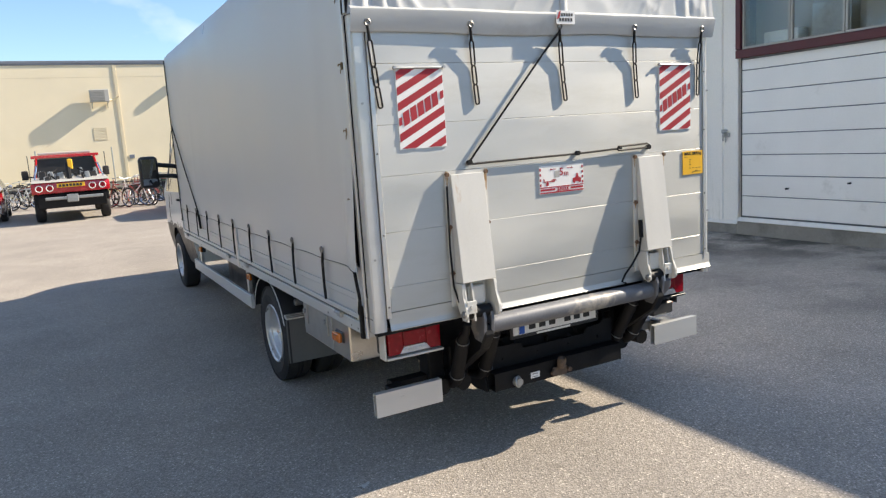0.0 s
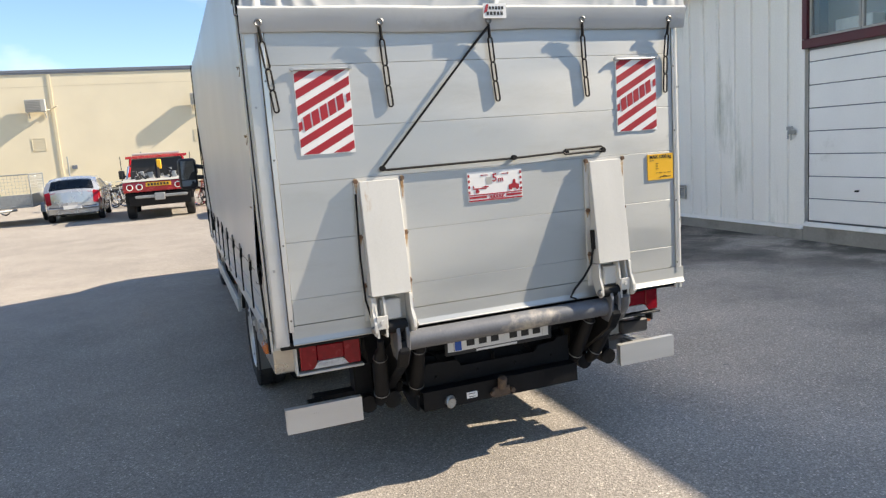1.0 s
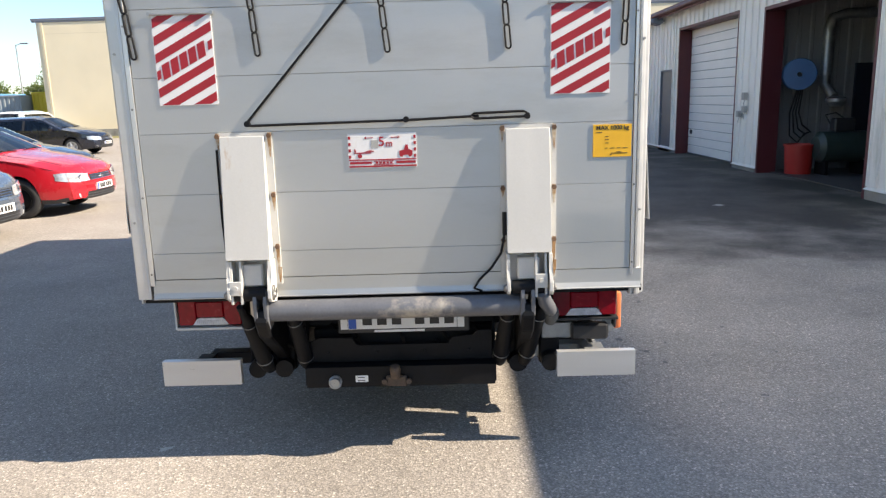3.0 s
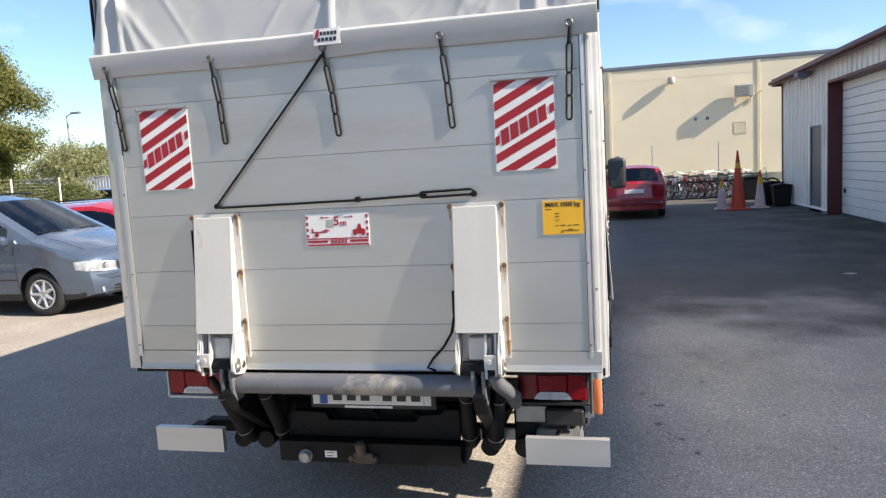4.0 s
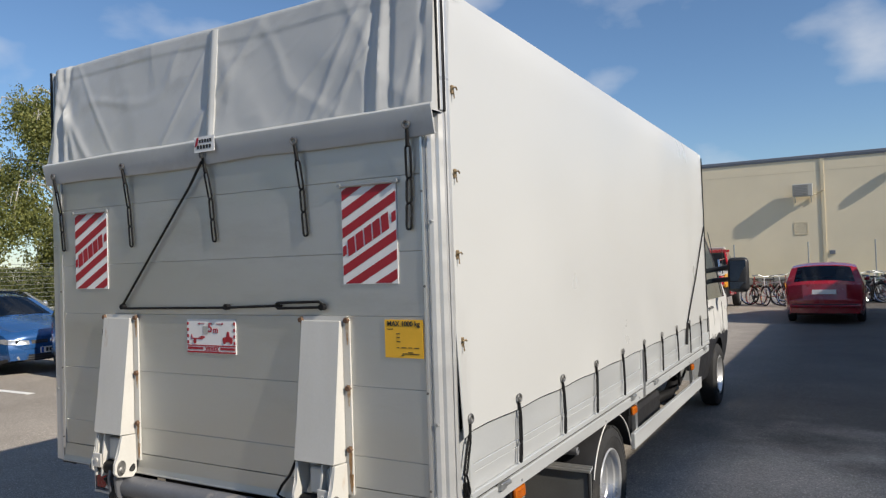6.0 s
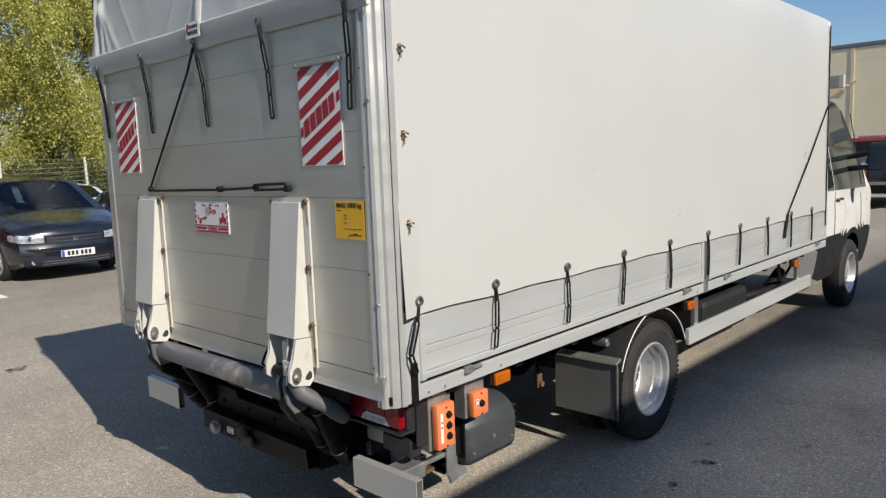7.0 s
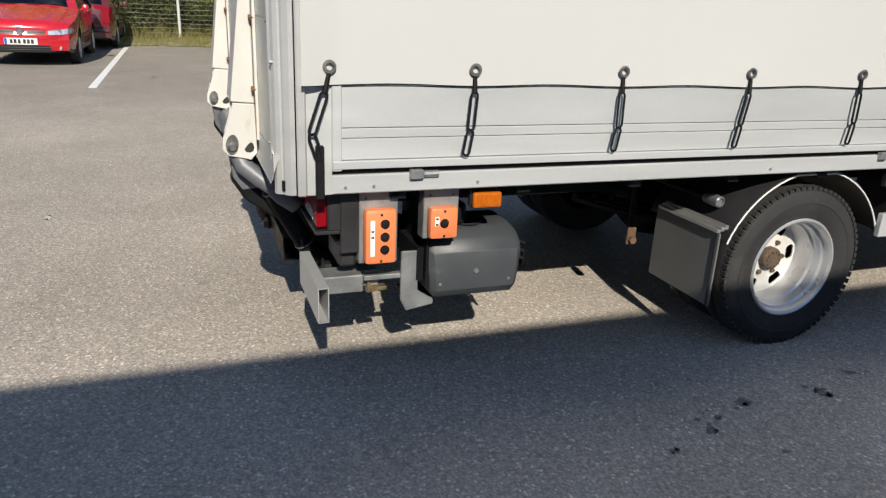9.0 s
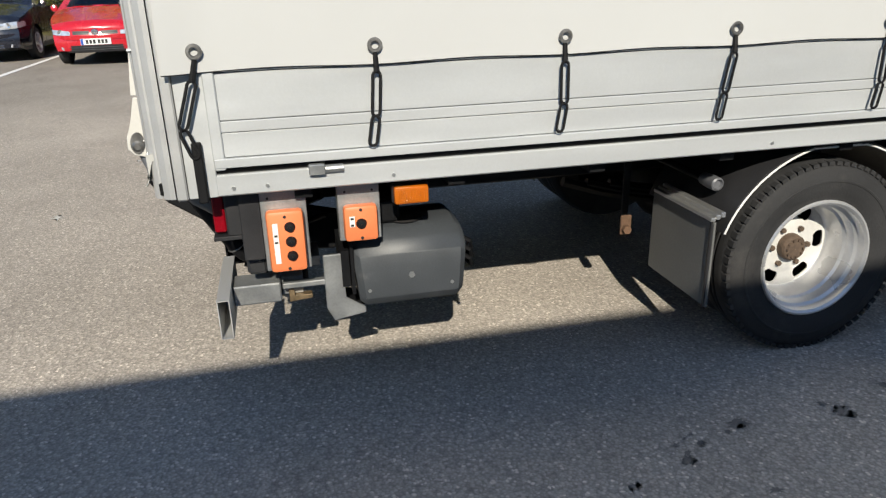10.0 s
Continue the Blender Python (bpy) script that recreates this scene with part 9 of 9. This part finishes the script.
tree(-21.0, 8.4, 12.0, 2.9, 6, BIRCH, BARK, 130000, 0.065, 0.8, 0.14, B, limbs=22)
tree(-20.4, 4.6, 11.0, 2.7, 7, BIRCH, BARK, 130000, 0.065, 0.8, 0.12, B, limbs=22)
tree(-22.5, 1.0, 11.5, 2.9, 8, BIRCH, BARK, 36000, 0.11, 0.8, 0.12, B)
tree(-21.0, -3.0, 10.0, 2.7, 9, BIRCH, BARK, 30000, 0.11, 0.8, 0.12, B)
tree(-24.5, 6.5, 12.5, 3.2, 10, BIRCH, BARK, 40000, 0.11, 0.8, 0.12, B)
tree(-24.6, 13.6, 6.0, 2.2, 12, WILLOW, DARK_BARK, 36000, 0.11, 0.5, 0.10, G)

# unseen trees, added to darken what the tail lift planks reflect
for k in range(5):
    tree(-21.5 - 1.2 * math.sin(k * 2.2), -7.5 - 4.2 * k, 10.0 + math.sin(k * 1.9), 2.9, 60 + k, BIRCH, BARK, 16000, 0.15, 0.7, 0.12, B)

rng = np.random.default_rng(33)
n = 230000
Y = rng.uniform(-24, 27, n)
h = 1.95 + 0.9 * np.array([noise.noise((y * 0.35, 3.3, 0)) for y in Y]) + 0.35 * np.array([noise.noise((y * 1.4, 7.3, 0)) for y in Y])
h = np.clip(h, 0.6, 3.4)
h = np.where(Y > 10, np.minimum(h, 2.1), h)
Z = h * rng.uniform(0.02, 1.0, n) ** 0.85
bulge = 0.75 * np.sin(np.pi * np.clip(Z / h, 0, 1)) + 0.25 * np.array([noise.noise((y * 1.6, z * 1.6, 5)) for y, z in zip(Y, Z)])
X = -18.75 + bulge * rng.uniform(0.2, 1.0, n) - rng.uniform(0, 0.35, n)
me = leaves(np.stack([X, Y, Z], 1), 0.066, rng, 0.1)
me.materials.append(HEDGE)
tagged(new("hedge", me), "dense dark green hedge and brambles behind the fence", "hedge", kind="stuff")
bm = mesh()
rows = []
for y in np.arange(-24, 27.1, 0.5):
    hh = min(max(1.80 + 0.9 * noise.noise((y * 0.35, 3.3, 0)), 0.4), 2.8 if y < 10 else 1.8)
    rows.append([(-18.9 + 0.3 * noise.noise((y, 0, 1)), y, 0), (-18.75 + 0.35 * noise.noise((y, 1, 1)), y, hh * 0.5), (-19.1, y, hh * 0.85), (-19.9, y, hh * 0.9), (-20.8, y, 0)])
sheet(bm, rows)
tagged(part("hedge_core", bm, HEDGE), "dark twiggy inside of the hedge", "hedge", kind="stuff")

rng = np.random.default_rng(35)
n = 30000
X, Y = rng.uniform(-18.6, -15.35, n), rng.uniform(-22, 26, n)
base = np.stack([X, Y, np.clip((-15.4 - X) * 0.05, 0, 0.12)], 1)
hgt = rng.uniform(0.05, 0.20, n) * (1 + 1.6 * np.clip((-16.6 - X) / 1.5, 0, 1))
lean = rng.normal(size=(n, 2)) * 0.35
w = rng.normal(size=(n, 2))
w = w / np.linalg.norm(w, axis=1)[:, None] * 0.009
V = np.empty((n, 3, 3))
V[:, 0], V[:, 1], V[:, 2] = base, base, base
V[:, 0, :2] += w
V[:, 1, :2] -= w
V[:, 2, :2] += lean * hgt[:, None]
V[:, 2, 2] += hgt
me = bpy.data.meshes.new("grass")
me.from_pydata(V.reshape(-1, 3).tolist(), [], np.arange(3 * n).reshape(n, 3).tolist())
me.materials.append(DRY)
tagged(new("grass", me), "dry yellow green grass on the verge", "grass", kind="stuff")

# ---- distance: containers, sheds, tree line ----
for x, y, w, d, h, col, lab in ((-31.6, 50, 1.75, 5.0, 2.85, (0.72, 0.74, 0.74), "white steel shipping container"), (-30.05, 50, 1.28, 5.0, 2.85, (0.10, 0.26, 0.50), "blue steel shipping container"), (-28.4, 51, 1.9, 5.0, 2.7, (0.34, 0.36, 0.36), "grey steel shipping container"),
                                (-39.0, 51, 12.6, 3, 2.75, (0.42, 0.45, 0.50), "long pale grey site cabin"), (-26.6, 52, 1.2, 3.0, 2.9, (0.70, 0.50, 0.03), "yellow steel container")):
    c = thing("container", (x, y, 0), lab + " in the far yard", "container", "containers in the far yard")
    m = mat("container_paint", col, 0.5, vary=0.08, scale=1.0)
    bm = mesh()
    pts = []
    k = int(w / 0.28)
    for i in range(k):
        a = x - w / 2 + w * i / k
        b = w / k
        pts += [(a, y), (a + b * 0.4, y), (a + b * 0.5, y + 0.04), (a + b * 0.9, y + 0.04)]
    pts += [(x + w / 2, y), (x + w / 2, y + d), (x - w / 2, y + d)]
    prism(bm, pts, "z", 0.12, h)
    part("shell", bm, m, c)
    for z0, z1 in ((0.0, 0.118), (h + 0.002, h + 0.1)):
        bm = mesh()
        box(bm, x - w / 2 - 0.03, x + w / 2 + 0.03, y - 0.03, y + d + 0.03, z0, z1)
        part("frame", bm, m, c)
for k in range(13):
    x = -150 + 11.5 * k
    tree(x, 128 + 8 * math.sin(k * 2.1), 8.5 + 2.0 * math.sin(k * 1.7), 4.6, 40 + k, FAR, DARK_BARK, 9000, 0.32, 0.2, 0.08, "round green tree in the far tree line", clump=0.42, limbs=11)
rp = mat("red_panel", (0.42, 0.03, 0.03), 0.5)
bm = mesh()
box(bm, -27.2, -26.0, 51.6, 51.8, 0.0, 1.25)
tagged(part("site_board", bm, rp), "red site board standing in the far yard", "board")

# ---- yard lamps ----
for x, y, h in ((-36, 66, 7.5), (-30.3, 40, 6.5), (-30.9, 18.5, 7.0)):
    l_ = thing("street_lamp", (x, y, 0), "slim grey street lamp beyond the parking bays", "street lamp", "street lamps")
    bm = mesh()
    tube(bm, [(x, y, 0), (x, y, h)], [0.09, 0.05], 10)
    part("pole", bm, STEEL, l_, smooth=True)
    bm = mesh()
    tube(bm, [(x, y, h), (x + 0.7, y - 0.3, h + 0.1)], 0.035, 8)
    part("arm", bm, STEEL, l_)
    bm = mesh()
    box(bm, x + 0.6, x + 1.3, y - 0.42, y - 0.18, h + 0.05, h + 0.17, 0.03)
    part("head", bm, GREY_TRIM, l_)


# ---- marks on the asphalt ----
OIL = mat("dried_oil", (0.22, 0.205, 0.19), 0.55, vary=0.3, scale=20, fine=160, bump=0.4)
random.seed(71)


def mark(x, y, r, material, name, label, stretch=1.0, turn=0.0):
    bm = mesh()
    n = 36
    ph = random.random() * 9
    pts = []
    for k in range(n):
        a = 2 * math.pi * k / n
        q = r * (0.30 + 1.9 * abs(noise.noise((math.cos(a) * 2.4 + ph, math.sin(a) * 2.4, ph))) + 0.2 * random.random())
        u, v = q * math.cos(a) * stretch, q * math.sin(a)
        pts.append((x + u * math.cos(turn) - v * math.sin(turn), y + u * math.sin(turn) + v * math.cos(turn)))
    f = bm.faces.new([bm.verts.new((px, py, 0.0025)) for px, py in pts])
    bmesh.ops.triangulate(bm, faces=[f])
    return tagged(part(name, bm, material), label, "stain", name + "s", "stuff")


MARKS = ((3.94, 4.44, 0.022), (3.82, 4.69, 0.026), (3.85, 5.05, 0.028), (3.88, 4.52, 0.014), (4.01, 4.24, 0.018), (3.62, 4.60, 0.010), (4.12, 4.60, 0.011), (3.75, 5.3, 0.015),
         (4.28, 4.24, 0.014), (4.78, 4.37, 0.012), (4.40, 3.70, 0.014), (4.62, 4.9, 0.014), (4.2, 5.6, 0.015), (5.0, 5.2, 0.012), (-1.63, 3.25, 0.08), (-12.33, 3.0, 0.06), (-7.6, 2.4, 0.06), (-1.3, 13.7, 0.06))
for x, y, r in MARKS:
    for k in range(3 if 0.012 < r < 0.05 else 1):
        dx, dy = (random.gauss(0, 0.026), random.gauss(0, 0.03)) if k else (0, 0)
        mark(x + dx, y + dy, r * (0.45 if k else 1.0), OIL, "oil_drip", "dark dried oil drip on the asphalt", random.uniform(0.8, 1.8), random.uniform(0, 3))
CHIP = mat("pale_chip", (0.6, 0.58, 0.52), 0.8, vary=0.2)
for x, y, r in ((0.78, 1.95, 0.026), (6.69, 10.55, 0.05), (1.2, 3.23, 0.02), (-0.7, 2.2, 0.02)):
    mark(x, y, r, CHIP, "paint_fleck", "pale paint fleck on the asphalt", 1.8, 0.3)

# ---- small fittings on the workshop's west wall ----
bm = mesh()
box(bm, WX - 0.03, WX - 0.002, 7.36, 7.50, 1.46, 1.52, 0.004)
tube(bm, [(WX - 0.03, 7.42, 1.46), (WX - 0.035, 7.42, 1.38)], 0.008, 8)
tagged(part("wall_latch", bm, STEEL), "small grey metal latch on the white steel wall", "latch")
for y, z in ((6.40, 0.71), (5.51, 0.81)):
    bm = mesh()
    cyl(bm, (WX - 0.05, y, z), (WX + 0.01, y, z), 0.012, 10)
    tagged(part("rubber_stud", bm, RUBBER), "small black stud on the white door panels", "stud", "studs on the door panels")
